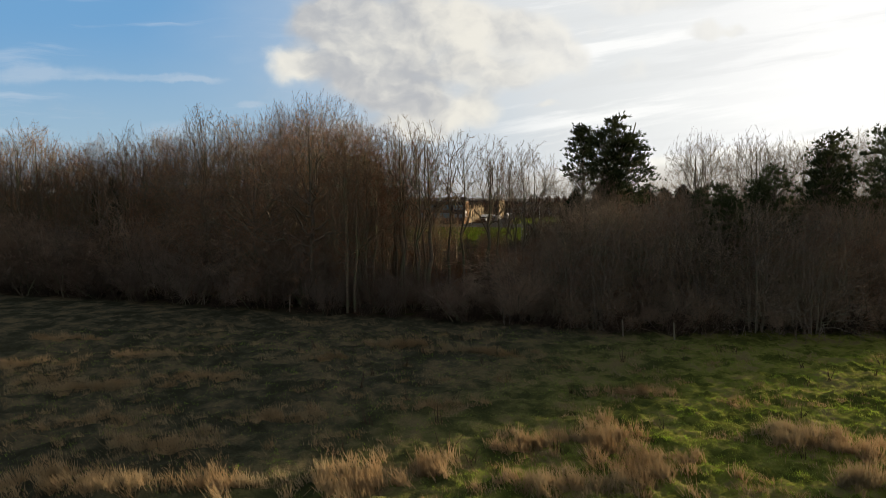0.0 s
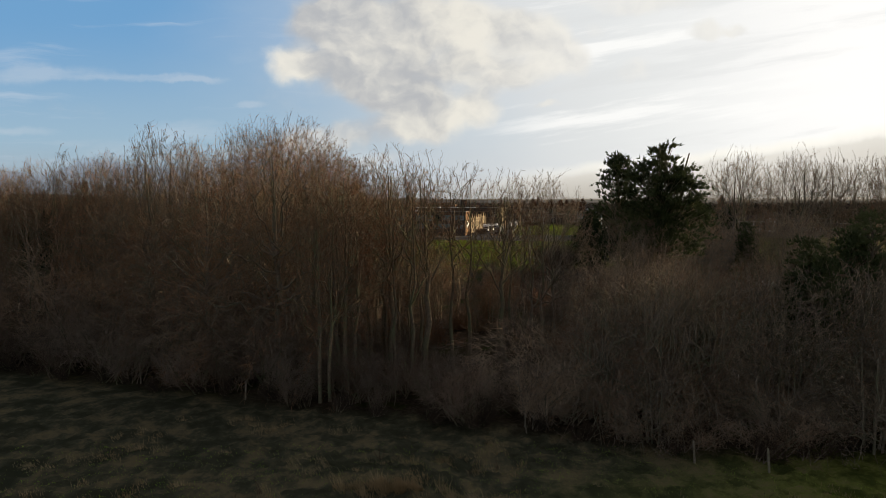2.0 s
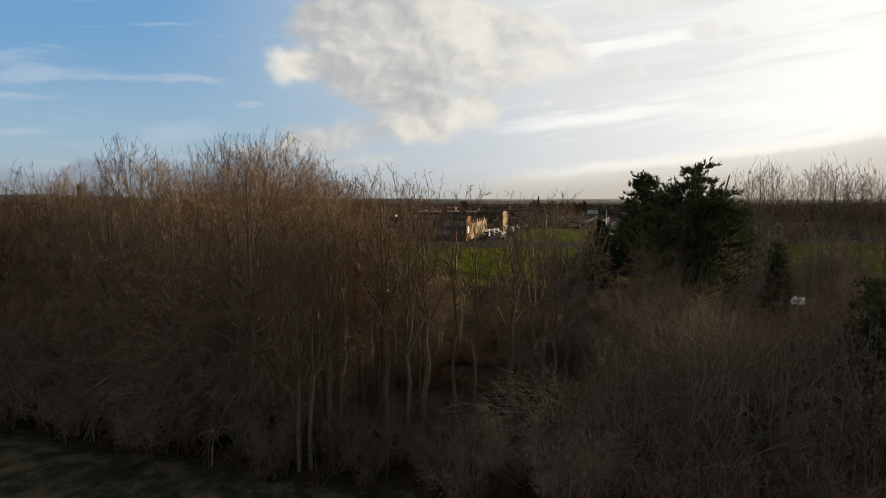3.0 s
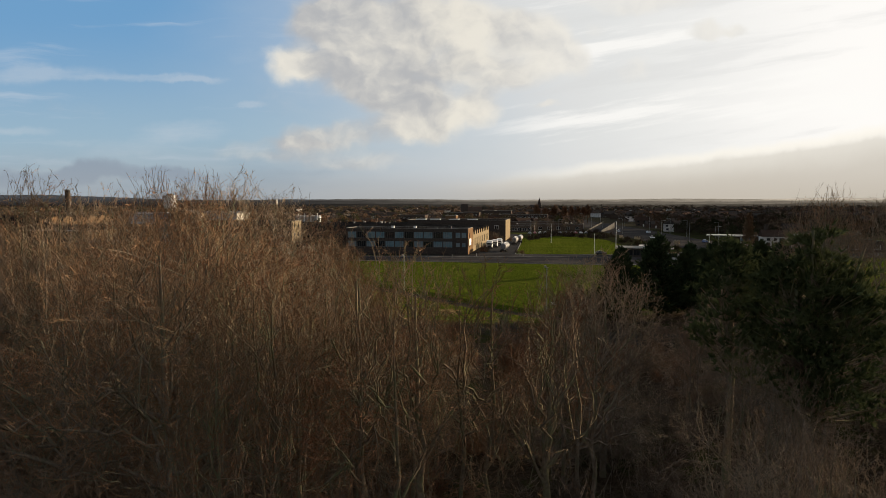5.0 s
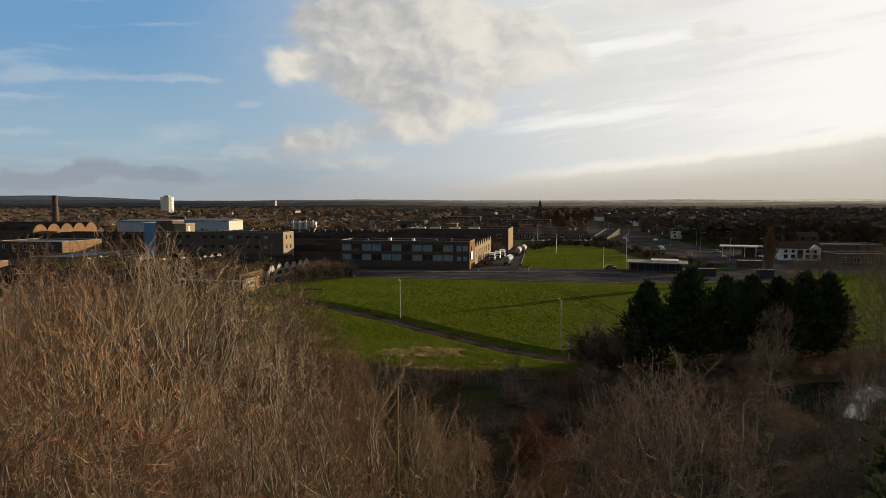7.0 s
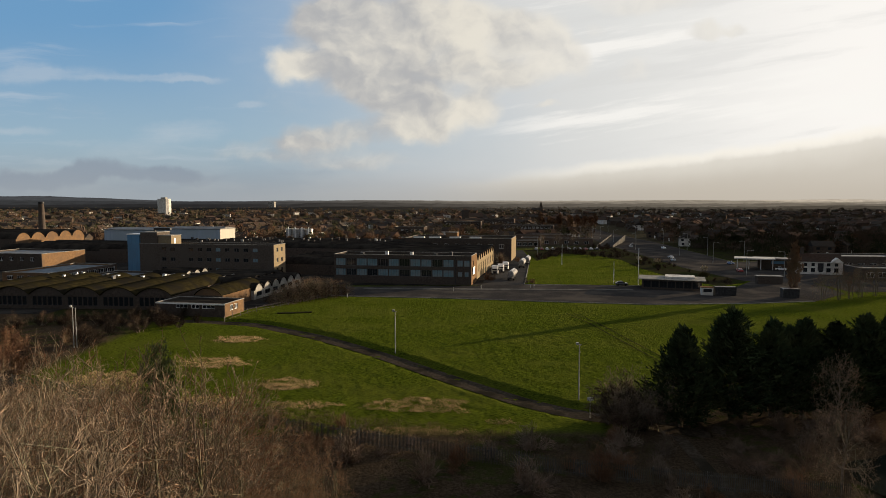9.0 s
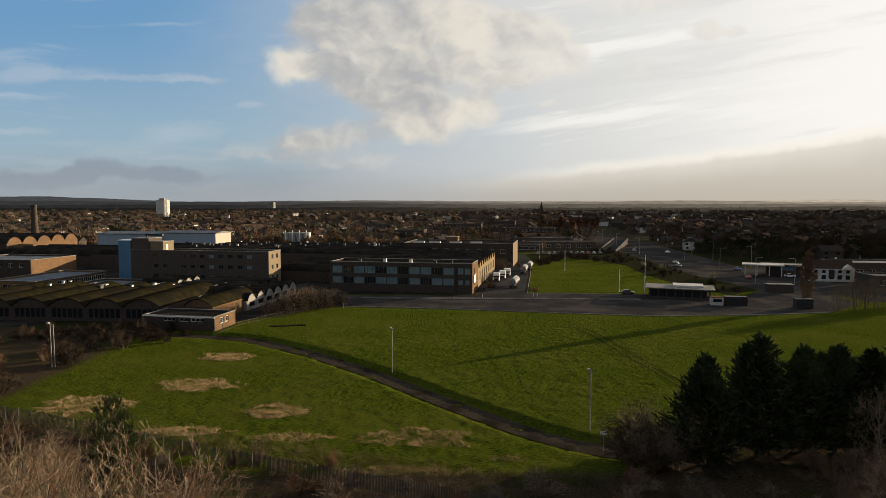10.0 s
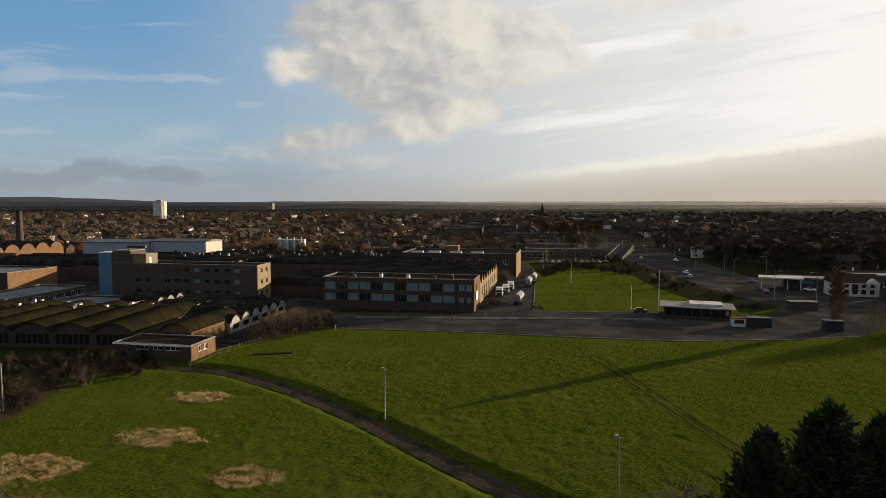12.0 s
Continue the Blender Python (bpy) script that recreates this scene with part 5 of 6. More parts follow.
    for x, y, w, d, h in ((188, 320, 30, 16, 5.5), (175, 286, 26, 12, 4.2)):
        block("shop_building", "low flat-roofed shop with a grey roof", x, y, w, d, h, BRICK, GREY_ROOF, row_of(1, w - 1, 6, 2.6, .8, 2.8), turn=-6)


def gabled(w, d, rise, cx, cy, z, across=False):
    """A gable roof, its ridge along x, or along y where across is set."""
    bm = bmesh.new()
    a, b = w / 2, d / 2
    if across:
        v = [(-a, -b, 0), (a, -b, 0), (a, b, 0), (-a, b, 0), (0, -b, rise), (0, b, rise)]
        f = [(0, 1, 4), (2, 3, 5), (1, 2, 5, 4), (3, 0, 4, 5), (3, 2, 1, 0)]
    else:
        v = [(-a, -b, 0), (a, -b, 0), (a, b, 0), (-a, b, 0), (-a, 0, rise), (a, 0, rise)]
        f = [(0, 1, 5, 4), (2, 3, 4, 5), (1, 2, 5), (3, 0, 4), (3, 2, 1, 0)]
    vs = [bm.verts.new((x + cx, y + cy, q + z)) for x, y, q in v]
    for i in f:
        bm.faces.new([vs[k] for k in i])
    return bm


make_gate()


# ---- grass, patches and weeds ----
def blades(name, label, spots, mat, category="grass"):
    """Many thin blades in one object. spots: x, y, count, spread, height, lean."""
    rnd = random.Random(len(spots))
    w = Wood()
    for x, y, n, spread, h, lean in spots:
        for _ in range(n):
            px, py = x + rnd.gauss(0, spread), y + rnd.gauss(0, spread)
            d = Vector((rnd.gauss(-lean, .32), rnd.gauss(-lean * .3, .32), 1)).normalized()
            w.twig(Vector((px, py, land(px, py) + relief(px, py) - .04)), d, h * rnd.uniform(.5, 1.25), .009 + h * .013)
    ob = new(name, data_mesh(name, w.v, w.f, mat))
    return tagged(ob, label, category, kind="stuff")


def make_grass():
    rnd = random.Random(3)
    spots = []
    while len(spots) < 700:
        x, y = rnd.uniform(-24, 34), 16 + 42 * rnd.random() ** 1.4
        if abs(x) > y * .75 + 3 or y > 53 - .34 * x or noise.noise((x * .22, y * .28, 1)) < .02:
            continue
        spots.append((x, y, 26, .22, rnd.uniform(.2, .42), rnd.uniform(.1, .6)))
    # stands of tall straw: middle, reach, tufts, height
    for cx, cy, rx, ry, n, h in ((-3.5, 23.4, 1.3, 1.2, 34, .85), (-.5, 24.6, .9, .8, 18, .8), (3.6, 26.8, 1.2, 1.0, 24, .7), (4.2, 23.0, 2.2, 1.0, 40, .6), (7.4, 27.4, 1.6, 1.6, 46, .8), (7.3, 23.6, 2.2, 1.4, 50, .7), (9.3, 25.2, 1.2, 1.0, 20, .6), (10.6, 34.2, 1.8, .8, 22, .55),
                                 (16.1, 27.8, 1.7, 1.1, 40, .8), (17.6, 26.2, 1.6, .8, 28, .7), (16.2, 23.0, 1.8, .8, 24, .8), (-9.5, 23.0, 4.0, .9, 40, .7), (-14.2, 23.2, 2.4, .9, 30, .7), (-20, 35.8, 3.0, 1.0, 70, .5), (-13.8, 37.6, 2.4, .8, 44, .45), (-27.5, 40.5, 3, 1.2, 50, .5),
                                 (-29.7, 48.6, 2.5, .7, 26, .6), (-20.2, 43.3, 2.6, .8, 34, .45), (-2.7, 45.9, 1.6, .45, 30, .75), (1.6, 44.2, 2.0, .6, 26, .55), (4.6, 43.3, 1.5, .5, 14, .5), (-7.9, 30.6, 2.2, .9, 40, .5), (0, 32.3, 1.6, .8, 24, .5), (-7.5, 42.5, 2.2, .6, 22, .5), (-12.5, 27.0, 3.0, 1.0, 46, .5), (-17, 30, 3, 1.4, 40, .4), (-24, 37, 3, 2, 40, .4)):
        for _ in range(n):
            spots.append((rnd.gauss(cx, rx * .6), rnd.gauss(cy, ry * .6), 40, .17, h * rnd.uniform(.55, 1.15), rnd.uniform(.0, .5)))
    blades("dry_grass", "tufts of tall straw-coloured dry grass in the meadow", spots, STRAW)
    spots = []
    for _ in range(5200):
        x, y = rnd.uniform(-30, 36), 16 + 36 * rnd.random()
        if abs(x) > y * .75 + 3 or y > 55 - .34 * x:
            continue
        spots.append((x, y, 9, .25, rnd.uniform(.07, .18), .3))
    # extra blades only where the sun falls, to brighten that corner
    for _ in range(8500):
        x, y = rnd.uniform(0, 36), 14 + 32 * rnd.random() ** 1.2
        if abs(x) > y * .75 + 3 or y > 24 + .68 * x:
            continue
        spots.append((x, y, 12, .16, rnd.uniform(.07, .20), .3))
    blades("meadow_grass", "short green tussocky meadow grass", spots, BLADE)
    spots = []
    for _ in range(60):
        x = rnd.uniform(-12, 30)
        spots.append((x, rnd.uniform(24, 50 - .3 * x), 4, .12, rnd.uniform(.7, 1.3), .05))
    blades("dead_weeds", "dark dead weed stalks in the meadow", spots, WEED, "weed")
    # pale dry patches on the mown field
    for cx, cy, rx, ry in ((-53, 162.5, 6.5, 5), (-39.5, 173, 6.5, 3.8), (-24.2, 159.6, 4.8, 3.6), (-42, 192, 5.2, 3.6), (-35, 152, 6.2, 1.7), (-19.5, 149.6, 5.8, 1.5), (-3.2, 149.6, 6.6, 3.2), (7, 143, 2.4, .8), (-6, 139.6, 9, 1.3)):
        spots = []
        for _ in range(int(rx * ry * 26)):
            an, r = rnd.uniform(0, 6.283), math.sqrt(rnd.random())
            edge = 1 + .55 * noise.noise((math.cos(an) * 1.3 + cx, math.sin(an) * 1.3 + cy, 2)) + .25 * noise.noise((math.cos(an) * 4 + cx, math.sin(an) * 4, 5))
            x, y = cx + rx * edge * r * math.cos(an), cy + ry * edge * r * math.sin(an)
            if noise.noise((x * .5, y * .5, 7)) > -.25 - (1 - r) * .4:
                spots.append((x, y, 6, .22, rnd.uniform(.25, .5), .6))
        blades("dry_grass_patch", "flattened patch of pale dry grass on the mown field", spots, STRAW_PALE)
    spots = []
    for _ in range(1500):
        x = rnd.uniform(-62, 24)
        y = 139.5 - .30 * x + rnd.gauss(0, 1.6)
        spots.append((x, y, 7, .25, rnd.uniform(.3, .8), .25))
    blades("fence_grass", "rank brown and green grass along the fence", spots, WEED_PALE)


STRAW_PALE = surf("bleached grass", (0.2730, 0.1885, 0.1040), (0.4290, 0.3055, 0.1755), .8, (0.2210, 0.1625, 0.0845), .3, bump=0)
WEED_PALE = surf("rank grass", (.075, .060, .030), (.13, .105, .055), .7, (.06, .07, .02), .3, bump=0)
make_grass()


# ---- water ----
def make_pond():
    m = bpy.data.materials.new("pond water")
    m.use_nodes = True
    b = m.node_tree.nodes["Principled BSDF"]
    b.inputs["Base Color"].default_value, b.inputs["Roughness"].default_value = (.012, .014, .012, 1), .06
    pts = []
    for i in range(36):
        an = 2 * math.pi * i / 36
        r = 1 + .25 * noise.noise((math.cos(an) * 1.5, math.sin(an) * 1.5, 4))
        pts.append((50 + 9 * r * math.cos(an), 125 + 8 * r * math.sin(an)))
    bm = bmesh.new()
    bm.faces.new([bm.verts.new((x, y, -.02)) for x, y in pts])
    tagged(part("water_pond", bm, m), "still pond that mirrors the sky", "water", kind="structure")


make_pond()


# ---- fences ----
def fence(line, label, height=1.9, gap=2.75, pale_gap=.17, rail=True, mat=None):
    mat = mat or FENCE_STEEL
    ob = thing("fence", label, "fence", m=pose(line[0][0], line[0][1], 0))
    o = Vector((line[0][0], line[0][1], 0))
    post = boxes((-.05, .05, -.05, .05, -.2, height))
    pm = bpy.data.meshes.new("post")
    post.to_mesh(pm)
    post.free()
    pm.materials.append(mat)
    pales = bmesh.new()
    for a, b in zip(line, line[1:]):
        a, b = Vector((*a, 0)), Vector((*b, 0))
        d = (b - a).normalized()
        n = max(1, round((b - a).length / gap))
        for i in range(n):
            p = a.lerp(b, i / n)
            q = child("post", pm, ob)
            q.location = (p.x - o.x, p.y - o.y, land(p.x, p.y))
        if pale_gap:
            for i in range(int((b - a).length / pale_gap)):
                p = a + d * (i * pale_gap)
                z = land(p.x, p.y)
                s = d * .035
                v = [pales.verts.new((p.x - o.x + e.x, p.y - o.y + e.y, z + h)) for e, h in ((-s, .1), (s, .1), (s, height - .12), (Vector((0, .012, 0)), height), (-s, height - .12))]
                pales.faces.new(v)
        if rail:
            for h in (.4, height - .4):
                za, zb = land(a.x, a.y) + h, land(b.x, b.y) + h
                c = [(a.x - o.x, a.y - o.y, za), (b.x - o.x, b.y - o.y, zb)]
                bm = bmesh.new()
                v = [bm.verts.new((x, y + e, z + f)) for x, y, z in c for e, f in ((-.02, 0), (.02, 0), (.02, .05), (-.02, .05))]
                for i in range(4):
                    j = (i + 1) % 4
                    bm.faces.new((v[i], v[j], v[4 + j], v[4 + i]))
                part("rail", bm, mat, ob)
    if pale_gap:
        tagged(part("palisade", pales, mat, ob), kind="stuff")
    else:
        pales.free()
    return ob


FENCE_STEEL = surf("dull galvanised steel", (.060, .060, .058), (.105, .105, .10), 3, (.08, .07, .05), .5, bump=.1)
POST_GREY = surf("weathered concrete", (.09, .085, .075), (.15, .14, .125), 2, bump=.2)
fence([(-84, 166), (-58.5, 156), (-48.4, 151.6), (-39.6, 148.1), (-31.2, 144.2), (-21.7, 140.2), (-10, 135.5), (2, 131), (13.4, 127), (23, 124.6), (38, 121.5)], "long grey steel palisade fence along the mown field")
fence([(38, 147.6), (70, 150.5)], "grey steel palisade fence behind the cypresses")
fence([(-52.5, 213.5), (-49.5, 222), (-44, 233), (-35, 248)], "wire fence with pale concrete posts beside the annexe", 1.5, 3.0, 0, True, POST_GREY)
for k, (x, y) in enumerate(((-24.9, 66.6), (-15, 62.4), (14.2, 50.4), (17.8, 49.2))):
    s = thing("stake", "weathered pale wooden stake at the wood's edge", "stake", "stakes along the wood", m=pose(x, y - 1.2, land(x, y), random.uniform(-4, 4), random.uniform(-4, 4), 0))
    part("shaft", lathe(bmesh.new(), [(.07, -.3), (.065, 1.3), (.03, 1.42)], 7), BARK_PALE, s)


# ---- posts and lamps ----
def flood_post(x, y, h=8.0, two=False):
    ob = thing("lamp_post", "slim pale steel floodlight post in the grass", "lamp post", "posts in the field", m=pose(x, y, land(x, y)))
    part("pole", lathe(bmesh.new(), [(.09, -.2), (.08, h * .5), (.06, h)], 8), PALE_POLE, ob)
    part("bracket", boxes((-.35, .35, -.04, .04, h - .12, h - .02)), PALE_POLE, ob)
    part("lamp_head", boxes((-.5, -.1, -.25, .15, h - .02, h + .28)), PALE_POLE, ob)
    if two:
        part("pole", lathe(bmesh.new(), [(.09, -.2), (.07, h * .98)], 8, .5, .1), PALE_POLE, ob)
    return ob


PALE_POLE = surf("pale grey paint", (0.247, 0.247, 0.232), (0.338, 0.338, 0.323), 3, bump=.1, rough=.6)
flood_post(-9.25, 181.2)
flood_post(18.9, 151.9)
flood_post(-71.5, 184.5, 8, True)
sg = thing("sign_post", "short post with a small plain sign beside the track", "sign", m=pose(18.9, 145, 0))
part("pole", lathe(bmesh.new(), [(.06, -.2), (.06, 2.6)], 7), PALE_POLE, sg)
part("sign", boxes((-.4, .4, -.09, -.06, 2.1, 2.6)), PAINT_WHITE, sg)


def street_lamp(x, y, turn, h=9.5):
    ob = thing("street_lamp", "tall grey street lamp beside the carriageway", "street lamp", "street lamps", m=pose(x, y, 0, 0, 0, turn))
    part("pole", lathe(bmesh.new(), [(.13, 0), (.12, 1.2), (.09, 1.3), (.06, h)], 8), PALE_POLE, ob)
    part("arm", boxes((0, 1.7, -.04, .04, h - .05, h + .04)), PALE_POLE, ob)
    part("lamp_head", boxes((1.5, 2.4, -.15, .15, h - .08, h + .1)), PALE_POLE, ob)


for x, y, t in ((123, 392.7, 0), (137.5, 393, 180), (141, 360, 180), (114.6, 302.5, 0), (126, 297, 180), (121.8, 349, 0), (112, 432, 180), (142, 432, 180), (112, 480, 0), (144, 478, 180), (118, 540, 0), (146, 545, 180), (124, 610, 0), (150, 640, 180), (70, 420, 0), (58, 440, 0), (104, 505, 0), (50, 400, 180)):
    street_lamp(x, y, t)
for x, y, h in ((65.8, 277, 12.4), (58.3, 280, 7.5), (52.5, 344, 9)):
    ob = thing("flagpole", "tall slim white flagpole on the lawn", "flagpole", m=pose(x, y, 0))
    part("pole", lathe(bmesh.new(), [(.12, 0), (.10, h * .6), (.06, h)], 8), PAINT_WHITE, ob)
    part("finial", lathe(bmesh.new(), [(.02, h), (.11, h + .1), (.02, h + .22)], 8), PAINT_WHITE, ob)
for x, y in ((12, 267), (3, 262), (28.2, 269), (29.4, 269.3), (-28.5, 249)):
    ob = thing("bollard", "slim pale roadside post", "bollard", "roadside posts", m=pose(x, y, 0))
    part("shaft", lathe(bmesh.new(), [(.09, 0), (.09, 1.15), (.05, 1.25)], 8), PALE_POLE, ob)


# ---- vehicles ----
def wheel_mesh(r, w):
    bm = bmesh.new()
    rings = []
    for x, rr in ((-w / 2, r * .6), (-w / 2, r * .92), (-w * .35, r), (w * .35, r), (w / 2, r * .92), (w / 2, r * .6)):
        rings.append([bm.verts.new((x, rr * math.cos(i * math.pi / 7), rr * math.sin(i * math.pi / 7))) for i in range(14)])
    for a, b in zip(rings, rings[1:]):
        for i in range(14):
            bm.faces.new((a[i], a[(i + 1) % 14], b[(i + 1) % 14], b[i]))
    bm.faces.new(rings[0][::-1])
    bm.faces.new(rings[-1])
    return bm


def loft(sections):
    """A closed body through cross-sections of (y, half width at the sill, half width at the top, z low, z high)."""
    bm = bmesh.new()
    rings = []
    for y, wl, wh, z0, z1 in sections:
        rings.append([bm.verts.new(p) for p in ((-wl, y, z0), (wl, y, z0), (wl * 1.02, y, z0 + (z1 - z0) * .5), (wh, y, z1), (-wh, y, z1), (-wl * 1.02, y, z0 + (z1 - z0) * .5))])
    for a, b in zip(rings, rings[1:]):
        for i in range(6):
            bm.faces.new((a[i], a[(i + 1) % 6], b[(i + 1) % 6], b[i]))
    bm.faces.new(rings[0][::-1])
    bm.faces.new(rings[-1])
    bmesh.ops.recalc_face_normals(bm, faces=bm.faces[:])
    return bm


def paint(name, c):
    return surf(name, c, tuple(v * 1.1 for v in c), 2, bump=0, rough=.3, spec=.5)


TYRE = surf("rubber", (.012, .012, .012), (.022, .022, .022), 4, bump=0)
CAR_PAINTS = {"white": paint("white car paint", (.70, .70, .69)), "silver": paint("silver car paint", (.40, .41, .42)), "dark": paint("dark car paint", (.03, .032, .036)), "red": paint("red car paint", (.30, .03, .03)), "blue": paint("blue car paint", (.04, .08, .20))}


TANK_GREY = surf("dull tank steel", (.15, .15, .15), (.24, .24, .235), 1.2, (.12, .11, .10), .6, bump=0, rough=.5)


def car(colour):
    ob = thing("car", colour + " parked hatchback car on the tarmac", "car", "cars")
    part("body", loft([(-2.05, .70, .66, .35, .72), (-1.9, .84, .76, .25, .86), (-.9, .86, .80, .22, .95), (1.0, .86, .80, .22, .98), (1.9, .84, .76, .28, .95), (2.05, .76, .70, .35, .80)]), CAR_PAINTS[colour], ob)
    part("glazing", loft([(-1.0, .76, .72, .95, .97), (-.35, .74, .58, .95, 1.40), (1.0, .74, .58, .96, 1.42), (1.85, .74, .66, .95, 1.0)]), GLASS, ob)
    part("roof", loft([(-.38, .57, .55, 1.39, 1.44), (1.0, .57, .55, 1.41, 1.46), (1.1, .55, .53, 1.40, 1.43)]), CAR_PAINTS[colour], ob)
    for sx in (-.80, .80):
        for sy in (-1.25, 1.25):
            w = part("wheel", wheel_mesh(.31, .2), TYRE, ob)
            w.location = (sx, sy, .31)
    for sx in (-.6, .6):
        part("headlight", boxes((sx - .14, sx + .14, -2.07, -2.0, .6, .72)), PAINT_WHITE, ob)
    return ob


def cab():
    ob = thing("lorry", "white lorry tractor unit parked on the access road", "lorry", "parked lorries")
    part("cab", loft([(-1.1, 1.18, 1.10, .8, 2.4), (-.98, 1.22, 1.14, .55, 2.7), (-.8, 1.22, 1.12, .55, 3.35), (1.0, 1.22, 1.12, .7, 3.5), (1.1, 1.18, 1.1, .8, 3.4)]), CAR_PAINTS["white"], ob)
    part("windscreen", boxes((-1.05, 1.05, -1.13, -1.085, 1.75, 2.45)), GLASS, ob)
    part("grille", boxes((-.8, .8, -1.14, -1.09, .75, 1.5)), PAINT_DARK, ob)
    part("bumper", boxes((-1.22, 1.22, -1.25, -1.0, .35, .7)), PAINT_DARK, ob)
    part("chassis", boxes((-.45, .45, 1.0, 4.6, .6, .9)), PAINT_DARK, ob)
    for sx in (-1.0, 1.0):
        for sy in (-.3, 2.6, 3.8):
            w = part("wheel", wheel_mesh(.5, .32), TYRE, ob)
            w.location = (sx, sy, .5)
    for sx in (-1.4, 1.4):
        part("mirror", boxes((sx - .12, sx + .12, -1.0, -.9, 2.0, 2.7)), PAINT_DARK, ob)
    return ob


def tanker():
    ob = thing("tank_trailer", "grey steel tank trailer parked on the access road", "trailer", "parked trailers")
    bm = bmesh.new()
    rings = []
    for y, r in ((-3.6, .5), (-3.45, 1.05), (-3.1, 1.18), (6.1, 1.18), (6.45, 1.05), (6.6, .5)):
        rings.append([bm.verts.new((1.04 * r * math.cos(i * math.pi / 9), y, 2.3 + r * math.sin(i * math.pi / 9))) for i in range(18)])
    for a, b in zip(rings, rings[1:]):
        for i in range(18):
            bm.faces.new((a[i], b[i], b[(i + 1) % 18], a[(i + 1) % 18]))
    bm.faces.new(rings[0])
    bm.faces.new(rings[-1][::-1])
    part("tank", bm, TANK_GREY, ob)
    part("walkway", boxes((-.3, .3, -3, 6, 3.46, 3.58)), STEEL, ob)
    part("chassis", boxes((-.5, .5, -3.4, 6.4, .75, 1.1)), PAINT_DARK, ob)
    part("rear_bumper", boxes((-1.2, 1.2, -3.6, -3.4, .55, .8)), PAINT_DARK, ob)
    for i in range(3):
        part("band", boxes((-1.3, 1.3, -2.4 + i * 2.4, -2.3 + i * 2.4, 1.05, 1.2)), STEEL, ob)
    for sx in (-1.0, 1.0):
        for sy in (-2.6, -1.4, -.2):
            w = part("wheel", wheel_mesh(.5, .35), TYRE, ob)
            w.location = (sx, sy, .5)
    return ob


def make_vehicles():
    first = cab()
    first.matrix_world = pose(19.7, 306.5, .05, 0, 0, -10)
    for x, y, t in ((22.6, 313.5, -10), (25.3, 322, -10)):
        copy_thing(first, pose(x, y, .05, 0, 0, t))
    first = tanker()
    first.matrix_world = pose(24.6, 291.2, .05, 0, 0, -14)
    for x, y, t in ((33.6, 334, -12), (37.6, 347.5, -12)):
        copy_thing(first, pose(x, y, .05, 0, 0, t))
    cars = {c: car(c) for c in CAR_PAINTS}
    spots = [("silver", 108.5, 362, 175), ("white", 113, 378, 178), ("white", 137, 320, 60), ("dark", 59.5, 274.5, 80), ("silver", 116, 455, 178), ("dark", 121, 470, 178), ("white", 131, 440, 0), ("silver", 30, 405, 170), ("white", 34, 412, 170),
             ("red", 118, 315, 170), ("blue", 128, 345, 0)]
    rnd = random.Random(4)
    for i in range(12):
        spots.append((rnd.choice(("white", "silver", "dark", "red")), 54 + i * 3.2, 432 + rnd.uniform(-1, 1), rnd.choice((0, 180))))
    for i in range(10):
        spots.append((rnd.choice(("white", "silver", "dark", "red")), 150 + i * 4, 345 + rnd.uniform(-2, 2), 90))
    for i in range(12):
        spots.append((rnd.choice(("white", "white", "silver", "dark")), -118 - i * 3.4, 262 + .65 * i + rnd.uniform(-.3, .3), rnd.choice((0, 180))))
    done = set()
    for c, x, y, t in spots:
        m = pose(x, y, .08, 0, 0, t)
        if c in done:
            copy_thing(cars[c], m)
        else:
            done.add(c)
            cars[c].matrix_world = m


make_vehicles()


# ---- shrubs and trees round the works ----
def pampas(x, y, size):
    """A pampas clump: arching leaves and upright feathery plumes."""
    rnd = random.Random(int(x * 10))
    leaves, plumes = Wood(), Wood()
    for _ in range(420):
        an = rnd.uniform(0, 6.283)
        d = Vector((math.cos(an) * .7, math.sin(an) * .7, rnd.uniform(.3, 1.3))).normalized()
        leaves.twig(Vector((rnd.gauss(0, .5), rnd.gauss(0, .5), 0)), d, rnd.uniform(1.2, 2.4), .05)
    for _ in range(34):
        an, r = rnd.uniform(0, 6.283), rnd.uniform(.2, 1.3)
        foot = Vector((math.cos(an) * r * .4, math.sin(an) * r * .4, .3))
        tip = Vector((math.cos(an) * r, math.sin(an) * r, rnd.uniform(2.4, 3.3)))
        leaves.limb([foot, tip], [.02, .012], 3)
        for _ in range(14):
            plumes.twig(tip + Vector((rnd.gauss(0, .07), rnd.gauss(0, .07), rnd.uniform(-.5, .15))), swerve(rnd, Vector((0, 0, 1)), .35), rnd.uniform(.25, .5), .06)
    ob = thing("pampas_grass", "large pampas grass clump with pale feathery plumes", "plant", "pampas clumps", m=pose(x, y, .05) @ Matrix.Diagonal((size, size, size, 1)))
    child("leaves", data_mesh("leaves", leaves.v, leaves.f, WEED_PALE), ob)
    child("plumes", data_mesh("plumes", plumes.v, plumes.f, PLUME), ob, "pale cream feathery plumes")


PLUME = surf("pale plumes", (.42, .36, .26), (.58, .51, .39), 2, bump=0)


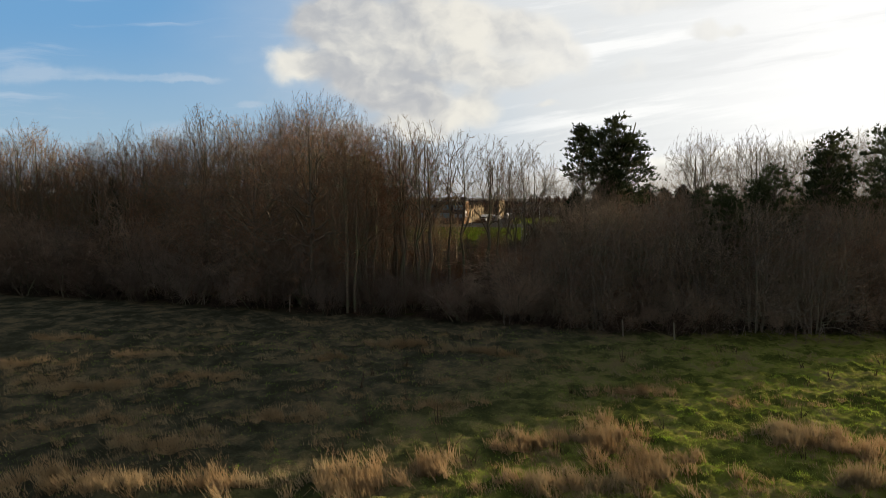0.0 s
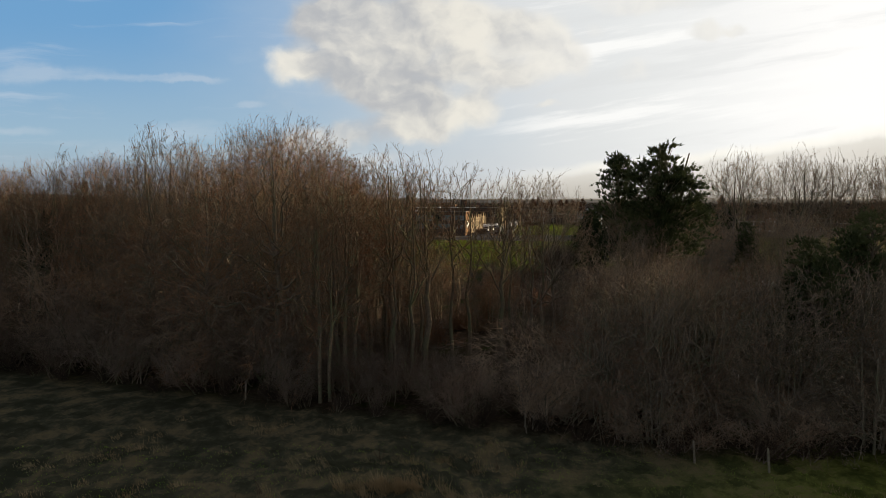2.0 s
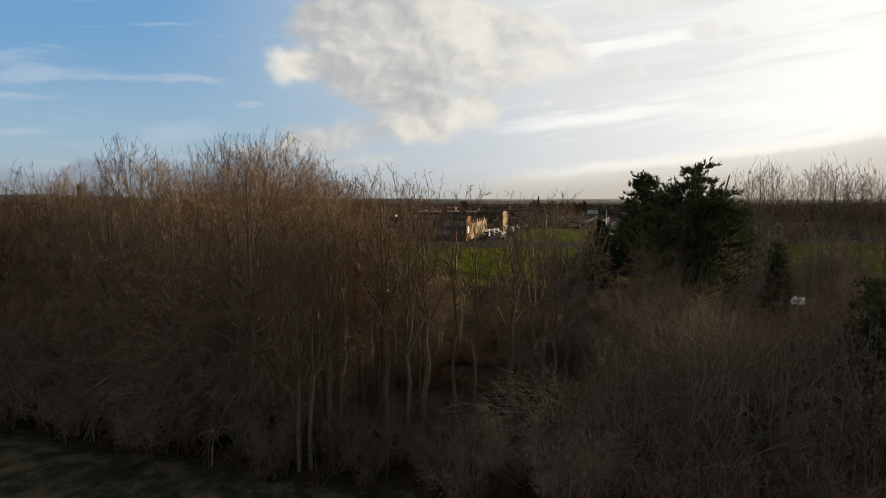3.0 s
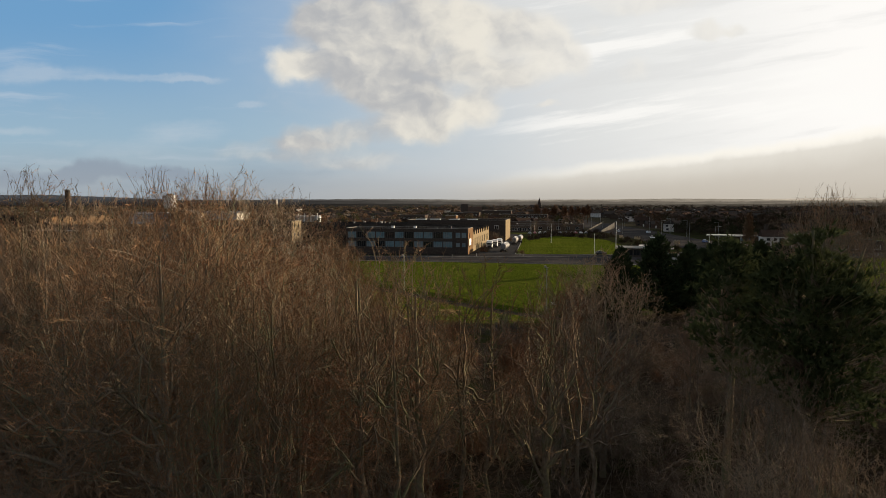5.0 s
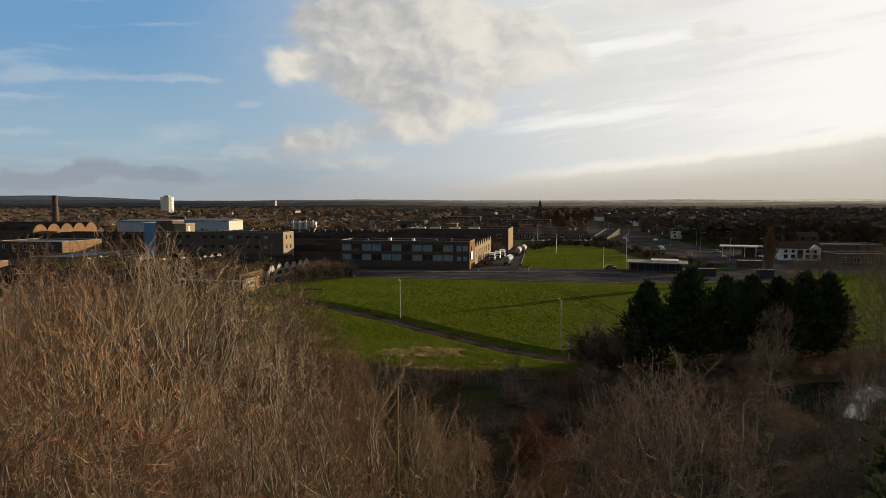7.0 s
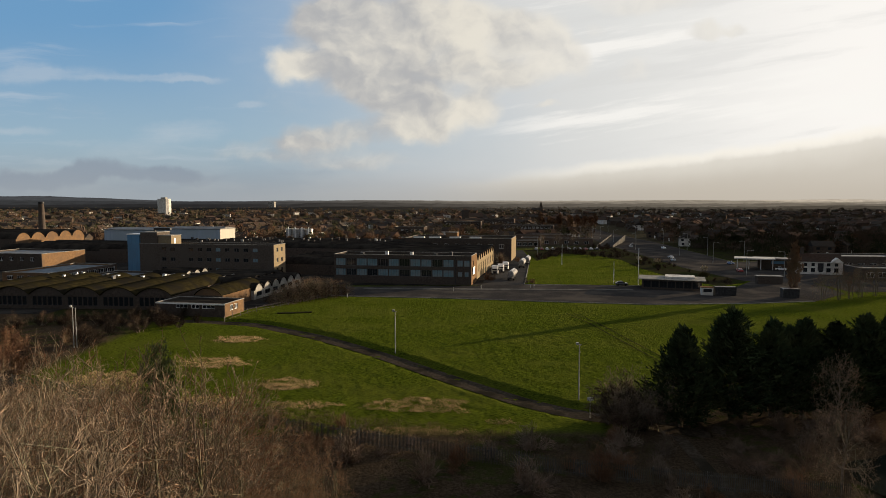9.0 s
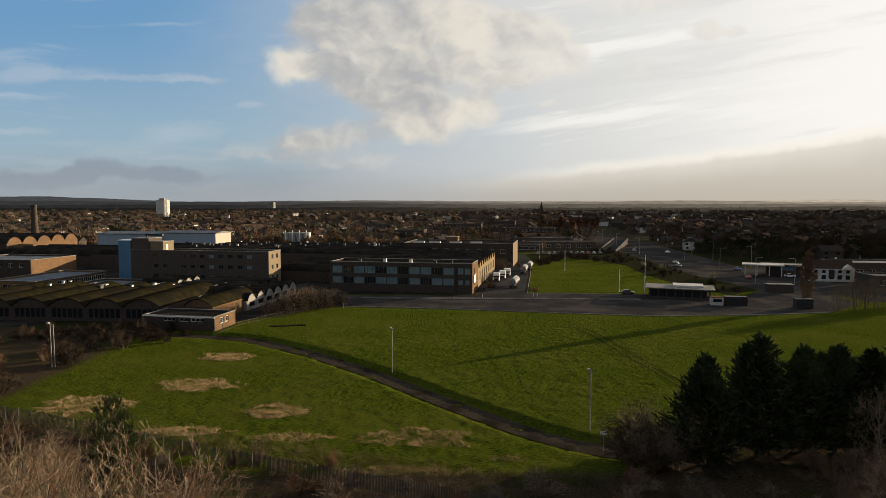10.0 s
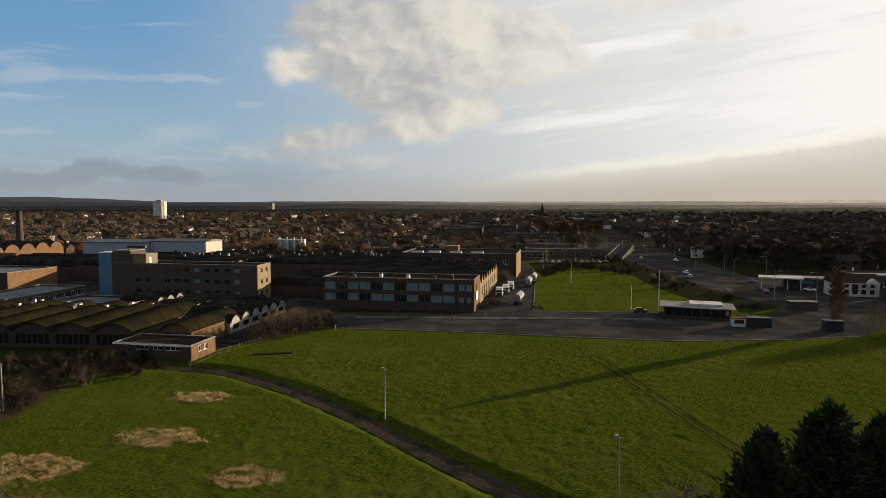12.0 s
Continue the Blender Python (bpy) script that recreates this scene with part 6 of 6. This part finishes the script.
def make_planting():
    rnd = random.Random(14)
    k = KINDS
    for x, y, s in ((-47, 236, .55), (-44.5, 239, .68), (-42, 242, .78), (-39, 245, .8), (-36, 248.5, .75), (-33, 252, .62), (-44, 246, .7), (-40, 252, .7), (-30.5, 254, .5)):
        plant(k["thorn"][0], x, y, s * 1.75, wide=1.1)
        plant(k["domed"][0], x + 1.2, y - .6, s * 1.1, wide=1.05)
    for x, y, s in ((28.5, 282.5, 1.0), (31.0, 281.6, .8), (16.5, 291.5, 1.3), (18, 289.5, 1.0), (24, 352, 2.2), (27, 356, 2.2), (22, 350, 2.0), (34, 360, 1.2)):
        plant(rnd.choice(k["bramble"] + k["rust"]), x, y, s * .8)
    for x, y, s in ((24.5, 351, .72), (27, 357, .62), (29, 349, .45)):
        plant(k["domed"][0], x, y, s)
    rows = []
    for _ in range(60):
        q = rnd.random()
        x, y = (45 + 18 * q, 367 + 43 * q) if rnd.random() < .5 else (63 + 25 * q, 409 - 44 * q)
        rows.append((k["thorn"][0], x + rnd.uniform(-1, 5), y + rnd.uniform(1, 12), rnd.uniform(.5, 1.0), rnd.uniform(0, 360)))
    thicket("dark low scrub behind the works lawn", rows)
    rows = []
    for _ in range(46):
        y = rnd.uniform(278, 460)
        rows.append((k["thorn"][0], 94 + rnd.uniform(-7, 5) + .02 * (y - 296), y, rnd.uniform(.3, .7), rnd.uniform(0, 360)))
    thicket("dark low scrub on the carriageway embankment", rows)
    for x, y, s in ((88, 348, 1.0), (91, 333, 1.1), (97, 299, 1.15)):
        pampas(x, y, s)
    made = cypress_tree(97, 16.5, 2.7, 1700)
    for p in made[1].v:
        f = .35 + 1.0 * min(max(p.z, 0) / 16.5, .62)
        p.x, p.y = p.x * f, p.y * f
    column = tree_kind("columnar_tree", "narrow upright tree with withered brown leaves by the road", made, BARK, LEAF_BROWN)
    plant(column, 103.2, 249.7, 1.0, 0)
    for x, y, s in ((107, 241.2, .58), (112.5, 243, .62), (117, 245, .6), (122, 248, .64), (128, 250.5, .64), (134, 251, .66), (141, 256, .66), (148, 259, .66)):
        plant(rnd.choice(k["russet"]), x, y, s * .95, wide=1.25)
    rows = []
    for _ in range(34):
        x = rnd.uniform(-92, -58)
        rows.append((k["thorn"][0], x, rnd.uniform(205, 221) - .1 * (x + 75), rnd.uniform(.4, .8), rnd.uniform(0, 360)))
    thicket("dark low scrub before the factory sheds", rows)
    for x, y, s in ((60, 450, .55), (72, 462, .6), (84, 470, .6), (96, 480, .55), (158, 330, .4), (166, 300, .4), (40, 470, .6), (22, 480, .6), (5, 500, .6), (-15, 480, .5), (-45, 520, .55), (-70, 500, .5)):
        plant(rnd.choice(k["russet"] + k["slender"]), x, y, s, wide=1.3)


make_planting()


# ---- the town ----
def blocked(x, y):
    """Where no houses or town trees stand: the works, the lawns and the carriageway."""
    if y < 455 and -300 < x < 100:
        return True
    if y < 380 and x < 215:
        return True
    if 40 < x < 112 and y < 500:
        return True
    return (98 + max(0, y - 472) * .15) < x < (152 + max(0, y - 494) * .13) and y < 950


def house(wall_mat, roof_mat, label, w=9.0, d=7.5, eaves=5.0, rise=2.7, hip=False):
    ob = thing("house", label, "house", "houses of the town")
    part("wall", boxes((-w / 2, w / 2, -d / 2, d / 2, 0, eaves)), wall_mat, ob)
    part("roof", gabled(w + .6, d + .7, rise, 0, 0, eaves, hip), roof_mat, ob)
    part("chimney", boxes((w * .28, w * .28 + .8, -.4, .4, eaves + rise * .5, eaves + rise + 1.1)), HOUSE_BRICK, ob)
    for x, z in ((-w * .27, 3.3), (w * .27, 3.3), (-w * .24, .9)):
        part("window", boxes((x - .8, x + .8, -d / 2 - .05, -d / 2 + .02, z, z + 1.25)), GLASS, ob)
    part("door", boxes((w * .12, w * .12 + .9, -d / 2 - .05, -d / 2 + .02, 0, 2.0)), PAINT_WHITE, ob)
    return ob


def make_town():
    rnd = random.Random(21)
    kinds = [house(HOUSE_BRICK, TILE_RED, "two-storey brick house with a red-brown tiled roof"), house(HOUSE_BRICK, TILE_GREY, "two-storey brick house with a grey tiled roof", 10, 8),
             house(RENDER_WHITE, TILE_GREY, "white rendered house with a grey tiled roof", 9, 8, 5, 3, True), house(HOUSE_BRICK, TILE_RED, "long brick terrace house with a red-brown roof", 16, 8),
             house(RENDER_WHITE, TILE_RED, "white gabled house with a red-brown roof", 8, 8.5, 4.6, 3.4, True), house(HOUSE_BRICK, TILE_GREY, "brick bungalow with a grey tiled roof", 11, 8, 2.8, 2.8)]
    spots = []
    y = 388.0
    while y < 2500:
        x = -.76 * (y - 85) - 15
        while x < .76 * (y - 85) + 15:
            px, py = x + rnd.uniform(-4, 4), y + rnd.uniform(-7, 7) + 14 * noise.noise((x * .006, y * .006, 0))
            if not blocked(px, py) and rnd.random() < (.70 if y < 900 else .5):
                spots.append((py, px))
            x += 17 if y < 900 else 24 + (y - 900) * .02
        y += 27 if y < 900 else 42 + (y - 900) * .03
    spots.sort()
    used = set()
    for n, (y, x) in enumerate(spots[:300]):
        i = rnd.choices(range(6), (4, 5, 2.6, 2, 2.4, 3))[0]
        m = pose(x, y, 0, 0, 0, rnd.choice((-11, -11, 79, 35, 160)) + rnd.uniform(-8, 8))
        if i in used:
            copy_thing(kinds[i], m)
        else:
            used.add(i)
            kinds[i].matrix_world = m
    # those beyond, one mesh for each kind of roof and wall
    for name, wall_part, mats in (("distant_house_walls", True, HOUSE_BRICK), ("distant_house_walls", True, RENDER_WHITE), ("distant_house_roofs", False, TILE_RED), ("distant_house_roofs", False, TILE_GREY)):
        v, f = [], []
        for n, (y, x) in enumerate(spots[300:]):
            white, grey = n % 7 == 0, n % 2 == 0
            if (wall_part and white != (mats is RENDER_WHITE)) or (not wall_part and grey != (mats is TILE_GREY)):
                continue
            an = radians((n * 47) % 180)
            c, s = math.cos(an), math.sin(an)
            w, d, e, r = 5.5 + (n % 5) * .8, 4.2, 5.0, 2.8
            o = len(v)
            if wall_part:
                q = [(-w, -d, 0), (w, -d, 0), (w, d, 0), (-w, d, 0), (-w, -d, e), (w, -d, e), (w, d, e), (-w, d, e)]
                fs = [(0, 1, 5, 4), (1, 2, 6, 5), (2, 3, 7, 6), (3, 0, 4, 7)]
            else:
                q = [(-w, -d - .4, e), (w, -d - .4, e), (w, d + .4, e), (-w, d + .4, e), (-w, 0, e + r), (w, 0, e + r)]
                fs = [(0, 1, 5, 4), (2, 3, 4, 5), (1, 2, 5), (3, 0, 4)]
            v += [(x + a * c - b * s, y + a * s + b * c, z) for a, b, z in q]
            f += [tuple(o + i for i in t) for t in fs]
        tagged(new(name, data_mesh(name, v, f, mats)), "many small distant houses of the town", "houses", kind="stuff")
    # larger blocks
    for x, y, w, d, h, lab in ((-14, 520, 22, 11, 10, "dark brick block of flats with rows of windows"), (34, 640, 34, 11, 10, "long brick block of flats with rows of windows"), (86, 560, 40, 12, 9.5, "long brick block of flats with rows of windows"), (70, 690, 30, 12, 11, "brick block of flats far in the town")):
        block("apartment_block", lab, x, y, w, d, h, BRICK, FELT, [o for z in (1.2, 4.2, 7.0) for o in row_of(1, w - 1, int(w / 3.2), 1.6, z, z + 1.4, 2)], row_of(1, d - 1, 2, 1.5, 4.2, 5.6))
    for x, y, w, d, h in ((96, 470, 46, 14, 4.5), (60, 455, 26, 12, 4.0), (88, 500, 50, 16, 5.5), (-10, 470, 40, 16, 5.0), (-330, 470, 44, 20, 6), (280, 430, 50, 20, 6)):
        block("shop_building", "low flat-roofed unit with a pale grey roof", x, y, w, d, h, HOUSE_BRICK, GREY_ROOF, row_of(1, w - 1, 7, 2.6, .8, 2.8))
    # road bridge with pale parapets
    br = thing("bridge", "concrete road ramp with pale parapet walls", "bridge", m=pose(99, 452, 0, 0, 0, -22))

    def ramp(x0, x1, low, high, lift):
        bm = bmesh.new()
        v = [bm.verts.new(p) for p in ((x0, 0, low), (x1, 0, low), (x1, 70, low), (x0, 70, low), (x0, 0, .3 + lift), (x1, 0, .3 + lift), (x1, 70, high + lift), (x0, 70, high + lift))]
        for f in ((3, 2, 1, 0), (4, 5, 6, 7), (0, 1, 5, 4), (1, 2, 6, 5), (2, 3, 7, 6), (3, 0, 4, 7)):
            bm.faces.new([v[i] for i in f])
        return bm

    part("deck", ramp(-4.7, 4.7, 0, 3.6, 0), TARMAC_PALE, br)
    part("parapet", ramp(-5.0, -4.703, 0, 3.6, 1.0), PAVING, br)
    part("parapet", ramp(4.703, 5.0, 0, 3.6, 1.0), PAVING, br)
    # landmarks on the skyline
    wt = thing("water_tower", "tall white fluted concrete tower above the town", "tower", m=pose(-575, 1372, 0))
    bm = bmesh.new()
    ring = []
    for z in (0, 35.5):
        ring.append([bm.verts.new(((12.6 + (.35 if i % 4 < 2 else 0)) * math.cos(i * math.pi / 24), (12.6 + (.35 if i % 4 < 2 else 0)) * math.sin(i * math.pi / 24), z)) for i in range(48)])
    for i in range(48):
        bm.faces.new((ring[0][i], ring[0][(i + 1) % 48], ring[1][(i + 1) % 48], ring[1][i]))
    bm.faces.new(ring[1])
    part("shaft", bm, RENDER_WHITE, wt)
    part("cap", boxes((-5, 5, -5, 5, 35.5, 38.5)), CONCRETE, wt)
    tb = block("apartment_block", "distant tower block on the skyline", -620, 2390, 24, 16, 30, CONCRETE, FELT, [o for z in range(2, 32, 3) for o in row_of(1, 25, 6, 2, z, z + 1.4, 1)])
    ch = thing("church", "distant church with a pointed spire", "church", m=pose(240, 1619, 0))
    part("tower", boxes((-3.5, 3.5, -3.5, 3.5, 0, 17)), BRICK, ch)
    part("spire", lathe(bmesh.new(), [(3.9, 17), (.15, 31)], 8), TILE_GREY, ch)
    part("nave", boxes((-22, -3.5, -5, 5, 0, 8)), BRICK, ch)
    part("roof", gabled(19, 11, 5, -12.8, 0, 8), TILE_GREY, ch)
    ch = thing("church", "distant brick church with a square tower", "church", m=pose(30, 930, 0, 0, 0, 10))
    part("tower", boxes((-4, 4, -4, 4, 0, 17)), BRICK, ch)
    part("nave", boxes((4, 24, -5, 5, 0, 8)), BRICK, ch)
    part("roof", gabled(21, 11, 5, 14, 0, 8), TILE_RED, ch)
    # trees between the houses
    groups = {"brown": (Wood(), FAR_BROWN), "rust": (Wood(), FAR_RUST), "dark": (Wood(), FAR_GREEN)}

    def shrub(w, x, y, h, wide, n, fine=1.0):
        low = .12 if w is groups["dark"][0] else .26
        for _ in range(n):
            d = Vector((rnd.gauss(0, 1), rnd.gauss(0, 1), rnd.gauss(.2, 1))).normalized()
            r = rnd.random() ** .45
            k = .5 + .5 * d.z * r
            p = Vector((x + d.x * wide * r, y + d.y * wide * r, h * (low + (.96 - low) * k)))
            w.twig(p, (d + Vector((0, 0, .7))).normalized(), h * rnd.uniform(.07, .15), h * rnd.uniform(.015, .030) * fine)
        w.limb([Vector((x, y, -.2)), Vector((x, y, h * .6))], [h * .02, h * .01], 3)

    for _ in range(5200):
        y = 395 + 2300 * rnd.random() ** 1.8
        x = rnd.uniform(-.78, .78) * (y - 80)
        if blocked(x, y):
            continue
        kind = rnd.choices(("brown", "rust", "dark"), (6, 1.6, 4))[0]
        h = rnd.uniform(4.5, 11) * (1.15 if y > 900 else 1)
        n, f = (105, 1.2) if y < 620 else (50, 1.7) if y < 1000 else (22, 2.3)
        shrub(groups[kind][0], x, y, h, h * rnd.uniform(.3, .48), n, f)
    for _ in range(1700):
        y = rnd.uniform(1300, 2700)
        shrub(groups[rnd.choice(("brown", "brown", "dark"))][0], rnd.uniform(-.78, .78) * (y - 80), y, rnd.uniform(8, 14), rnd.uniform(4, 8), 18, 3.4)
    # evergreen belt beyond the carriageway, tall bare poplars
    for i in range(60):
        shrub(groups["dark"][0], 152 + i * 2.2 + rnd.uniform(-3, 3), 436 + rnd.uniform(-12, 12) - i * .35, rnd.uniform(6, 10), 3.6, 260, 1.2)
    for i in range(40):
        shrub(groups["rust"][0], -120 + i * 4 + rnd.uniform(-3, 3), 462 + rnd.uniform(-10, 10), rnd.uniform(5, 8.5), 3.4, 200)
    for i in range(16):
        shrub(groups["rust"][0], 118 + rnd.uniform(-26, 20), 640 + rnd.uniform(-20, 40), rnd.uniform(12, 18), 2.4, 220, .8)
    for name, (w, mt) in groups.items():
        tagged(new("town_trees", data_mesh("town_trees", w.v, w.f, mt)), {"brown": "leafless brown trees between the houses", "rust": "rusty leafless trees between the houses", "dark": "dark evergreens between the houses"}[name], "trees", kind="stuff")


FAR_BROWN = surf("far brown twigs", (0.0548, 0.0421, 0.0304), (0.0974, 0.0725, 0.0511), .3, (0.0761, 0.0508, 0.0345), .03, bump=0)
FAR_RUST = surf("far rusty twigs", (0.0845, 0.0468, 0.0273), (0.1365, 0.0754, 0.0442), .3, (0.0845, 0.0546, 0.0338), .03, bump=0)
FAR_GREEN = surf("far evergreens", (0.0216, 0.0259, 0.0130), (0.0454, 0.0497, 0.0238), .3, (0.0540, 0.0486, 0.0324), .05, bump=0)
make_town()


# ---- the far ridges ----
def ridge(dist, base, swell, seed, colour, haze_glow, left=0.0):
    m = bpy.data.materials.new("far ridge with haze glow")
    m.use_nodes = True
    t = m.node_tree
    b = t.nodes["Principled BSDF"]
    pos = Val(t, t.nodes.new("ShaderNodeNewGeometry").outputs["Position"])
    n = noise_of(t, pos, .03, 5, .62, (.6, .6, 5))
    sep = t.nodes.new("ShaderNodeSeparateXYZ")
    t.links.new(pos.out, sep.inputs[0])
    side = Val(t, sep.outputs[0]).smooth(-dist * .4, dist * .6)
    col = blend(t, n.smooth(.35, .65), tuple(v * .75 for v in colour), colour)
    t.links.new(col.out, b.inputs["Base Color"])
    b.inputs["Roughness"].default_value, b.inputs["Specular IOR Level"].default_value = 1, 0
    # emission stands in for haze, brighter and warmer on the sunward side
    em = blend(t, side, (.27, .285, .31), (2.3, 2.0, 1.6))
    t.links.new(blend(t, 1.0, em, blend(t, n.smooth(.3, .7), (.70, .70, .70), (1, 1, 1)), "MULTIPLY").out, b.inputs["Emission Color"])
    b.inputs["Emission Strength"].default_value = haze_glow
    v, f = [], []
    n = 220
    for i in range(n + 1):
        x = -dist + 2 * dist * i / n
        h = base + swell * noise.noise((x * 4 / dist + seed, seed, 0)) + swell * .5 * noise.noise((x * 14 / dist, seed, 3)) + 1.6 * noise.noise((x * 70 / dist, seed, 5)) + 1.2 * noise.noise((x * 160 / dist, seed, 8))
        h += left * max(0, min(1, (-x / dist - .42) / .2))
        for q, yy in ((-2, -180), (h, 0), (h * .8, 200), (-2, 500)):
            v.append((x, dist + yy, q))
    for i in range(n):
        for k in range(3):
            o = i * 4 + k
            f.append((o, o + 4, o + 5, o + 1))
    tagged(new("backdrop_hills", data_mesh("backdrop_hills", v, f, m, True)), "low wooded hills along the hazy horizon", "hills", kind="structure")


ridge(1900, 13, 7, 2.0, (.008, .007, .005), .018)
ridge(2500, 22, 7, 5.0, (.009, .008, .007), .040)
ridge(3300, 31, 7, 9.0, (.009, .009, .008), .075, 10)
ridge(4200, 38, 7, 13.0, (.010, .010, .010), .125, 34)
